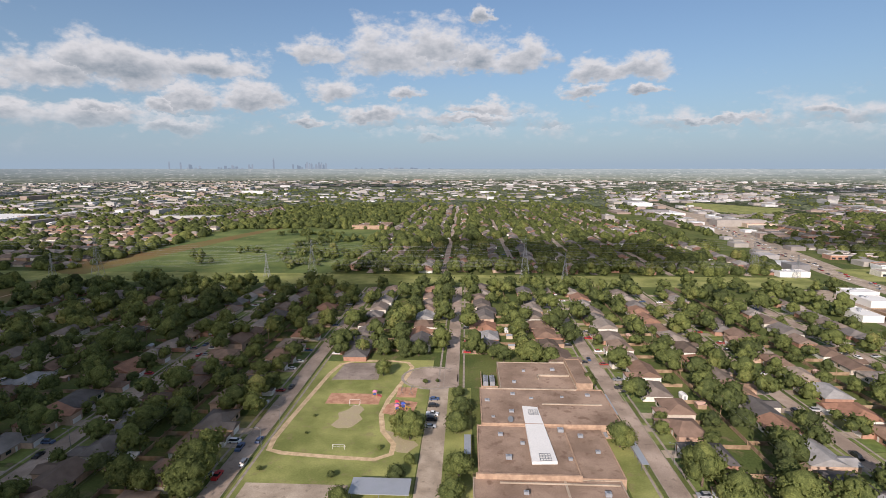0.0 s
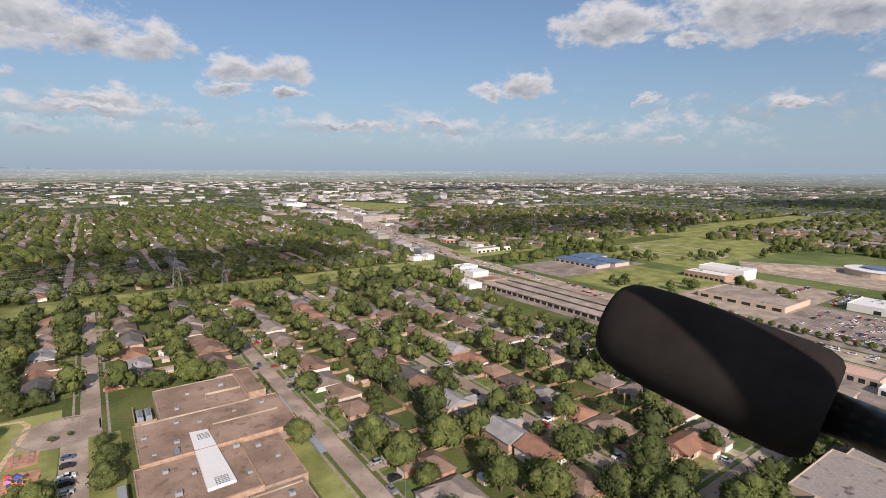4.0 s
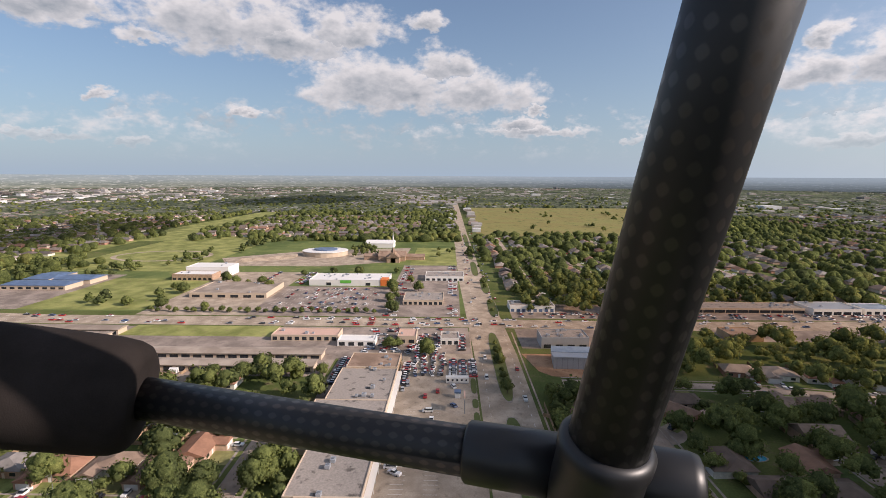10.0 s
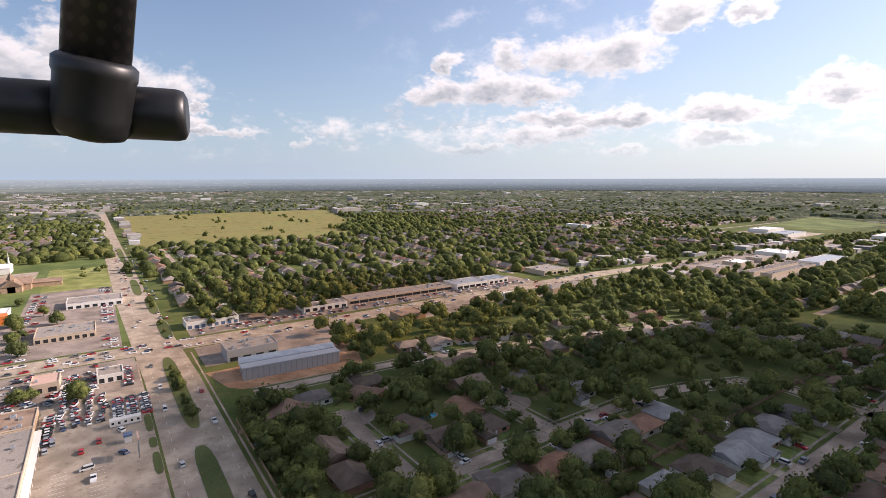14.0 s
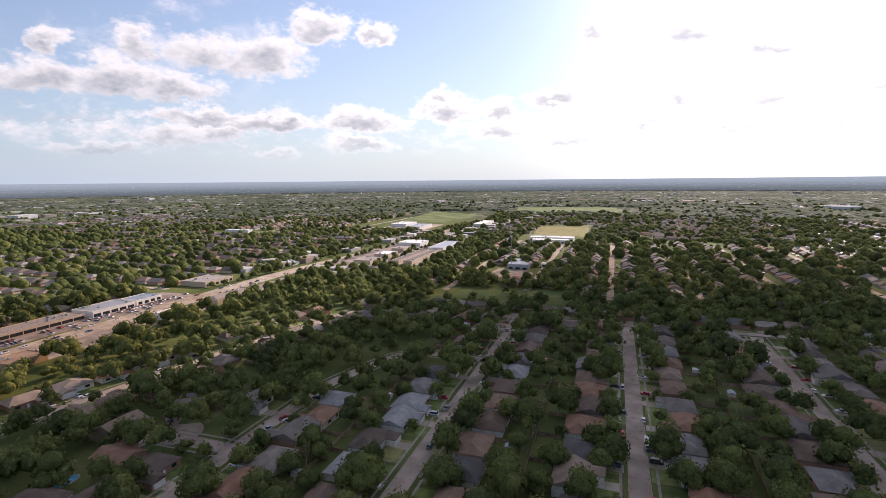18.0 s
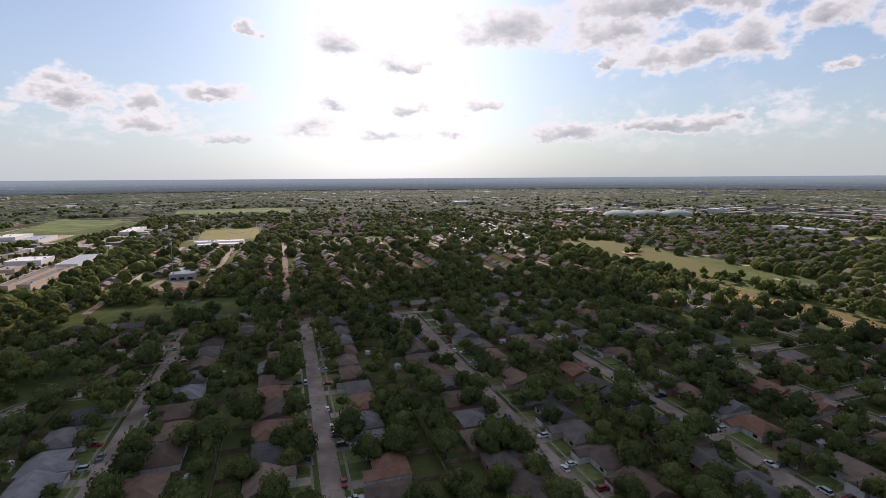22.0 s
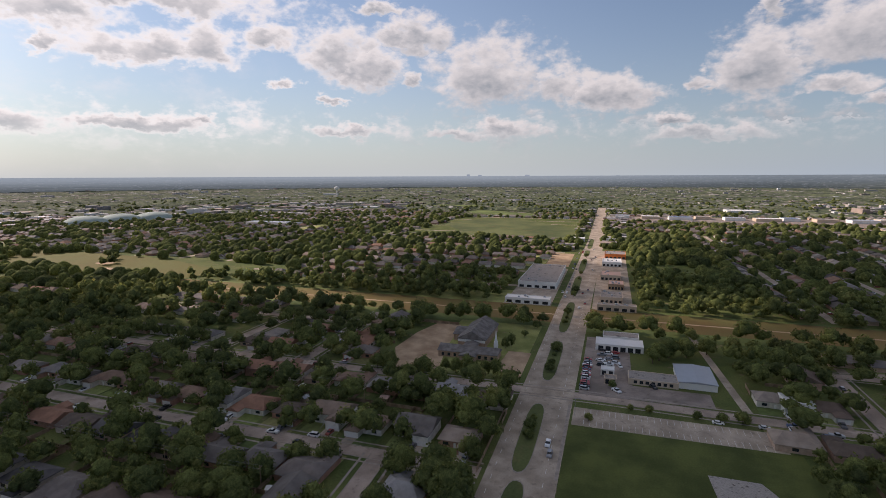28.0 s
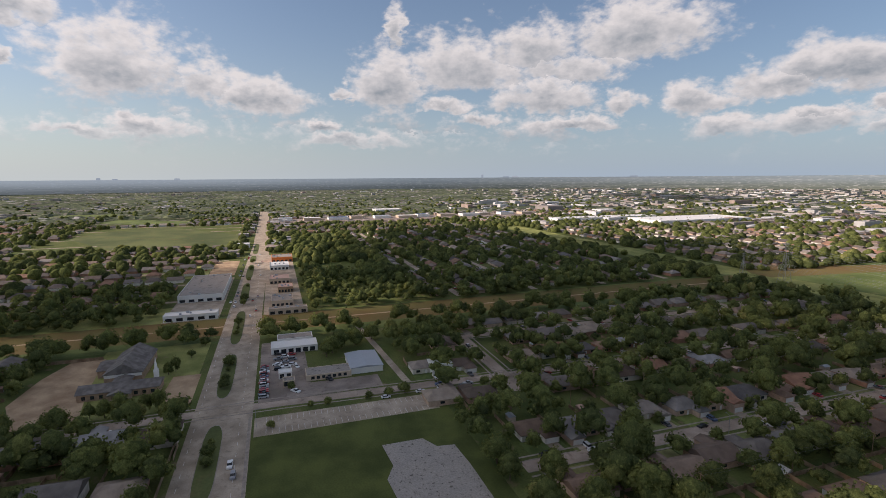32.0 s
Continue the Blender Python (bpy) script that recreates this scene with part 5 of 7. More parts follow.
for s in STREETS:
    for off in (-3.75, 3.75):
        c = strip_pts(s, off)[0]
        l, r = strip_pts([tuple(p) for p in c], 0.15)
        for i in range(len(s) - 1):
            kerbs.prism([tuple(l[i]), tuple(r[i]), tuple(r[i + 1]), tuple(l[i + 1])], -0.1, 0.14)
    for off in (-6.4, 6.4):
        ribbon(walks, s, 0.5, 0.056 + 0.002 * STREETS.index(s), off)
tagged(part("kerb", kerbs, KERB), "low concrete kerbs along the streets", "kerb", kind="structure")
tagged(part("pavement", walks, KERB), "narrow concrete pavements along the streets", "pavement", kind="structure")


def island(x0, x1, yc, half, seed=0):
    """A raised grass median with rounded ends and a kerb."""
    pts = []
    for k in range(20):
        a = k * math.tau / 20
        c, s_ = math.cos(a), math.sin(a)
        px = (x0 + x1) / 2 + (abs(c) ** 0.5) * math.copysign((x1 - x0) / 2, c)
        pts.append((px, yc + (abs(s_) ** 0.8) * math.copysign(half, s_)))
    root = thing("median", "raised grass median with a concrete kerb", "median", "medians of the boulevard", "structure")
    part("kerb", Geo().prism(pts, -0.1, 0.13), KERB, root)
    cx = (x0 + x1) / 2
    part("grass", Geo().prism([(cx + (p[0] - cx) * 0.97, yc + (p[1] - yc) * 0.92) for p in pts], 0.0, 0.17), FIELD, root)


for x0, x1, y in ((-233, -172, -29), (-168, -120, -28), (-330, -261, -29), (-440, -348, -29), (-560, -464, -30), (-680, -580, -30), (-760, -700, -30), (-900, -775, -29), (232, 344, -29),
                  (150, 218, -28), (382, 440, -35), (462, 528, -34), (545, 640, -28), (655, 760, -27), (775, 950, -26)):
    island(x0, x1, y, 4.0)
for x0, x1, y in ((203, 222, -12.5), (226, 236, -12.5), (242, 262, -12.5), (268, 290, -12.5)):
    island(x0, x1, y, 1.6)

# lane marks
marks = Geo()
for x in np.arange(-700, 1000, 9.0):
    for y in (-19, -37.5):
        if not -250 < x < -236 and not 352 < x < 384:
            marks.box(x, y - 0.08, 0.03, x + 3, y + 0.08, 0.042)
for y in np.arange(-470, 900, 9.0):
    if not -45 < y < -10:
        for dx in (-5.4, 0, 5.4):
            xx = float(np.interp(y, [-480, -320, -150, 0, 300, 540, 700, 865, 1050], [372, 368, 362, 367, 368, 383, 412, 450, 490])) + dx
            marks.box(xx - 0.08, y, 0.03, xx + 0.08, y + 3, 0.042)
for y in np.arange(-8, 66, 2.7):
    for x in (-233, -222):
        marks.box(x, y, 0.05, x + 5, y + 0.12, 0.07)
for x in np.arange(146, 226, 2.8):
    for y in (16, 4):
        marks.box(x, y, 0.045, x + 0.12, y + 5, 0.06)
for y in np.arange(64, 156, 2.8):
    for x in (398, 415, 432, 449, 466):
        marks.box(x, y, 0.045, x + 9, y + 0.12, 0.058)
tagged(part("road_marking", marks, PAINT), "worn white lane dashes and parking bay lines", "road marking", kind="structure")

# ---- park and school ----
def path_loop():
    pts = [(-62, 273), (-42, 274), (-32, 272), (-29, 266), (-30, 255), (-33, 240), (-36, 225), (-37, 210), (-34, 196), (-28, 186), (-28, 179), (-34, 175), (-50, 176), (-70, 178), (-76, 180), (-77, 188), (-76, 205), (-74, 230), (-72, 255), (-69, 268), (-62, 273)]
    g = Geo()
    ribbon(g, pts, 1.15, 0.06)
    tagged(part("path", g, PATH), "tan gravel loop path round the park", "path", kind="structure")


path_loop()
SAND = surf("red_mulch", (0.42, 0.22, 0.14), (0.5, 0.29, 0.19), 0.3, 0.95, 3.0, 0.2, 0.2)
sheet("sports_court", [(-69, 247), (-45, 248), (-46, 271), (-67, 270)], ASPHALT, 0.05, "grey asphalt sports court", "court")
sheet("play_area", rect(-65, 220, -40, 231), SAND, 0.09, "red mulch play area with a timber edge", "play area")
sheet("play_area", rect(-33, 228, -23.5, 239), SAND, 0.09, "red mulch play area with two swings", "play area")
sheet("play_area", [(-37, 212), (-29, 209), (-23, 213), (-22, 223), (-30, 225), (-36, 220)], SAND, 0.09, "red mulch play area under climbing frames", "play area")
sheet("worn_patch", [(-57, 200), (-53.5, 197.5), (-48, 198.5), (-46.2, 202), (-44.5, 206), (-46.8, 210), (-45.5, 215), (-48, 218.5), (-51, 219), (-53, 214.5), (-56.5, 211), (-55, 206)], WORN, 0.045, "worn bare patch before the goal", "bare ground")
sheet("worn_patch", [(-33, 197), (-29, 195), (-25, 190), (-20, 188.5), (-18, 186), (-20.5, 182.5), (-22, 180), (-26, 180.5), (-29, 183), (-29.5, 188)], WORN, 0.045, "worn bare patch under a tree", "bare ground")
pts = [(-17 + 14.5 * math.cos(a), 252 + 13 * math.sin(a)) for a in np.linspace(0.35, 5.95, 22)] + [(-4, 244), (-4, 258)]
sheet("drop_off_loop", pts, ROAD, 0.045, "rounded concrete drop-off loop", "driveway")
rim = Geo()
ribbon(rim, [(-17 + 15.6 * math.cos(a), 252 + 14.1 * math.sin(a)) for a in np.linspace(0.9, 5.4, 24)], 0.75, 0.07)
tagged(part("pavement", rim, KERB), "curved pavement round the drop-off loop", "pavement", kind="structure")


def goal(x, y, a):
    root = thing("goal", "white tube football goal on the grass", "goal", "football goals", m=pose(x, y, 0, 0, 0, a))
    part("crossbar", Geo().tube((-2.4, 0, 1.9), (2.4, 0, 1.9), 0.07), WHITE, root)
    for s in (-1, 1):
        part("post", Geo().tube((s * 2.4, 0, 0), (s * 2.4, 0, 1.95), 0.07), WHITE, root)
        part("stay", Geo().tube((s * 2.4, 1.7, 0.03), (s * 2.4, 0, 1.9), 0.05), WHITE, root)
    part("back_bar", Geo().tube((-2.4, 1.7, 0.05), (2.4, 1.7, 0.05), 0.05), WHITE, root)


goal(-49, 181.5, 0)
goal(-51, 220.5, 180)
PLAY = {k: surf("play_" + k, c, tuple(v * 0.85 for v in c), 0.5, 0.45, 3.0, 0.0, 0.1) for k, c in {"red": (0.6, 0.06, 0.09), "yellow": (0.75, 0.5, 0.04), "blue": (0.07, 0.12, 0.45), "pink": (0.75, 0.25, 0.4)}.items()}


def climbing_frame(x, y, a, small=False):
    root = thing("climbing_frame", "red yellow and blue climbing frame with slides", "playground", m=pose(x, y, 0.09, 0, 0, a))
    decks = ((0, 0),) if small else ((0, 0), (3.2, 1.0), (1.0, 4.0))
    for i, (px, py) in enumerate(decks):
        for dx, dy in ((-0.8, -0.8), (0.8, -0.8), (0.8, 0.8), (-0.8, 0.8)):
            part("post", Geo().tube((px + dx, py + dy, 0), (px + dx, py + dy, 2.6), 0.07, 0.07, 6), PLAY["yellow"], root)
        part("deck", Geo().box(px - 0.9, py - 0.9, 1.2, px + 0.9, py + 0.9, 1.32), PLAY["blue"], root)
        part("canopy", Geo().roof(px - 0.9, py - 0.9, px + 0.9, py + 0.9, 2.6, 0.8, 0.7, 0.15, 0.05), PLAY[("pink", "blue", "red")[i]], root)
        sl = Geo().add([(px + 0.9, py - 0.4, 1.25), (px + 0.9, py + 0.4, 1.25), (px + 3.4, py + 0.4, 0.15), (px + 3.4, py - 0.4, 0.15),
                        (px + 0.9, py - 0.4, 1.1), (px + 0.9, py + 0.4, 1.1), (px + 3.4, py + 0.4, 0.02), (px + 3.4, py - 0.4, 0.02)],
                       [(0, 1, 2, 3), (7, 6, 5, 4), (0, 3, 7, 4), (1, 5, 6, 2), (0, 4, 5, 1), (3, 2, 6, 7)])
        part("slide", sl, PLAY[("red", "yellow", "pink")[i]], root)
    if not small:
        part("bridge", Geo().box(0.9, 0.2, 1.1, 2.4, 1.0, 1.2), PLAY["yellow"], root)


climbing_frame(-30.5, 214, 20)
climbing_frame(-43, 228, 0, True)


def swings(x, y):
    root = thing("swing_set", "dark steel swing frame on red mulch", "swing", "swing sets", m=pose(x, y, 0.09, 0, 0, 90))
    part("beam", Geo().tube((-3, 0, 2.3), (3, 0, 2.3), 0.08), STEEL, root)
    for s in (-3, 3):
        for d in (-0.9, 0.9):
            part("leg", Geo().tube((s, d, 0), (s, 0, 2.3), 0.06), STEEL, root)
    for i in (-1.5, 1.5):
        part("seat", Geo().box(i - 0.25, -0.12, 0.5, i + 0.25, 0.12, 0.56), TYRE, root)
        part("chain", Geo().tube((i, 0, 0.56), (i, 0, 2.3), 0.03), STEEL, root)


swings(-30.5, 233.5)
swings(-26, 233.5)


def roof_units(root, spots, z, size=1.6):
    for i, (x, y) in enumerate(spots):
        w = size * (0.8 + 0.5 * ((i * 37) % 10) / 10)
        u = part("rooftop_unit", Geo().box(x - w / 2, y - w * 0.4, z, x + w / 2, y + w * 0.4, z + w * 0.55), GREY_METAL, root)
        part("fan_guard", Geo().tube((x, y, z + w * 0.55), (x, y, z + w * 0.62), w * 0.28, w * 0.28, 10), STEEL, u)


def block(root, x0, y0, x1, y1, h, wall, roof, lip=0.5, rim=None, base=0.0):
    """A flat-roofed block: walls, a roof deck sunk behind a parapet, a coping."""
    part("wall", Geo().box(x0, y0, base, x1, y1, h - 0.01), wall, root)
    part("roof", Geo().box(x0 + 0.35, y0 + 0.35, h - 0.3, x1 - 0.35, y1 - 0.35, h + 0.05), roof, root)
    c = Geo()
    for a in ((x0 - 0.05, y0 - 0.05, x1 + 0.05, y0 + 0.35), (x0 - 0.05, y1 - 0.35, x1 + 0.05, y1 + 0.05), (x0 - 0.05, y0 + 0.35, x0 + 0.35, y1 - 0.35), (x1 - 0.35, y0 + 0.35, x1 + 0.05, y1 - 0.35)):
        c.box(a[0], a[1], h - 0.02, a[2], a[3], h + lip)
    part("parapet", c, rim or wall, root)


def windows(root, side, x0, y0, x1, y1, n, z0, z1, frac=0.6, mat=None, name="window"):
    """n openings in a row on one side ('s', 'n', 'w', 'e') of the box."""
    for i in range(n):
        if side in "sn":
            w = (x1 - x0) / n
            c, y = x0 + w * (i + 0.5), y0 if side == "s" else y1
            g = Geo().box(c - w * frac / 2, y - 0.06, z0, c + w * frac / 2, y + 0.06, z1)
        else:
            w = (y1 - y0) / n
            c, x = y0 + w * (i + 0.5), x0 if side == "w" else x1
            g = Geo().box(x - 0.06, c - w * frac / 2, z0, x + 0.06, c + w * frac / 2, z1)
        part(name, g, mat or GLASS, root)


school = thing("school", "low tan brick school with brown gravel roofs", "school")
block(school, 17, 228.1, 53, 262, 5.0, SCHOOL_WALL, SCHOOL_ROOF, 0.35, PALE)
block(school, 53.1, 232, 61, 264, 6.6, SCHOOL_WALL, SCHOOL_ROOF, 0.35)
block(school, 7, 194.1, 64, 228, 5.4, SCHOOL_WALL, SCHOOL_ROOF, 0.4)
block(school, 5, 160.1, 40, 194, 4.6, SCHOOL_WALL, SCHOOL_ROOF, 0.4)
block(school, 40.1, 160.1, 55, 194, 4.0, SCHOOL_WALL, SCHOOL_ROOF, 0.3)
block(school, 3, 90, 34, 160, 3.6, SCHOOL_WALL, SCHOOL_ROOF, 0.3, PALE)
block(school, 34.1, 90, 53, 160, 3.6, SCHOOL_WALL, SCHOOL_ROOF, 0.3, PALE)
part("white_roof", Geo().prism([(24, 167), (33, 167.5), (31.5, 209), (25, 210)], 4.5, 5.75), WHITE_ROOF, school, "bright white membrane roof")
for yy in (170, 204):
    fr = Geo()
    for k in range(5):
        fr.box(27 + k * 1.0, yy - 2.2, 5.76, 27.12 + k * 1.0, yy + 2.2, 5.95)
        fr.box(27, yy - 2.2 + k * 1.08, 5.76, 31.1, yy - 2.08 + k * 1.08, 5.95)
    part("frame_grid", fr, STEEL, school)
part("parapet_wall", Geo().box(4, 159.2, 3.6, 40, 160.05, 5.6), SCHOOL_WALL, school)
for x0, y0, x1, y1 in ((10, 227.2, 52, 227.8), (36, 244, 52, 244.5), (36, 240, 36.5, 244.5), (34, 212, 60, 212.5), (12, 157, 52, 157.5)):
    part("parapet_line", Geo().box(x0, y0, 5.0 if y0 > 200 else 3.6, x1, y1, 5.95 if y0 > 200 else 4.1), PALE, school)
windows(school, "s", 44, 194.05, 63, 228, 4, 0.9, 2.6, 0.5)
windows(school, "w", 7, 196, 64, 226, 6, 1.0, 2.6, 0.5)
windows(school, "n", 18, 230, 52, 262, 7, 1.0, 2.6, 0.5)
windows(school, "e", 0, 92, 53, 158, 9, 1.0, 2.4, 0.5)
roof_units(school, [(12, 200), (20, 205), (14, 186), (22, 180), (16, 170), (45, 186), (49, 175), (38, 190), (22, 222), (30, 218), (44, 220), (56, 222), (24, 236), (30, 250), (45, 252), (57, 250), (20, 150), (35, 140), (46, 150), (12, 130), (38, 170), (10, 215)], 5.0, 1.8)
part("covered_entry", Geo().box(40, 190, 2.9, 57, 193.9, 3.15), GREY_METAL, school)
for i in range(4):
    part("entry_post", Geo().tube((42 + i * 4.5, 190.3, 0), (42 + i * 4.5, 190.3, 2.9), 0.1), STEEL, school)
dish = Geo().tube((18, 197, 5.4), (18.4, 196.5, 6.6), 0.1).tube((18.4, 196.5, 6.3), (18.9, 195.8, 6.8), 0.9, 1.3, 14)
part("dish", dish, STEEL, school)
for x, y in ((10.5, 246), (13.8, 246)):
    ch = thing("chiller", "large grey rooftop chiller beside the school", "chiller", "chillers", m=pose(x, y, 0))
    part("casing", Geo().box(-1.2, -4.5, 0.0, 1.2, 4.5, 2.6), GREY_METAL, ch)
    for k in range(4):
        part("fan", Geo().tube((0, -3.3 + 2.2 * k, 2.6), (0, -3.3 + 2.2 * k, 2.9), 0.85, 0.85, 12), STEEL, ch)
part("yard_wall", Geo().box(8.2, 238, 0, 8.5, 256, 2.2).box(8.5, 237.8, 0, 16.5, 238.1, 2.2), SCHOOL_WALL, school)


def canopy_walk(x, y0, y1):
    root = thing("walkway_canopy", "grey metal canopy over a walkway", "canopy", "walkway canopies")
    part("canopy_roof", Geo().box(x - 1.3, y0, 2.6, x + 1.3, y1, 2.78), GREY_METAL, root)
    for y in np.arange(y0 + 0.5, y1, 4.0):
        for dx in (-1.1, 1.1):
            part("post", Geo().tube((x + dx, y, 0), (x + dx, y, 2.6), 0.07, 0.07, 6), STEEL, root)


canopy_walk(65.3, 210, 230)
canopy_walk(65.3, 172, 192)
canopy_walk(1.2, 176, 190)
shed = thing("covered_walk", "grey metal roofed shelter beside the parking strip", "shelter")
part("shelter_roof", Geo().box(-38, 150, 3.0, -18, 159, 3.25), GREY_METAL, shed)
for x in (-37, -28, -19):
    for y in (151, 158):
        part("post", Geo().tube((x, y, 0), (x, y, 3.0), 0.12), STEEL, shed)

# ---- trees that stand alone ----
def lone_tree(x, y, s, k=0, hs=1.0):
    ob = copy_thing(trees[k % 8], pose(x, y, 0, 0, 0, (x * 31 + y * 17) % 360))
    ob.scale = (s, s, s * hs)


for x, y, s in ((-22, 190, 1.25), (-43, 253, 0.85), (61, 188, 1.05), (-2, 213, 0.85), (-3, 196, 0.95), (-2, 166, 1.0), (-4, 150, 0.9), (-3, 228, 0.6), (61.5, 243, 0.8), (-26, 196, 0.9), (-60, 283, 1.0), (-48, 284, 1.2), (-36, 283, 1.1), (-27, 283, 1.0), (22, 276, 0.9), (38, 277, 1.3), (48, 275, 1.0), (16, 280, 0.8), (-20, 172, 0.45), (-24, 163, 0.6),
                (-66, 207, 0.14), (-65, 192, 0.14), (-33, 182, 0.2), (-74, 166, 0.22), (-20, 243, 0.3), (-47, 163, 0.3), (-40, 146, 0.75), (-14, 246, 0.2),
                (-245 + 4, -100, 0.9), (-252, -95, 1.0), (-331, -52, 0.5), (-354, -47, 0.6), (-252, -115, 1.0), (-250, -122, 1.0),
                (-262, 4, 0.4), (-311, 30, 1.1), (-318, 36, 1.1), (-322, 46, 1.2), (-330, 58, 1.1), (-305, 26, 0.9), (-238, 20, 0.35), (-238, 40, 0.4), (-238, 50, 0.5), (-239, 58, 0.6), (-222, -6, 0.4), (-238, 12, 0.3)):
    lone_tree(x, y, s, int(abs(x + y)))
for i, (x, y) in enumerate(((-258, -84), (-257, -78), (-258, -72), (-257, -67), (-260, -62), (-259, -56), (-305, -60), (-309, -57))):
    lone_tree(x, y, 0.5 + 0.08 * (i % 3), i, 1.55)
for i, x in enumerate((-215, -198, -205, -310, -300, -285, -275, -395, -385, -370, -460, -480, -540, -570, -640, -690, 318, 305, 300, 285, 272, 262, 250, 243, 400, 425, 485, 510, 560, 600)):
    lone_tree(x, -29 if x < 380 else -34, 0.3 + 0.12 * (i % 4), i)
for i in range(26):
    lone_tree(390 + (i % 2) * 3, 60 + i * 7.2, 0.4 + 0.05 * (i % 3), i)
for i, (x, y) in enumerate(((311, 33), (307, 38), (296, 14), (260, 82), (262, 95), (256, 110), (266, 70), (505, 40), (470, 30), (440, 48), (460, 52), (480, 56), (410, 50), (430, 52), (395, 46), (425, 250), (440, 260), (455, 246), (470, 262), (410, 270), (400, 235), (400, 200), (480, 175), (488, 185), (490, 200), (497, 215), (505, 228), (545, 160), (555, 130), (548, 100), (560, 60))):
    lone_tree(x, y, 0.65 + 0.2 * (i % 3), i)
cl = [(216 + rng.normal(0, 5), y) for y in np.arange(-820, -480, 6.0)] + [(286 + rng.normal(0, 4), y) for y in np.arange(-820, -560, 11.0)] + [(347 + rng.normal(0, 3), y) for y in np.arange(-1200, -480, 16.0)] + [(388 + rng.normal(0, 3), y) for y in np.arange(-1000, -400, 14.0)]
cl += [(x, 60 + rng.uniform(-4, 4)) for x in np.arange(122, 182, 5.5)]
cl += [(x, -49.5 + rng.uniform(-2, 2)) for x in np.arange(-125, 246, 7.5)]
for x, y, r, n in ((-200, 640, 30, 16), (-170, 620, 25, 14), (-330, 600, 14, 6), (-280, 640, 18, 8), (-180, 760, 40, 24), (-250, 820, 50, 26), (-300, 560, 10, 5), (-190, 560, 22, 16), (-165, 600, 20, 14), (-215, 700, 26, 18), (420, 300, 10, 5), (640, 330, 40, 14), (560, 380, 40, 18), (780, 300, 60, 18), (-440, -420, 24, 14), (-475, -610, 22, 8), (560, 480, 80, 40), (1100, -300, 90, 5), (1350, -250, 120, 7), (1500, -450, 120, 9), (1000, -180, 60, 3), (1600, -200, 90, 8), (1250, -420, 80, 6), (700, -10, 40, 8), (98, -500, 60, 34), (98, -418, 60, 10), (730, 120, 60, 26), (-365, 150, 8, 6), (-365, 300, 8, 8), (-350, 440, 40, 14)):
    cl += [(x + rng.normal(0, r * 0.6), y + rng.normal(0, min(r, 26) * 0.5)) for _ in range(n)]
woods("tree_clumps", cl, range(70, 76), 70, 1.1, "clumps of leafy trees on the open greens", 0.55, 1.05)

# ---- shops, sheds and churches ----
def shop(name, label, cat, x0, y0, x1, y1, h, wall, roof, side="w", n=5, units=3, zs=(0.4, 2.8), lip=0.5, frac=0.6, mat=None, wn="window", group="", rim=None):
    root = thing(name, label, cat, group)
    block(root, x0, y0, x1, y1, h, wall, roof, lip, rim)
    if n:
        windows(root, side, x0, y0, x1, y1, n, zs[0], zs[1], frac, mat, wn)
    rr = random.Random(int(x0 * 7 + y0))
    roof_units(root, [(rr.uniform(x0 + 2, x1 - 2), rr.uniform(y0 + 2, y1 - 2)) for _ in range(units)], h, 2.2)
    return root


plaza = thing("shopping_plaza", "long low shopping plaza with a stained grey roof", "shops")
block(plaza, 120, 28.1, 150, 50, 5.2, BEIGE, GREY_ROOF, 0.4)
block(plaza, 150.1, 28.1, 184, 54, 5.2, BEIGE, GREY_ROOF, 0.4)
block(plaza, 184.1, 28.1, 222, 62, 5.4, BEIGE, GREY_ROOF, 0.4)
block(plaza, 222.1, 28.1, 262, 58, 5.0, BEIGE, GREY_ROOF, 0.4)
block(plaza, 262.1, 28.1, 284, 56, 5.6, DIRT, SCHOOL_ROOF, 0.4, BEIGE)
windows(plaza, "s", 124, 28, 282, 60, 26, 0.2, 2.9, 0.7)
part("walk_canopy", Geo().box(122, 25.6, 3.3, 262, 28.0, 3.6), WHITE, plaza)
for i in range(24):
    part("canopy_post", Geo().tube((124 + i * 6, 25.9, 0), (124 + i * 6, 25.9, 3.3), 0.12, 0.12, 6), WHITE, plaza)
roof_units(plaza, [(rng.uniform(124, 280), rng.uniform(32, 46)) for _ in range(22)], 5.4, 2.0)

DARKROOF = surf("dark_shingle", (0.155, 0.138, 0.126), (0.205, 0.184, 0.168), 0.3, 0.9, 6.0, 0.3, 0.25)
TAN_ROOF = surf("tan_gravel_roof", (0.30, 0.245, 0.2), (0.37, 0.31, 0.255), 0.07, 0.95, 2.0, 0.1, 0.25)
for g0, (x0, xs, y0, y1) in enumerate(((300, 15.5, 226, 364), (268, 19.0, 76, 184))):
    for k in range(3 - g0):
        a = x0 + k * xs
        st = thing("storage_shed", "long low shed with rows of dark openings", "storage shed", "storage sheds")
        part("wall", Geo().box(a, y0, 0, a + 10, y1, 3.6), BEIGE, st)
        part("roof", Geo().roof(a, y0, a + 10, y1, 3.6, 1.1, 0.0, 0.9, 0.3), TAN_ROOF, st)
        # flat dark panels painted for the shade inside the door openings
        for i in range(int((y1 - y0) / 7)):
            part("door", Geo().box(a - 0.06, y0 + 1.2 + i * 7, 0.1, a + 0.04, y0 + 6.2 + i * 7, 2.7), GLASS, st)

store = shop("superstore", "large store with a white roof and green and orange panels", "store", 492, 62, 526, 140, 5.6, WHITE, WHITE_ROOF, "w", 2, 14, (0.3, 3.2), 0.5, 0.12)
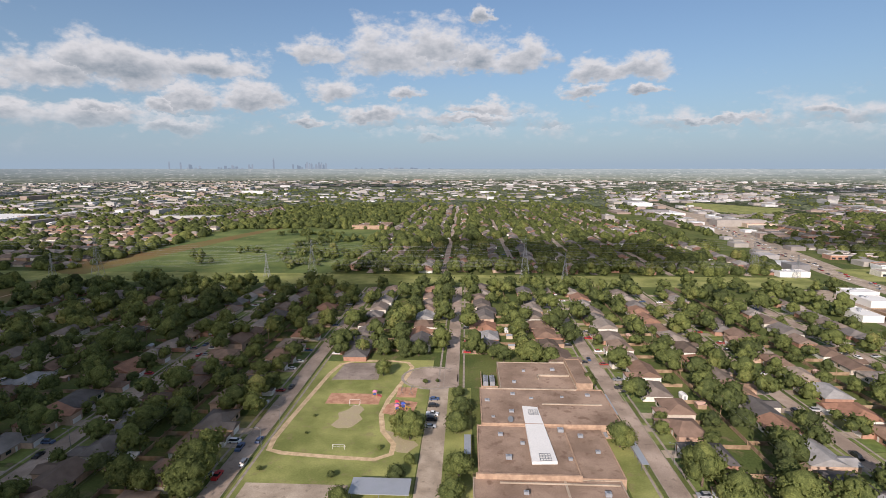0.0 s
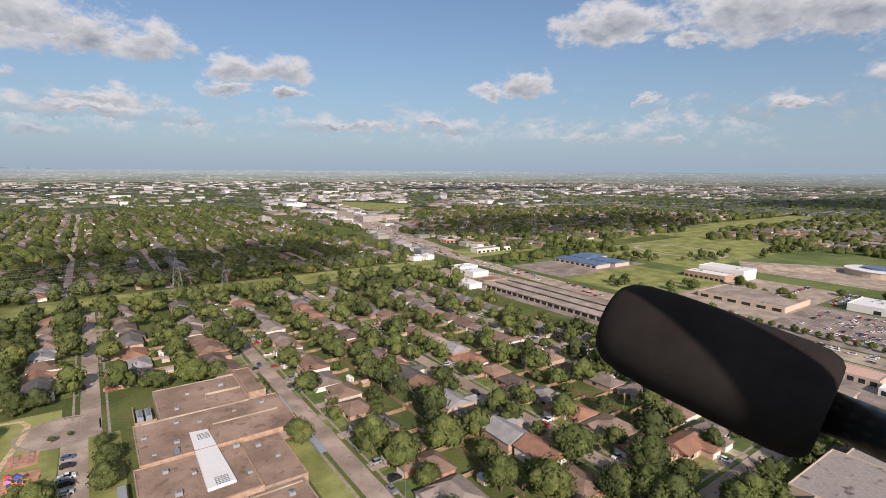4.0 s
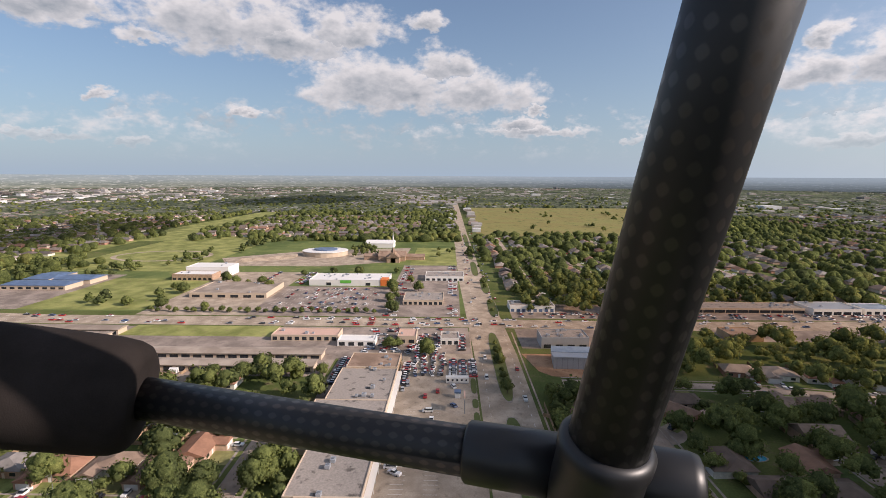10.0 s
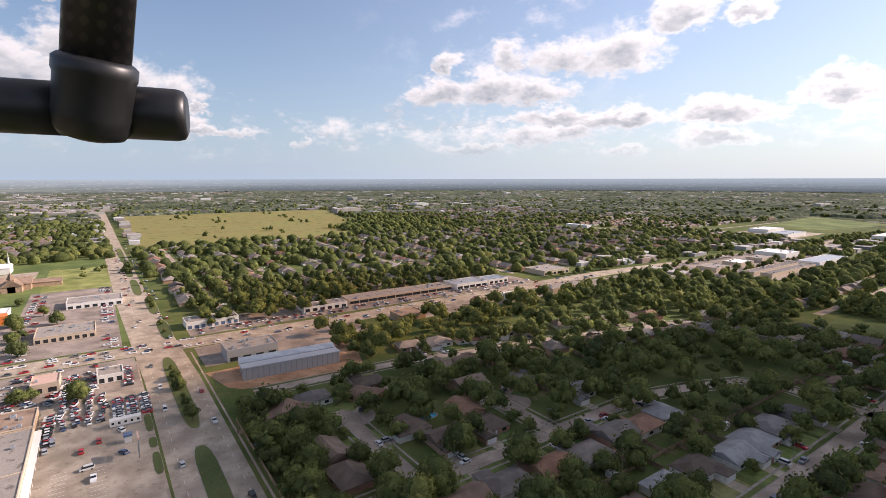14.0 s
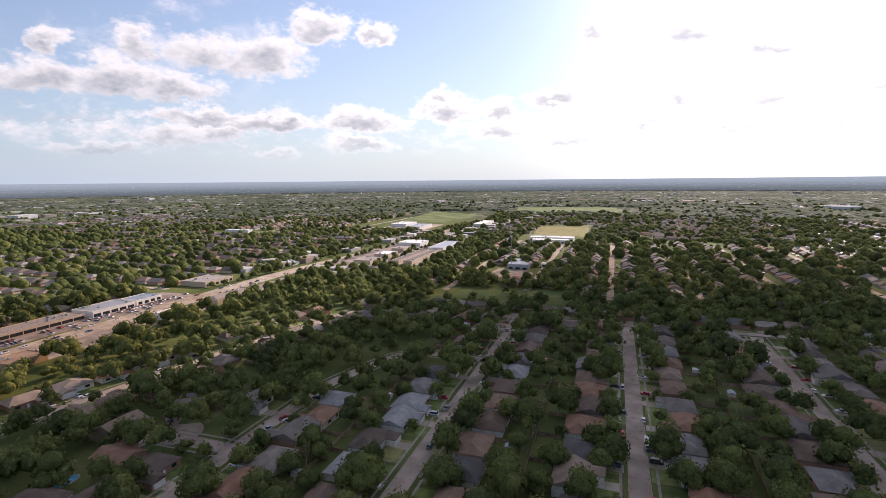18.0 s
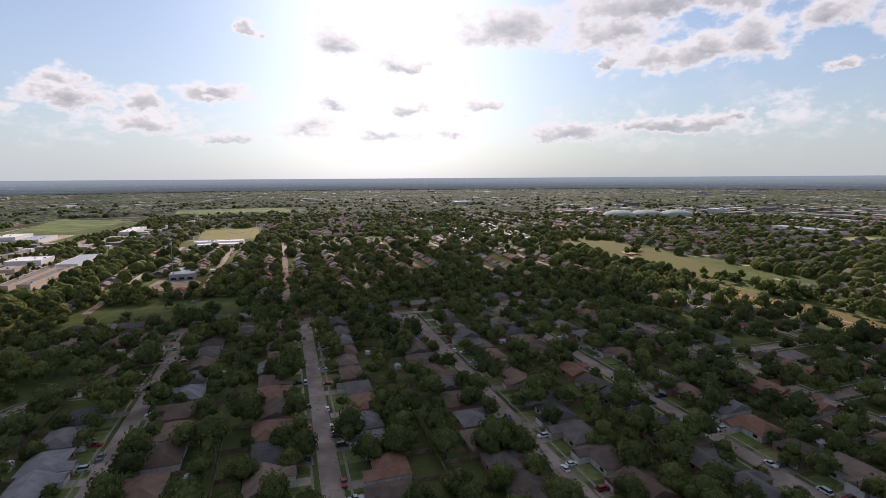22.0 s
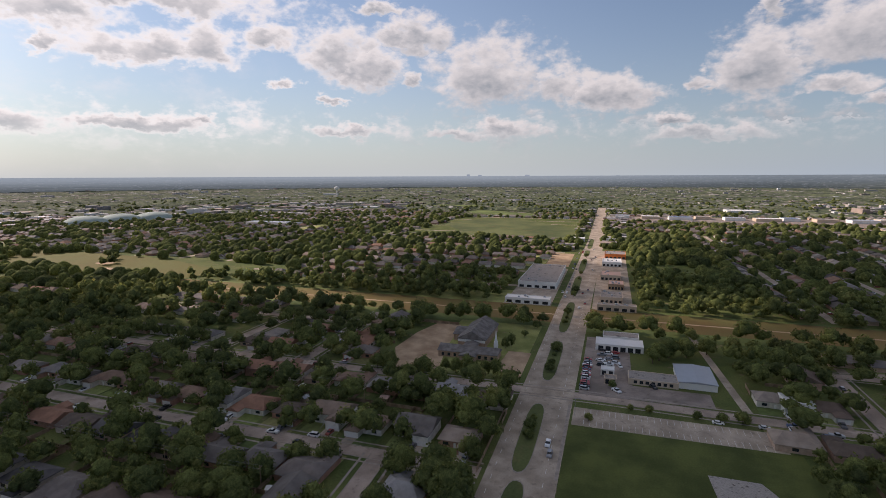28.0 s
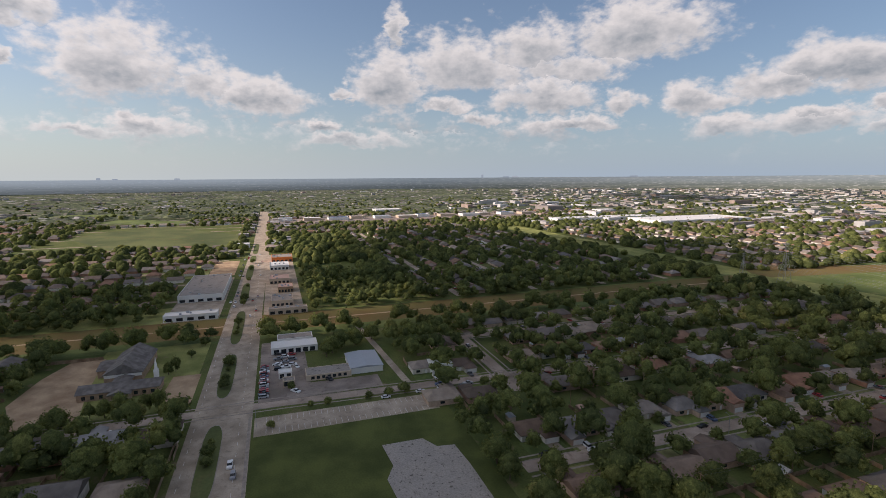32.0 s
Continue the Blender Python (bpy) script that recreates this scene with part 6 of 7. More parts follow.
part("green_panel", Geo().box(491.8, 98, 2.6, 492.05, 109, 5.6), surf("green_panel", (0.12, 0.45, 0.06), (0.1, 0.4, 0.05), 0.5, 0.6, 3.0, 0.0, 0.1), store, "bright green sign panel")
part("orange_corner", Geo().box(491.6, 61.6, 0, 504, 69, 6.5), ORANGE, store, "orange painted corner")
SALMON = surf("salmon_roof", (0.62, 0.42, 0.34), (0.55, 0.36, 0.29), 0.1, 0.85, 2.0, 0.1, 0.2)
shop("commercial_building", "wide low building with a flat tan roof", "building", 438, 163, 486, 232, 4.2, BEIGE, TAN_ROOF, "w", 6, 5)
shop("gymnasium", "tall white metal gymnasium", "building", 533, 238, 560, 284, 10.0, WHITE, WHITE_ROOF, "w", 4, 2)
shop("brick_annex", "low red brick annex with a white roof", "building", 512, 246, 532, 288, 6.0, SCHOOL_WALL, WHITE_ROOF, "w", 8, 2)
shop("roadside_shop", "beige strip shop with a flat roof", "shop", 418, 6, 448, 40, 4.2, BEIGE, GREY_ROOF, "w", 8, 6)
shop("roadside_shop", "flat-roofed restaurant with a dark band", "shop", 518, -14, 546, 26, 4.6, WHITE, GREY_ROOF, "w", 7, 5)
shop("roadside_shop", "low shop with a salmon roof", "shop", 322, 74, 338, 118, 3.6, BEIGE, SALMON, "w", 9, 3)
shop("roadside_shop", "narrow workshop with a white roof", "shop", 312, 48, 324, 72, 3.4, WHITE, WHITE_ROOF, "w", 4, 1)
shop("roadside_shop", "small tan shop beside trees", "shop", 318, 22, 334, 34, 4.8, BEIGE, SALMON, "w", 2, 1)
shop("roadside_shop", "dark-roofed petrol station shop", "shop", 316, -6, 330, 6, 4.2, WHITE, GREY_ROOF, "w", 3, 2)
shop("roadside_shop", "blue and white roadside shop", "shop", 398, -84, 416, -48, 5.0, WHITE, GREY_ROOF, "w", 8, 3, mat=BLUE)
shop("office_building", "pale grey two-storey flat-roofed office", "office", 311, -88, 329, -58, 7.0, GREY_METAL, GREY_ROOF, "w", 4, 8)
# wide dark shopfront glass also stands in for the shade under a canopy
shop("strip_mall", "long strip of shops with a grey roof", "shop", 400, -284, 420, -176, 3.9, BEIGE, GREY_ROOF, "w", 12, 8, frac=0.94)
shop("strip_mall", "white workshop with a grey metal roof", "shop", 396, -326, 420, -288, 4.8, WHITE, GREY_METAL, "w", 5, 3, frac=0.8)
shop("strip_mall", "workshop with a blue roof", "shop", 398, -356, 418, -330, 4.4, WHITE, BLUE_GREY, "w", 4, 1)
shop("roadside_shop", "low shop with a brown flat roof", "shop", 328, -208, 346, -186, 4.4, DIRT, SCHOOL_ROOF, "e", 5, 2)
shop("roadside_shop", "short row of shops with a grey roof", "shop", 396, -172, 412, -134, 4.0, WHITE, GREY_ROOF, "w", 6, 3)
shop("roadside_shop", "white roadside shop on the avenue", "shop", 330, -318, 346, -300, 4.6, WHITE, WHITE_ROOF, "e", 5, 2)
shop("roadside_shop", "grey roadside shop on the avenue", "shop", 328, -400, 346, -350, 5.0, BEIGE, GREY_ROOF, "e", 7, 4)
shop("roadside_shop", "low flat shop on the avenue", "shop", 398, -450, 430, -410, 5.0, BEIGE, GREY_ROOF, "w", 6, 3)
for i in range(2):
    shop("strip_mall", "long dark-roofed shed beside the avenue", "shop", 246 + i * 17, -716 + i * 4, 258 + i * 17, -602 + i * 4, 4.5, BEIGE, DARKROOF, "w", 0, 3)
shop("strip_mall", "long metal hall with a pale blue roof", "shop", 244, -812, 268, -722, 6.0, WHITE, GREY_METAL, "w", 0, 0)
shop("strip_mall", "white retail hall with a flat roof", "shop", 300, -812, 340, -770, 6.0, WHITE, WHITE_ROOF, "w", 0, 3)
shop("strip_mall", "wide white hall beside the avenue", "shop", 404, -1116, 440, -1036, 7.0, WHITE, GREY_METAL, "w", 0, 4)
shop("strip_mall", "white warehouse beside the avenue", "shop", 462, -1166, 500, -1096, 7.0, WHITE, WHITE_ROOF, "w", 0, 4)
shop("strip_mall", "flat white store beside the avenue", "shop", 286, -1246, 310, -1134, 7.0, WHITE, WHITE_ROOF, "w", 0, 4)
for i, y in enumerate((-560, -620, -680, -740)):
    shop("roadside_shop", "low tan shop beside the avenue", "shop", 296 + i * 2, y, 322, y + 34, 5.0, BEIGE, (SALMON, GREY_ROOF, WHITE_ROOF, GREY_ROOF)[i], "e", 0, 2)
shop("primary_school", "white-roofed school before a yellow field", "school", 66, -930, 142, -905, 6.0, WHITE, WHITE_ROOF, "n", 10, 6)
shop("primary_school", "white-roofed wing of a school", "school", 72, -890, 132, -868, 5.5, WHITE, WHITE_ROOF, "n", 10, 4)
shop("barn", "grey metal barn among trees", "barn", 96, -650, 121, -602, 6.0, GREY_METAL, GREY_METAL, "n", 3, 0)
shop("barn", "small pale shed among trees", "barn", 70, -640, 84, -628, 4.0, WHITE, WHITE_ROOF, "n", 2, 0)

wh = thing("warehouse", "long blue-grey metal warehouse with a ribbed wall", "warehouse")
part("wall", Geo().prism([(277, -59), (294, -61), (291, -115), (274, -113)], 0, 7.0), GREY_METAL, wh)
part("roof", Geo().prism([(284.5, -58.6), (294.5, -60.6), (291.5, -115.6), (281.5, -113.6)], 7.01, 7.6), BLUE_GREY, wh)
part("lower_roof", Geo().prism([(276.5, -58.6), (284.3, -58.6), (281.3, -113.6), (273.5, -113.6)], 6.7, 7.25), GREY_METAL, wh, "blue-grey lower roof")
for i in range(18):
    part("wall_rib", Geo().prism([(276.82 - i * 0.168, -60.6 - i * 3), (276.98 - i * 0.168, -60.6 - i * 3), (276.98 - i * 0.168, -60.9 - i * 3), (276.82 - i * 0.168, -60.9 - i * 3)], 0, 6.65), STEEL, wh)

for lab, b, wl, rf in (
    ("white-roofed garage on the avenue", (318, 402, 338, 424, 5.0), WHITE, WHITE_ROOF), ("white roadside workshop with a flat roof", (322, 430, 346, 446, 5.5), WHITE, WHITE_ROOF),
    ("long low workshop with a white roof", (282, 362, 297, 388, 4.5), WHITE, WHITE_ROOF), ("low brown flat-roofed shop beside the sheds", (304, 368, 332, 384, 4.0), DIRT, SCHOOL_ROOF), ("pale building on the corridor", (316, 516, 346, 532, 5.0), WHITE, WHITE_ROOF)):
    shop("roadside_shop", lab, "shop", *b, wl, rf, "e", 6, 3)
for i, (x, y) in enumerate(((400, 522), (420, 560), (440, 600), (455, 650), (480, 690), (520, 672), (395, 622), (430, 680), (395, 740), (440, 800), (480, 860))):
    x += 14 + int((y - 500) * 0.24)
    shop("apartment_building", "low apartment block with a grey roof", "apartments", x, y, x + 60 - (i % 3) * 14, y + 15, 5.2, BRICK, GREY_ROOF, "s", 8, 1)

bs = thing("blue_roof_school", "low school with bright blue metal roofs", "school")
for x0, y0, x1, y1 in ((462, 362, 486, 424), (490, 358, 516, 396), (490, 400, 530, 426)):
    part("wall", Geo().box(x0, y0, 0, x1, y1, 4.5), BEIGE, bs)
    part("roof", Geo().roof(x0, y0, x1, y1, 4.5, 2.2, 4, 0.6), BLUE, bs)
windows(bs, "w", 462, 362, 486, 424, 8, 1.0, 3.0)

def gable_hall(root, x0, y0, x1, y1, h, rise, wall, roof, along="y", over=0.6):
    part("wall", Geo().box(x0, y0, 0, x1, y1, h), wall, root)
    if along == "y":
        xm = (x0 + x1) / 2
        part("roof", Geo().roof(x0, y0, x1, y1, h, rise, 0, over, 0.2), roof, root)
        for y in (y0, y1):
            part("gable", Geo().add([(x0, y - 0.05, h), (x1, y - 0.05, h), (xm, y - 0.05, h + rise * 0.93), (x0, y + 0.05, h), (x1, y + 0.05, h), (xm, y + 0.05, h + rise * 0.93)], [(0, 1, 2), (5, 4, 3), (0, 2, 5, 3), (1, 4, 5, 2)]), WHITE, root)
    else:
        g = Geo().roof(-(y1 - y0) / 2, -(x1 - x0) / 2, (y1 - y0) / 2, (x1 - x0) / 2, h, rise, 0, over, 0.2)
        part("roof", g.turned(pose((x0 + x1) / 2, (y0 + y1) / 2, 0, 0, 0, 90)), roof, root)
        ym = (y0 + y1) / 2
        for x in (x0, x1):
            part("gable", Geo().add([(x - 0.05, y0, h), (x - 0.05, y1, h), (x - 0.05, ym, h + rise * 0.93), (x + 0.05, y0, h), (x + 0.05, y1, h), (x + 0.05, ym, h + rise * 0.93)], [(0, 1, 2), (5, 4, 3), (0, 2, 5, 3), (1, 4, 5, 2)]), WHITE, root)


ch = thing("church", "brick church with dark gabled roofs and a white spire", "church")
gable_hall(ch, -330, -96, -312, -86, 4.0, 2.4, SCHOOL_WALL, DARKROOF, "y")
gable_hall(ch, -339, -90, -301, -72, 5.0, 5.6, SCHOOL_WALL, DARKROOF, "x")
gable_hall(ch, -292, -96, -280, -60, 3.6, 2.8, SCHOOL_WALL, DARKROOF, "y")
part("front_wall", Geo().box(-301.1, -89.9, 3.2, -300.9, -72.1, 5.0), WHITE, ch, "white boarded wall under the gable")
gable_hall(ch, -301, -84, -290, -76, 3.2, 1.6, SCHOOL_WALL, DARKROOF, "x")
part("porch", Geo().box(-279.8, -82, 0, -277, -72, 3.0), SCHOOL_WALL, ch)
part("porch_roof", Geo().roof(-5, -2.6, 5, 1.5, 3.0, 1.9, 0, 0.3).turned(pose(-278.5, -77, 0, 0, 0, 90)), DARKROOF, ch)
part("spire_base", Geo().box(-297.2, -65.2, 3.0, -295, -63, 7.2), WHITE, ch)
part("spire", Geo().tube((-296.1, -64.1, 7.2), (-296.1, -64.1, 14.5), 0.9, 0.03, 8), WHITE, ch, "white pointed spire")
windows(ch, "e", 0, -95, -280, -61, 9, 0.8, 2.6, 0.45)

auto = thing("repair_shop", "white car repair shop with dark bays", "garage")
block(auto, -334, -6, -320, 22, 3.8, WHITE, WHITE_ROOF, 0.4)
windows(auto, "e", -334, -5, -320, 21, 6, 0.1, 2.9, 0.7, GLASS, "bay_door")
block(auto, -346, -2, -335, 20, 4.5, WHITE, GREY_ROOF, 0.4)
off = thing("low_office", "low white office with grey metal roofs", "office")
block(off, -282, 12, -270, 36, 3.0, BEIGE, GREY_ROOF, 0.25)
gable_hall(off, -298, 36.2, -272, 54, 3.4, 1.0, WHITE, GREY_METAL, "x", 0.4)
windows(off, "e", -282, 14, -270, 34, 7, 0.8, 2.4)
shop("small_office", "small white shed in a car lot", "shed", -284, -2, -278, 5, 3.2, WHITE, WHITE_ROOF, "e", 2, 0)
shop("small_office", "small dark-roofed hut in a car lot", "shed", -272, 0, -266, 6, 3.0, BEIGE, GREY_ROOF, "e", 2, 0)
two = thing("two_storey_house", "white two-storey house with a flat roof", "house")
block(two, -266, 78, -255, 90, 5.8, WHITE, WHITE_ROOF, 0.2)
windows(two, "e", -266, 79, -255, 89, 2, 3.6, 4.8, 0.3)
for lab, b, wl, rf in (("long low white store beside the boulevard", (-588, -84, -486, -47, 6.0), WHITE, GREY_ROOF), ("white-roofed sheds beside the road", (-434, -84, -422, -46, 4.5), WHITE, WHITE_ROOF),
                       ("grey roadside workshops with a flat roof", (-426, -8, -418, 22, 4.5), BEIGE, GREY_ROOF), ("pale roadside shop with a flat roof", (-470, -6, -444, 12, 5.0), BEIGE, GREY_ROOF),
                       ("brick-red roofed shop with a flat roof", (-520, 0, -500, 14, 5.0), DIRT, SALMON), ("small tan flat roadside shop", (-570, -8, -545, 12, 5.0), BEIGE, SALMON),
                       ("orange shop with a grey flat roof", (-720, -6, -690, 20, 6.0), ORANGE, GREY_ROOF), ("white shop on the boulevard", (-660, -8, -630, 14, 5.0), WHITE, WHITE_ROOF)):
    shop("roadside_shop", lab, "shop", *b, wl, rf, "e", 5, 4)

ech = thing("brick_church", "tan church with brown roofs and a pointed tower", "church")
gable_hall(ech, 640, 58, 664, 92, 6.0, 6.0, SCHOOL_WALL, SCHOOL_ROOF, "y")
gable_hall(ech, 628, 64, 652, 80, 6.0, 6.5, SCHOOL_WALL, SCHOOL_ROOF, "x")
gable_hall(ech, 650, 34, 664, 58, 4.5, 3.0, SCHOOL_WALL, SCHOOL_ROOF, "y")
gable_hall(ech, 650, 92, 664, 112, 4.5, 3.0, SCHOOL_WALL, SCHOOL_ROOF, "y")
part("tower", Geo().box(628, 69, 0, 633, 75, 13), SCHOOL_WALL, ech)
part("tower_spire", Geo().tube((630.5, 72, 13), (630.5, 72, 20), 3.4, 0.1, 4), SCHOOL_ROOF, ech)
hall = thing("white_hall", "white church hall with a thin spire", "church")
gable_hall(hall, 758, 86, 786, 128, 7.0, 4.0, WHITE, WHITE_ROOF, "y")
part("spire", Geo().tube((772, 88, 11), (772, 88, 24), 1.2, 0.05, 6), WHITE, hall)
arena = thing("round_school", "broad pale building with a blue oval roof", "school")
part("wall", Geo().prism([(690 + 26 * math.cos(a), 172 + 30 * math.sin(a)) for a in np.linspace(0, math.tau, 24, endpoint=False)], 0, 6), BEIGE, arena)
part("roof_rim", Geo().prism([(690 + 27 * math.cos(a), 172 + 31 * math.sin(a)) for a in np.linspace(0, math.tau, 24, endpoint=False)], 6.01, 6.7), WHITE_ROOF, arena)
part("blue_roof", Geo().prism([(692 + 13 * math.cos(a), 172 + 16 * math.sin(a)) for a in np.linspace(0, math.tau, 24, endpoint=False)], 6.71, 8.5), BLUE, arena)
tk = Geo()
ribbon(tk, [(672 + (58 if abs(math.sin(a)) < 2 else 0) * math.sin(a) * 0.75, 388 + 62 * math.cos(a)) for a in np.linspace(0, math.tau, 40)], 3.2, 0.06)
tagged(part("running_track", tk, PALE), "pale oval running track", "track", kind="structure")
stand = thing("bleachers", "long pale concrete stadium stand", "stand")
for k in range(6):
    part("tier", Geo().prism([(606 + k * 3.5, 268), (650 + k * 3.5, 296), (706 + k * 3.5, 210), (640 + k * 3.5, 190)], 0.3 * k, 0.3 * k + 0.3) if k == 0 else Geo().prism([(612 + k * 5, 268), (614 + k * 5, 268), (650 + k * 5, 206), (648 + k * 5, 206)], 0.3, 0.3 + 0.5 * k), PALE, stand)

# ---- parked and driving cars ----
def car_body(length, width, h, hood, cab0, cab1, z0=0.28):
    """Side outline drawn out across the width, the flanks tucked in."""
    side = [(-length / 2, z0), (length / 2, z0), (length / 2, hood * 0.82), (length / 2 - 0.25, hood), (-length / 2 + 0.15, hood * 1.04), (-length / 2, hood * 0.8)]
    g = Geo()
    k = len(side)
    for s in (-1, 1):
        g.v += [(x, s * width / 2 * (0.96 if z > hood * 0.9 else 1.0), z) for x, z in side]
    g.f += [tuple(range(k - 1, -1, -1)), tuple(range(k, 2 * k))] + [(i, (i + 1) % k, k + (i + 1) % k, k + i) for i in range(k)]
    cab = Geo()
    w = width / 2
    cab.add([(cab0, -w * 0.93, hood), (cab1, -w * 0.93, hood), (cab1, w * 0.93, hood), (cab0, w * 0.93, hood),
             (cab0 + 0.45, -w * 0.78, h), (cab1 - 0.7, -w * 0.78, h), (cab1 - 0.7, w * 0.78, h), (cab0 + 0.45, w * 0.78, h)],
            [(0, 1, 5, 4), (1, 2, 6, 5), (2, 3, 7, 6), (3, 0, 4, 7), (4, 5, 6, 7)])
    top = Geo().box(cab0 + 0.4, -w * 0.79, h - 0.01, cab1 - 0.66, w * 0.79, h + 0.05)
    return g, cab, top


KINDS = ((4.7, 1.82, 1.42, 0.92, -1.75, 1.1, "sedan", "car"), (4.8, 1.95, 1.72, 1.08, -2.25, 1.25, "sport utility car", "car"), (5.6, 2.0, 1.8, 1.1, -0.9, 1.5, "pickup truck", "pickup"), (5.0, 1.95, 1.85, 1.05, -2.35, 1.7, "family van", "van"))


def make_car(k):
    L, W, h, hood, c0, c1, kind, cat = KINDS[k]
    root = thing("car", "painted " + kind + " with dark windows", cat, "parked and driving cars")
    g, cab, top = car_body(L, W, h, hood, c0, c1)
    b = part("body", g, CARPAINT, root)
    part("glasshouse", cab, GLASS, root)
    b2 = g
    o = Geo().add(top.v, top.f)
    g2 = Geo().add(g.v, g.f).add(top.v, top.f)
    me = g2.mesh("body", CARPAINT)
    b.data = me
    for x in (-L * 0.3, L * 0.31):
        for y in (-1, 1):
            part("wheel", Geo().tube((x, y * W / 2 - y * 0.2, 0.33), (x, y * W / 2 + y * 0.02, 0.33), 0.33, 0.33, 10), TYRE, root)
    return root


spots_cars = []
for i, (x, y, a, t) in enumerate(NEAR):
    r = random.Random(900 + i)
    k = i % 10
    s = 1 if k % 2 else -1
    m = pose(x, y, 0, 0, 0, a)
    if r.random() < 0.62:
        p = m @ Vector((-13.3, -s * 7 + s * 3 + r.choice((-1.3, 1.3)), 0.05))
        spots_cars.append((p.x, p.y, a + r.choice((0, 180)), 0.05))
    if r.random() < 0.3:
        p = m @ Vector((-17.3, r.uniform(-5, 5), 0.02))
        spots_cars.append((p.x, p.y, a + 90, 0.02))
for y, a in ((226, 4), (219, 3), (211, -3), (206, 2), (200, 0)):
    spots_cars.append((-14.4, y, a, 0.05))
for x, y, a in ((-82.3, 186, 90), (-81.5, 170, 92), (-196, -24 + 3.4, 0), (-188, -19, 0), (-236, 48, 90), (-237, 66, 90), (-251, -85, 90), (-258, 6, 40), (-268, 24, 30), (-300, -3, 60), (-294, 8, 20)):
    spots_cars.append((x, y, a, 0.06))
for i in range(15):
    spots_cars.append((-256 - i * 3.1, -9.5, 88 + (i * 7) % 5, 0.05))
for i in range(10):
    spots_cars.append((-292 - i * 3.0, -2 + (i % 3) * 4, 80 + (i * 13) % 20, 0.05))
for x, y, a in ((252, 22, 10), (256, 24, 90), (246, 24, 5), (238, 12, 0), (244, 6, 0), (222, 10, 92), (213, 8, 0), (250, -2, 20), (228, -2, 30), (180, 20, 90), (176, 22, 90), (172, 20, 60), (196, 14, 90), (266, 6, 0), (205, -20, 0), (262, -20, 180), (236, -37, 0), (292, -21, 180), (275, -38, 0), (330, -20, 180), (170, -37, 0)):
    spots_cars.append((x, y, a, 0.05))
cars = [make_car(k) for k in range(4)]
for i, (x, y, a, z) in enumerate(spots_cars[-62:] + spots_cars[:158]):
    m = pose(x, y, z, 0, 0, a)
    if i < 4:
        cars[i].matrix_basis = m
    else:
        copy_thing(cars[(i * 7 + i // 5) % 4], m)
far_cars = [(x, y, radians(a)) for x, y, a, z in spots_cars[158:-62]]
for i in range(13):
    for j in range(4):
        far_cars.append((252 + i * 3.1, 51 + j * 3.8, 1.57))
        if i < 11:
            far_cars.append((266 + i * 3.2 + rng.uniform(-.8, .8), 4 + j * 5.2 + rng.uniform(-1.2, 1.2), 0.25 * rng.normal()))
for i in range(16):
    for j in range(6):
        if rng.random() < 0.75:
            far_cars.append((300 + i * 3.3 + rng.uniform(-.9, .9), 8 + j * 8.6 + rng.uniform(-2.4, 2.4), rng.choice((1.57, 1.2, 0.2, 1.9)) + rng.normal(0, 0.12)))
for i in range(9):
    for j in range(3):
        far_cars.append((264 + i * 2.9 + rng.uniform(-.3, .3), -13 + j * 5.6, 1.57 + 0.08 * rng.normal()))
for i in range(11):
    far_cars.append((252 + i * 3.0, 24.5 + rng.uniform(-.4, .4), 1.5))
    far_cars.append((306 + i * 2.9, -8 + rng.uniform(-.4, .4), 1.57))
    far_cars.append((300 + i * 3.2, 20 + rng.uniform(-1, 1), 1.57))
for y in np.arange(-740, -470, 6.0):
    for dx in (0, 8):
        if rng.random() < 0.5:
            far_cars.append((178 + dx * 2.2, y, 0.1))
for x in (402, 419, 436, 453, 470):
    for y in np.arange(66, 154, 2.8):
        for dx in (0, 4.9):
            if rng.random() < (0.33 if 70 < y < 130 else 0.1):
                far_cars.append((x + dx, y, 0.0))
for y in np.arange(-460, 1000, 10):
    xx = float(np.interp(y, [-480, -320, -150, 0, 300, 540, 700, 865, 1050], [372, 368, 362, 367, 368, 383, 412, 450, 490]))
    for dx in (-8.2, -4.0, 4.0, 8.2):
        if rng.random() < (0.7 if -60 < y < 160 else 0.28):
            far_cars.append((xx + dx, y + rng.uniform(-3, 3), 1.57))
for x in np.concatenate([np.arange(380, 1000, 16), np.arange(-800, -340, 18)]):
    for y in (-18, -22, -36, -40):
        if rng.random() < (0.35 if x > 0 else 0.2):
            far_cars.append((x + rng.uniform(-5, 5), y, 0))
for y in np.arange(-378, -55, 2.9):
    if rng.random() < 0.5:
        far_cars.append((392, y, 0.1))
    if rng.random() < 0.3:
        far_cars.append((384, y, 0.1))
for x in np.arange(384, 604, 3):
    for y in (44, 50, 0, -4):
        if rng.random() < 0.3 and not 414 < x < 452:
            far_cars.append((x, y, 1.57))
for x in np.arange(500, 560, 2.9):
    for y in (150, 155, 190):
        if rng.random() < 0.6:
            far_cars.append((x, y, 1.57))
for x, y, a in far_lots:
    if rng.random() < 0.35:
        far_cars.append((x - 14 * math.cos(a), y - 14 * math.sin(a), a))
FC = np.array(far_cars)
g, cab, top = car_body(*KINDS[0][:6])


def tri(geo):
    return np.array(geo.v), np.array([(f[0], f[i], f[i + 1]) for f in geo.f for i in range(1, len(f) - 1)])


pl = np.column_stack([FC[:, :2], np.full(len(FC), 0.05)])
ones = np.ones((len(FC), 2))
tagged(fast("car_bodies", *spread_out(tri(Geo().add(g.v, g.f).add(top.v, top.f)), pl, FC[:, 2], ones), CARPAINT_FAR), "many cars on distant lots and roads", "cars", kind="stuff")
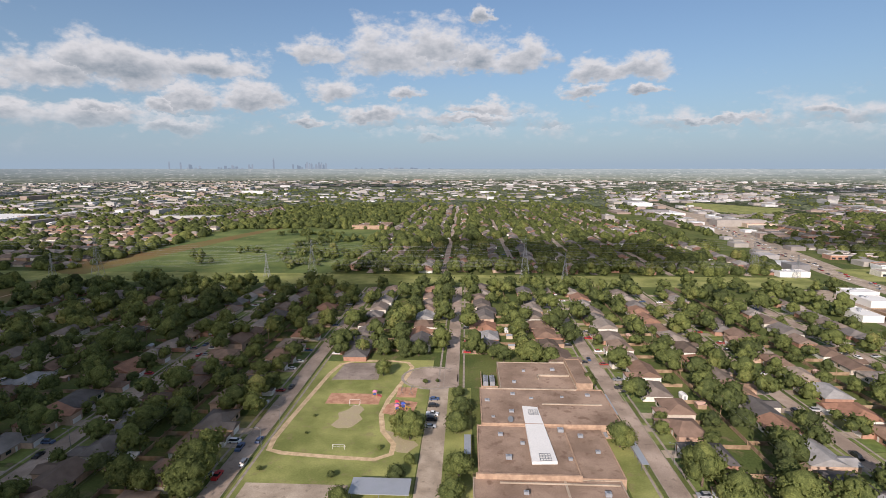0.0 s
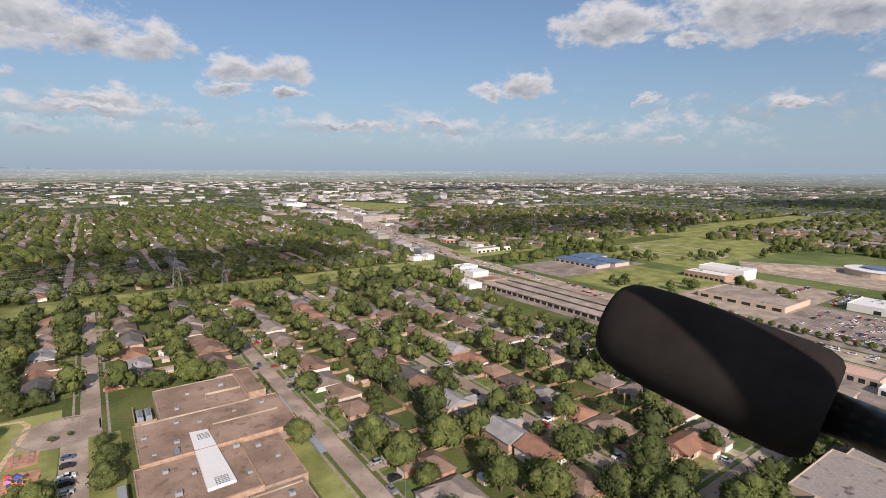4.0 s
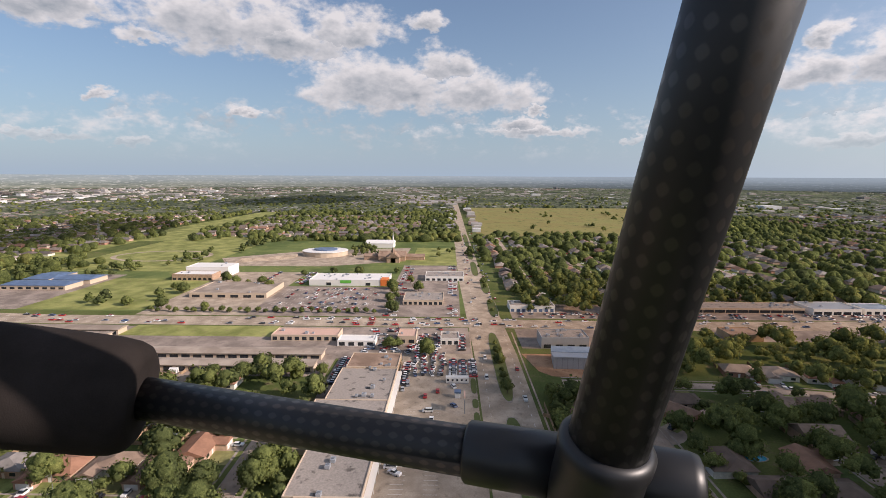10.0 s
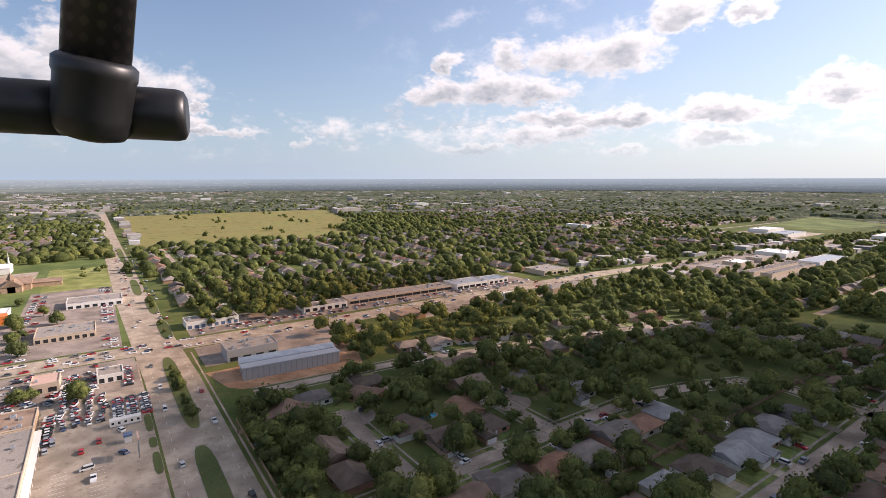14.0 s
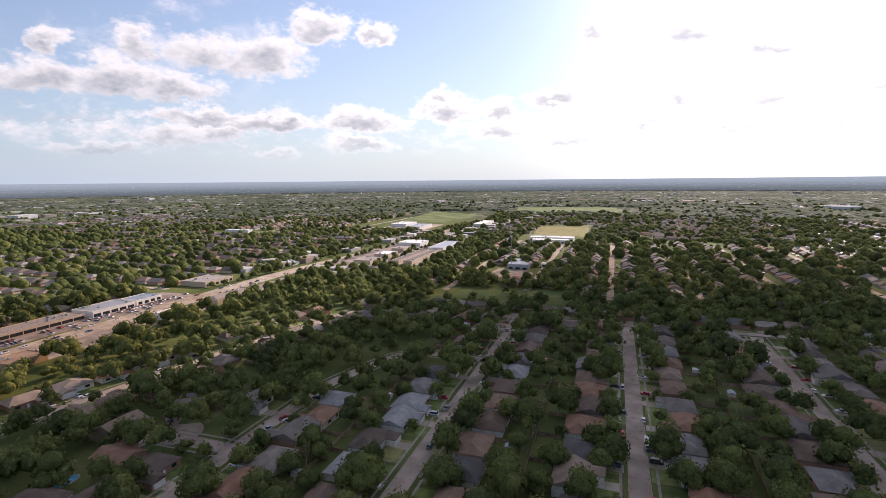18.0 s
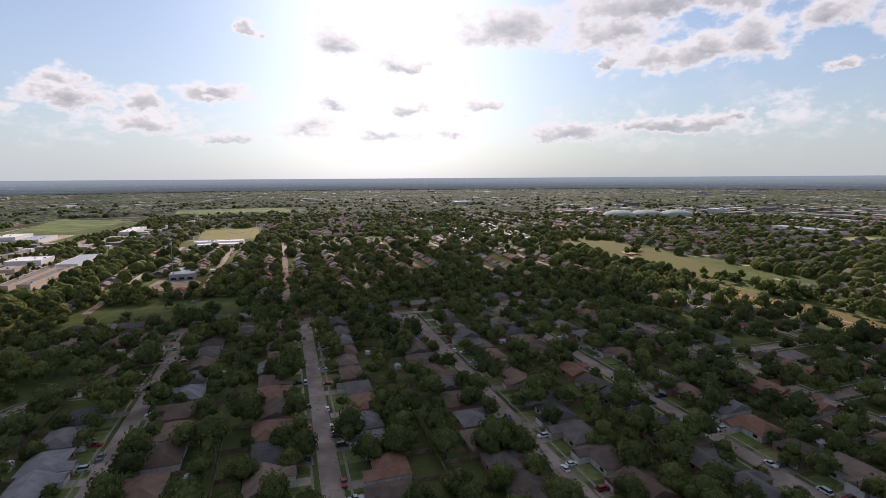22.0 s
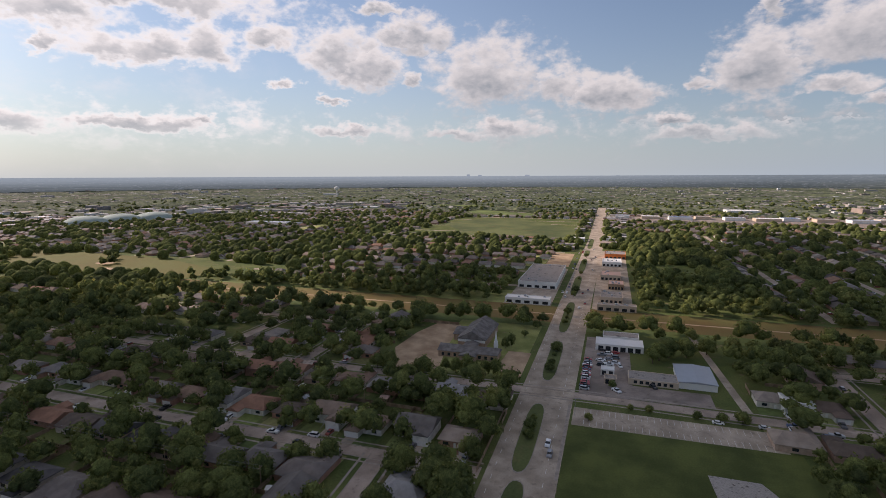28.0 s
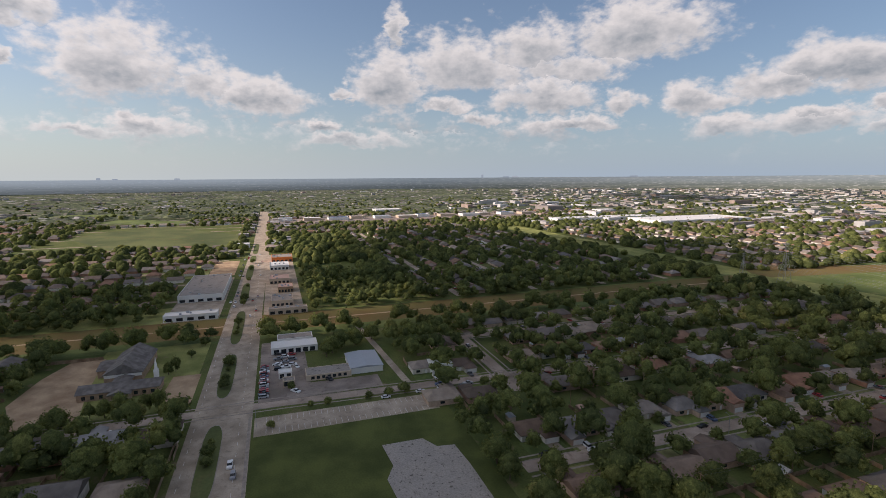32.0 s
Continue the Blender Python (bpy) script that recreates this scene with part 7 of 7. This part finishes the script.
tagged(fast("car_windows", *spread_out(tri(cab), pl, FC[:, 2], ones), GLASS), "dark windows of distant cars", "cars", kind="stuff")

# a delivery truck, a trailer and a kiosk
def box_truck(x, y, a):
    root = thing("box_truck", "white box truck parked at the kerb", "truck", m=pose(x, y, 0.02, 0, 0, a))
    part("cargo_box", Geo().box(-3.4, -1.1, 0.8, 1.5, 1.1, 3.1), WHITE, root)
    part("cab", Geo().prism([(1.6, -1.0), (3.4, -1.0), (3.4, 1.0), (1.6, 1.0)], 0.5, 2.2), WHITE, root)
    part("windscreen", Geo().box(3.38, -0.9, 1.4, 3.44, 0.9, 2.1), GLASS, root)
    for px in (-2.2, 2.5):
        for s in (-1, 1):
            part("wheel", Geo().tube((px, s * 0.8, 0.45), (px, s * 1.1, 0.45), 0.45, 0.45, 12), TYRE, root)


box_truck(-16, -209, 90)
kiosk = thing("kiosk", "small blue and white kiosk on the plaza lot", "kiosk", m=pose(238, -4, 0.05))
part("shell", Geo().box(-1.3, -1.3, 0, 1.3, 1.3, 2.6), WHITE, kiosk)
part("roof", Geo().box(-1.6, -1.6, 2.6, 1.6, 1.6, 3.4), BLUE, kiosk)
tr = thing("office_trailer", "pale office trailer on the plaza lot", "trailer", m=pose(256, -4, 0.05, 0, 0, 90))
part("shell", Geo().box(-6, -1.6, 0.6, 6, 1.6, 3.4), WHITE, tr)
part("skirt", Geo().box(-5.8, -1.4, 0, 5.8, 1.4, 0.6), GREY_METAL, tr)
windows(tr, "n", -6, -1.6, 6, 1.6, 5, 1.5, 2.5, 0.4)
sg = thing("plaza_sign", "tall two-post plaza sign frame", "sign", m=pose(223, -7, 0.05))
for x in (-2.6, 2.6):
    part("post", Geo().tube((x, 0, 0), (x, 0, 8), 0.2), STEEL, sg)
for z in (5.0, 6.4):
    part("sign_panel", Geo().box(-2.5, -0.15, z, 2.5, 0.15, z + 1.1), WHITE, sg)
part("top_bar", Geo().box(-3.2, -0.3, 7.7, 3.2, 0.3, 8.6), SALMON, sg)


def pool(x, y, w, l, a):
    root = thing("swimming_pool", "blue garden swimming pool with a pale rim", "pool", "garden pools", m=pose(x, y, 0, 0, 0, a))
    part("rim", Geo().prism([(w * math.cos(t), l * math.sin(t)) for t in np.linspace(0, math.tau, 18, endpoint=False)], -0.1, 0.1), KERB, root)
    part("water", Geo().prism([(w * 0.86 * math.cos(t), l * 0.86 * math.sin(t)) for t in np.linspace(0, math.tau, 18, endpoint=False)], 0, 0.12), POOL, root)


pool(206, -51, 3.4, 5, 20)
pool(186, -119, 3, 5, 0)

# ---- poles, pylons and cables ----
def street_lamp(x, y, a):
    root = thing("street_lamp", "tall grey street lamp with a bent arm", "street lamp", "street lamps", m=pose(x, y, 0, 0, 0, a))
    part("pole", Geo().tube((0, 0, 0), (0, 0, 8.2), 0.11, 0.07), STEEL, root)
    part("arm", Geo().tube((0, 0, 8.1), (1.9, 0, 8.6), 0.05, 0.05), STEEL, root)
    part("lamp_head", Geo().box(1.7, -0.15, 8.5, 2.4, 0.15, 8.65), STEEL, root)
    return root


lamp0 = street_lamp(-79, 200, 180)
for x0 in (-159, -85, 72, 151, 143, 69, -12, -94, -172):
    for y in ((130, 175, 240, 300, 360) if x0 in (-159, -85, 72, 151) else (-110, -160, -220, -280, -340)):
        copy_thing(lamp0, pose(x0 + 5.6, y + (x0 % 7), 0, 0, 0, 180))
for x in range(-210, 60, 90):
    copy_thing(lamp0, pose(-225, x * 0.1, 0, 0, 0, 90)) if -15 < x * 0.1 < 70 and x % 180 == 60 else None


def utility_pole(x, y):
    root = thing("utility_pole", "brown wooden utility pole with a crossarm", "utility pole", "utility poles", m=pose(x, y, 0))
    part("pole", Geo().tube((0, 0, 0), (0, 0, 10.5), 0.16, 0.11), WOOD, root)
    part("crossarm", Geo().box(-1.2, -0.06, 9.6, 1.2, 0.06, 9.75), WOOD, root)
    for dx in (-1.1, 0.9):
        part("insulator", Geo().tube((dx, 0, 9.75), (dx, 0, 9.95), 0.06), KERB, root)
    return root


up0 = utility_pole(112, 130)
wires = Geo()


def span(p, q, sag=1.2, r=0.03, n=8):
    pts = [Vector(p).lerp(Vector(q), i / n) - Vector((0, 0, sag * 4 * (i / n) * (1 - i / n))) for i in range(n + 1)]
    for a, b in zip(pts, pts[1:]):
        wires.tube(a, b, r, r, 3)


for x, ys in ((112, (172, 214, 256, 298, 340, 382, 424)), (-122, (130, 172, 214, 256, 298, 340, 382, 424)), (190, (130, 172, 214, 256, 298, 340)), (-200, (130, 172, 214, 256, 298, 340)), (106, (-110, -152, -194, -236, -278, -320)), (28, (-110, -152, -194, -236, -278, -320)), (-53, (-110, -152, -194, -236, -278, -320)), (-133, (-110, -152, -194, -236, -278, -320)), (-210, (-110, -152, -194, -236, -278, -320))):
    for i, y in enumerate(ys):
        copy_thing(up0, pose(x, y, 0))
        if i:
            for dx in (-1.1, 0.9):
                span((x + dx, ys[i - 1], 9.9), (x + dx, y, 9.9), 0.8, 0.02, 5)


def pylon(x, y, h, a=0.0):
    root = thing("pylon", "grey steel lattice power pylon", "pylon", "power pylons", m=pose(x, y, 0, 0, 0, a))
    w0, w1 = h * 0.11, h * 0.022
    wid = lambda z: w0 + (w1 - w0) * min(1, z / (h * 0.72))
    for sx, sy in ((-1, -1), (1, -1), (1, 1), (-1, 1)):
        part("leg", Geo().tube((sx * w0, sy * w0, 0), (sx * w1, sy * w1, h * 0.72), 0.16, 0.1, 4).tube((sx * w1, sy * w1, h * 0.72), (sx * w1 * 0.5, sy * w1 * 0.5, h), 0.1, 0.06, 4), STEEL, root)
    br = Geo()
    zs = [h * 0.72 * (1 - 0.78 ** i) / (1 - 0.78 ** 8) for i in range(9)]
    for z0, z1 in zip(zs, zs[1:]):
        a0, a1 = wid(z0), wid(z1)
        for c0, c1 in (((-1, -1), (1, -1)), ((1, -1), (1, 1)), ((1, 1), (-1, 1)), ((-1, 1), (-1, -1))):
            br.tube((c0[0] * a0, c0[1] * a0, z0), (c1[0] * a1, c1[1] * a1, z1), 0.07, 0.07, 3)
            br.tube((c1[0] * a0, c1[1] * a0, z0), (c0[0] * a1, c0[1] * a1, z1), 0.07, 0.07, 3)
    part("bracing", br, STEEL, root)
    for k, z in enumerate((0.74, 0.85, 0.95)):
        part("crossarm", Geo().tube((0, -h * 0.12, h * z), (0, 0, h * z + 0.6), 0.06, 0.14, 4).tube((0, 0, h * z + 0.6), (0, h * 0.12, h * z), 0.14, 0.06, 4).tube((0, -h * 0.12, h * z), (0, h * 0.12, h * z), 0.07, 0.07, 4), STEEL, root)


tall = [(-760, 505, 44), (-358, 470, 44), (-155, 498, 38), (57, 484, 44), (300, 535, 42), (561, 558, 42), (775, 545, 42)]
low = [(-420, 488, 24), (-201, 496, 24), (98, 497, 26), (330, 512, 24)]
for row in (tall, low):
    for x, y, h in row:
        pylon(x, y, h)
    for p, q in zip(row, row[1:]):
        for z in (0.74, 0.85, 0.95):
            for s in (-1, 1):
                span((p[0], p[1] + s * p[2] * 0.12, p[2] * z - 1), (q[0], q[1] + s * q[2] * 0.12, q[2] * z - 1), 6, 0.06, 10)
tagged(part("cables", wires, STEEL), "thin dark overhead cables between poles and pylons", "cables", kind="stuff")

mast = thing("radio_mast", "slender steel radio mast", "mast", m=pose(118, -610, 0))
part("shaft", Geo().tube((0, 0, 0), (0, 0, 46), 0.6, 0.3, 6), STEEL, mast)
for z in (38, 43):
    part("antenna_ring", Geo().tube((0, 0, z), (0, 0, z + 2), 1.3, 1.3, 8), WHITE, mast)

# ---- garden fences and sheds ----
fence = Geo()
for x in (-122, -46, 33, 112, 190):
    for y0 in np.arange(284 if -80 < x < 66 else 112, 450, 12.0):
        fence.box(x - 0.05, y0, 0, x + 0.05, y0 + 11.9, 1.8)
for x in (106, 28, -53, -133, -208):
    for y0 in np.arange(-380, -84, 12.0):
        fence.box(x - 0.05, y0, 0, x + 0.05, y0 + 11.9, 1.8)
for x, y, a, t in NEAR:
    g = Geo().box(7.0, 8.6, 0, 18.4, 8.7, 1.8)
    g.turned(pose(x, y, 0, 0, 0, a))
    fence.add(g.v, g.f)
for x0 in np.arange(-234, -172, 6.0):
    fence.box(x0, -43.1, 0, x0 + 5.9, -43.0, 2.0)
for k in range(14):
    fence.box(-345.1, -144 + k * 3.0, 0, -345.0, -141.1 + k * 3.0, 2.0)
for x0 in np.arange(-130, 230, 6.0):
    fence.box(x0, -45.1, 0, x0 + 5.9, -45.0, 2.0)
tagged(part("garden_fence", fence, WOOD), "weathered wooden garden fences between the lots", "fence", kind="stuff")


def make_shed(k):
    root = thing("garden_shed", "small pale garden shed with a metal roof", "shed", "garden sheds")
    w = 2.6 + 0.5 * k
    part("wall", Geo().box(-w / 2, -2, 0, w / 2, 2, 2.1), (WHITE, BEIGE, WOOD)[k], root)
    part("roof", Geo().roof(-w / 2, -2, w / 2, 2, 2.1, 0.8, 0, 0.2, 0.06), (WHITE_ROOF, GREY_METAL, SALMON)[k], root)
    part("door", Geo().box(-0.5, -2.05, 0.05, 0.5, -1.98, 1.9), GREY_METAL, root)
    return root


sheds = [make_shed(k) for k in range(3)]
n_shed = 0
for i, (x, y, a, t) in enumerate(NEAR):
    if i % 5 == 2:
        p = pose(x, y, 0, 0, 0, a) @ Vector((13.5, (-4, 3, 5)[i % 3], 0))
        if n_shed < 3:
            sheds[n_shed].matrix_basis = pose(p.x, p.y, 0, 0, 0, a)
        else:
            copy_thing(sheds[i % 3], pose(p.x, p.y, 0, 0, 0, a + 90 * (i % 2)))
        n_shed += 1

# ---- far landmarks ----
DOME = surf("dome_sheet", (0.3, 0.37, 0.33), (0.36, 0.42, 0.38), 0.05, 0.85, 0.6, 0.0, 0.15)
for i, (x, y) in enumerate(((-860, -1160), (-940, -1150), (-1010, -1120))):
    dm = thing("dome", "large pale green storage dome", "dome", "storage domes", m=pose(x, y, 0))
    v, f = ico(2)
    keep = f[(v[f][:, :, 2] > -0.2).all(1)]
    ob = fast("shell", v * [48, 48, 20], keep, DOME, True)
    ob.parent = dm
bxg = Geo().box(-0.5, -0.5, 0, 0.5, 0.5, 1)
bv, bf = np.array(bxg.v), np.array(bxg.f)
places = []
for y in np.arange(-1650, -480, 26.0):
    xx = float(np.interp(y, [-1600, -1000, -480], [260, 330, 372]))
    for o in (-34, 34, -62, 58):
        if rng.random() < 0.6 and not (o > 0 and y < -1020) and not (o < 0 and -835 < y < -555):
            places.append((xx + o + rng.uniform(-5, 5), y + rng.uniform(-6, 6)))
for y in np.arange(560, 1480, 24.0):
    xx = float(np.interp(y, [540, 700, 865, 1050, 1300, 1640], [383, 412, 450, 490, 545, 600]))
    for o in (-32, 34, 62):
        if rng.random() < 0.6:
            places.append((xx + o + rng.uniform(-5, 5), y + rng.uniform(-6, 6)))
for x in np.concatenate([np.arange(-1700, -760, 26.0), np.arange(1000, 1700, 30.0)]):
    for o in (26, -28, 52):
        if rng.random() < 0.55:
            places.append((x + rng.uniform(-6, 6), -26 + o + rng.uniform(-4, 4)))
places = np.array(places)
tagged(fast("roadside_buildings", *spread_out((bv, bf), np.column_stack([places, np.zeros(len(places))]), rng.uniform(-0.05, 0.05, len(places)), np.column_stack([rng.uniform(12, 24, len(places)), rng.uniform(4, 7, len(places))])), TOWN), "distant low flat-roofed shops along the main roads", "buildings", kind="stuff")
wt = thing("water_tower", "white water tower on a stem", "water tower", m=pose(-2300, -1330, 0))
part("stem", Geo().tube((0, 0, 0), (0, 0, 42), 3, 2.4, 10), WHITE, wt)
part("tank", Geo().tube((0, 0, 40), (0, 0, 46), 5, 12, 16).tube((0, 0, 46), (0, 0, 54), 12, 12, 16).tube((0, 0, 54), (0, 0, 59), 12, 3, 16), WHITE, wt)
trailers = []
for i in range(12):
    for j in range(9):
        if rng.random() < 0.85:
            trailers.append((-420 + i * 15 - j * 9 + rng.uniform(-1, 1), -800 - j * 55 - i * 4, 1.45))
TP = np.array(trailers)
tb = Geo().box(-9, -2.4, 0.3, 9, 2.4, 3.6)
tagged(fast("mobile_homes", *spread_out((np.array(tb.v), np.array(tb.f)), np.column_stack([TP[:, :2], np.zeros(len(TP))]), TP[:, 2], np.ones((len(TP), 2))), WHITE_ROOF), "rows of white mobile homes", "mobile homes", kind="stuff")
sheet("mobile_home_park", [(-420, -770), (-250, -810), (-330, -1330), (-500, -1290)], PALE, 0.03, "pale ground of a mobile home park", "ground")
for lab, b, rf in (("huge flat white warehouse with a flat roof", (-1010, 800, -900, 1060, 11), WHITE_ROOF), ("white distribution hall with a flat roof", (-1110, 640, -1060, 930, 9), WHITE_ROOF), ("red brick school with pale roofs", (-206, 905, -140, 965, 6.5), SCHOOL_ROOF),
                   ("white retail hall with a flat roof", (-1620, 300, -1560, 380, 11), WHITE_ROOF), ("white mall far off with a flat roof", (480, 1500, 540, 1540, 9), WHITE_ROOF), ("tan shops along the avenue", (520, 960, 570, 1040, 7), SALMON), ("white shops along the avenue", (440, 1180, 500, 1290, 7), WHITE_ROOF), ("long pale shed among houses", (740, -905, 800, -890, 6), WHITE_ROOF), ("long pale sheds behind a field", (-985, -790, -955, -660, 7), GREY_METAL)):
    shop("distant_hall", lab, "building", *b, BEIGE if rf is SALMON else SCHOOL_WALL if rf is SCHOOL_ROOF else WHITE, rf, "e", 0, 6)
for i, y in enumerate(range(10, 700, 62)):
    rf = (GREY_METAL, WHITE_ROOF, BLUE, GREY_ROOF)[i % 4]
    shop("distant_shop", ("grey", "white", "blue", "worn grey")[i % 4] + "-roofed shop in a far retail row", "shop", -1405 + 12 * (i % 3), y, -1370 + 12 * (i % 3), y + 34 + 9 * (i % 3), 6.5, (WHITE, BEIGE)[i % 2], rf, "e", 0, 2, group="far retail row")


def haze_mat():
    """Towers so far off that they are all haze, painted as an even glow."""
    mat = bpy.data.materials.new("hazy_tower")
    mat.use_nodes = True
    n = Nodes(mat.node_tree)
    em = n("ShaderNodeEmission", {0: n.mix(n("ShaderNodeObjectInfo").outputs["Random"], (0.2, 0.265, 0.33), (0.3, 0.365, 0.43)), 1: 1.0})
    n("ShaderNodeOutputMaterial", {0: em.outputs[0]})
    return mat


TOWER = haze_mat()


def tower(az, wide, high, dist=4900, mat=None, lab="hazy blue-grey high-rise on the horizon"):
    w = way(az, 0)
    root = thing("high_rise", lab, "high-rise", "skyline towers", "structure", m=pose(w.x * dist, w.y * dist, 0, 0, 0, az))
    part("shaft", Geo().box(-wide / 2, -wide / 2, 0, wide / 2, wide / 2, 108 + high * 0.86), mat or TOWER, root)
    part("crown", Geo().box(-wide * 0.36, -wide * 0.36, 108 + high * 0.86, wide * 0.36, wide * 0.36, 108 + high), mat or TOWER, root)


SKYLINE = [(20.8, 14, 96), (29.6, 14, 52), (30.6, 12, 60), (7.8, 44, 12)]
srn = random.Random(4)
SKYLINE += [(srn.uniform(22.8, 29.4), srn.uniform(10, 24), srn.uniform(2, 1 + 50 * srn.random())) for _ in range(34)]
SKYLINE += [(srn.gauss(17.0, 1.0), srn.uniform(10, 20), srn.uniform(4, 62)) for _ in range(24)]
SKYLINE += [(srn.uniform(2, 14), srn.uniform(14, 40), srn.uniform(1, 14)) for _ in range(14)]
for az, w_, h_ in SKYLINE:
    tower(az, w_, h_)
for az, w_, h_ in ((104.2, 40, 8), (105.5, 30, 16), (99.0, 44, 10), (89.5, 30, 2), (67.2, 20, 30), (64.6, 60, 10), (63.6, 50, 14), (51.2, 70, 10), (53.4, 30, 0)):
    tower(az, w_, h_)

# ---- landing leg of the aircraft ----
FOAM = surf("black_foam", (0.021, 0.017, 0.015), (0.028, 0.023, 0.021), 30, 0.95, 1600.0, 0.08, 0.2)


def lathe(p, q, rings, k=40):
    """A round body from p to q; rings: (how far along, radius)."""
    p, q = Vector(p), Vector(q)
    m = (q - p).to_track_quat("Z", "Y").to_matrix()
    g = Geo()
    g.uv = [((i % k) / k, t * (q - p).length) for t, r in rings for i in range(k)]
    for t, r in rings:
        c = p.lerp(q, t)
        g.v += [tuple(c + m @ Vector((r * math.cos(i * math.tau / k), r * math.sin(i * math.tau / k), 0))) for i in range(k)]
    for j in range(len(rings) - 1):
        g.f += [(j * k + i, j * k + (i + 1) % k, (j + 1) * k + (i + 1) % k, (j + 1) * k + i) for i in range(k)]
    g.f += [tuple(range(k - 1, -1, -1)), tuple(range((len(rings) - 1) * k, len(rings) * k))]
    return g


def smooth_part(name, geo, mat, parent, label=""):
    ob = part(name, geo, mat, parent, label)
    ob.data.polygons.foreach_set("use_smooth", [len(f.vertices) < 5 for f in ob.data.polygons])
    uv = ob.data.uv_layers.new(name="wrap")
    for f in ob.data.polygons:
        us = [geo.uv[v][0] for v in f.vertices]
        for lp, v, u in zip(f.loop_indices, f.vertices, us):
            uv.data[lp].uv = (u + 1 if max(us) - u > 0.5 else u, geo.uv[v][1])
    return ob


def leg():
    at = Vector((0.238, -0.039, -0.098))
    root = thing("landing_leg", "black carbon tube landing leg with a foam grip", "landing gear", m=pose(at.x, at.y, EYE + at.z))
    tip, fr, tee = Vector((0.2614, 0.2224, -0.0753)) - at, Vector((0.2797, 0.1315, -0.0940)) - at, Vector((0, 0, 0))
    smooth_part("foam_grip", lathe(tip, fr, [(0.0, 0.010), (0.004, 0.0150), (0.02, 0.0185), (0.06, 0.0212), (0.14, 0.0230), (0.3, 0.0240), (0.6, 0.0243), (0.86, 0.0242), (0.93, 0.0235), (0.975, 0.0218), (0.997, 0.0190), (1.0, 0.0165)]), FOAM, root, "soft black foam grip")
    smooth_part("tube", lathe(fr, tee, [(0, 0.0088), (1, 0.0088)]), CARBON, root, "woven carbon tube")
    smooth_part("sleeve", lathe(fr.lerp(tee, 0.8), tee, [(0, 0.0098), (0.03, 0.0108), (1, 0.0110)]), PLASTIC, root, "black plastic sleeve")
    lo, hi = Vector((0.2379, -0.0391, -0.1453)) - at, Vector((0.1746, -0.0746, 0.1322)) - at
    lo = lo.lerp(hi, 0.135)
    smooth_part("strut", lathe(lo, hi, [(0.1, 0.0121), (1, 0.0121)]), CARBON, root, "woven carbon strut")
    smooth_part("joint", lathe(lo, hi, [(-0.012, 0.006), (-0.006, 0.0115), (0.005, 0.0134), (0.03, 0.0142), (0.088, 0.0142), (0.094, 0.0148), (0.112, 0.0148), (0.117, 0.0135), (0.12, 0.0123)]), PLASTIC, root, "black plastic joint")
    cap = tee + (tee - fr).normalized() * 0.042
    smooth_part("end_cap", lathe(tee, cap, [(0, 0.0112), (0.9, 0.0112), (0.97, 0.0104), (1, 0.008)]), PLASTIC, root, "glossy end cap")
    smooth_part("screw", lathe(tee + Vector((-0.0180, -0.006, -0.002)), tee + Vector((-0.0140, -0.006, -0.002)), [(0, 0.002), (0.4, 0.0032), (1, 0.0032)], 16), STEEL, root)


PLASTIC = surf("black_plastic", (0.011, 0.011, 0.012), (0.015, 0.015, 0.016), 40, 0.42, 300.0, 0.0, 0.2)


def carbon():
    """Woven carbon: a diagonal check of glossy and dull threads."""
    mat = bpy.data.materials.new("carbon_weave")
    mat.use_nodes = True
    n = Nodes(mat.node_tree)
    # threads cross at a slant round the tube, 3 mm apart
    m = n("ShaderNodeMapping", {"Vector": n("ShaderNodeTexCoord").outputs["UV"], "Scale": (28.0, 330.0, 1.0)}).outputs[0]
    u, v = (n("ShaderNodeSeparateXYZ", {0: m}).outputs[i] for i in (0, 1))
    wave = n.math("MULTIPLY", n.math("SINE", n.math("MULTIPLY", n.math("ADD", u, v), 1.57)), n.math("SINE", n.math("MULTIPLY", n.math("SUBTRACT", u, v), 1.57)))
    thread = n.step(wave, 0.15, 0.6)
    # glossy threads get a paler colour too, painting in part of their glint
    col = n.mix(thread, (0.012, 0.012, 0.013), (0.036, 0.031, 0.028))
    rough = n.math("SUBTRACT", 0.48, n.math("MULTIPLY", thread, 0.14))
    bs = n("ShaderNodeBsdfPrincipled", {"Base Color": col, "Roughness": rough})
    n("ShaderNodeOutputMaterial", {0: bs.outputs[0]})
    return mat


CARBON = carbon()
leg()
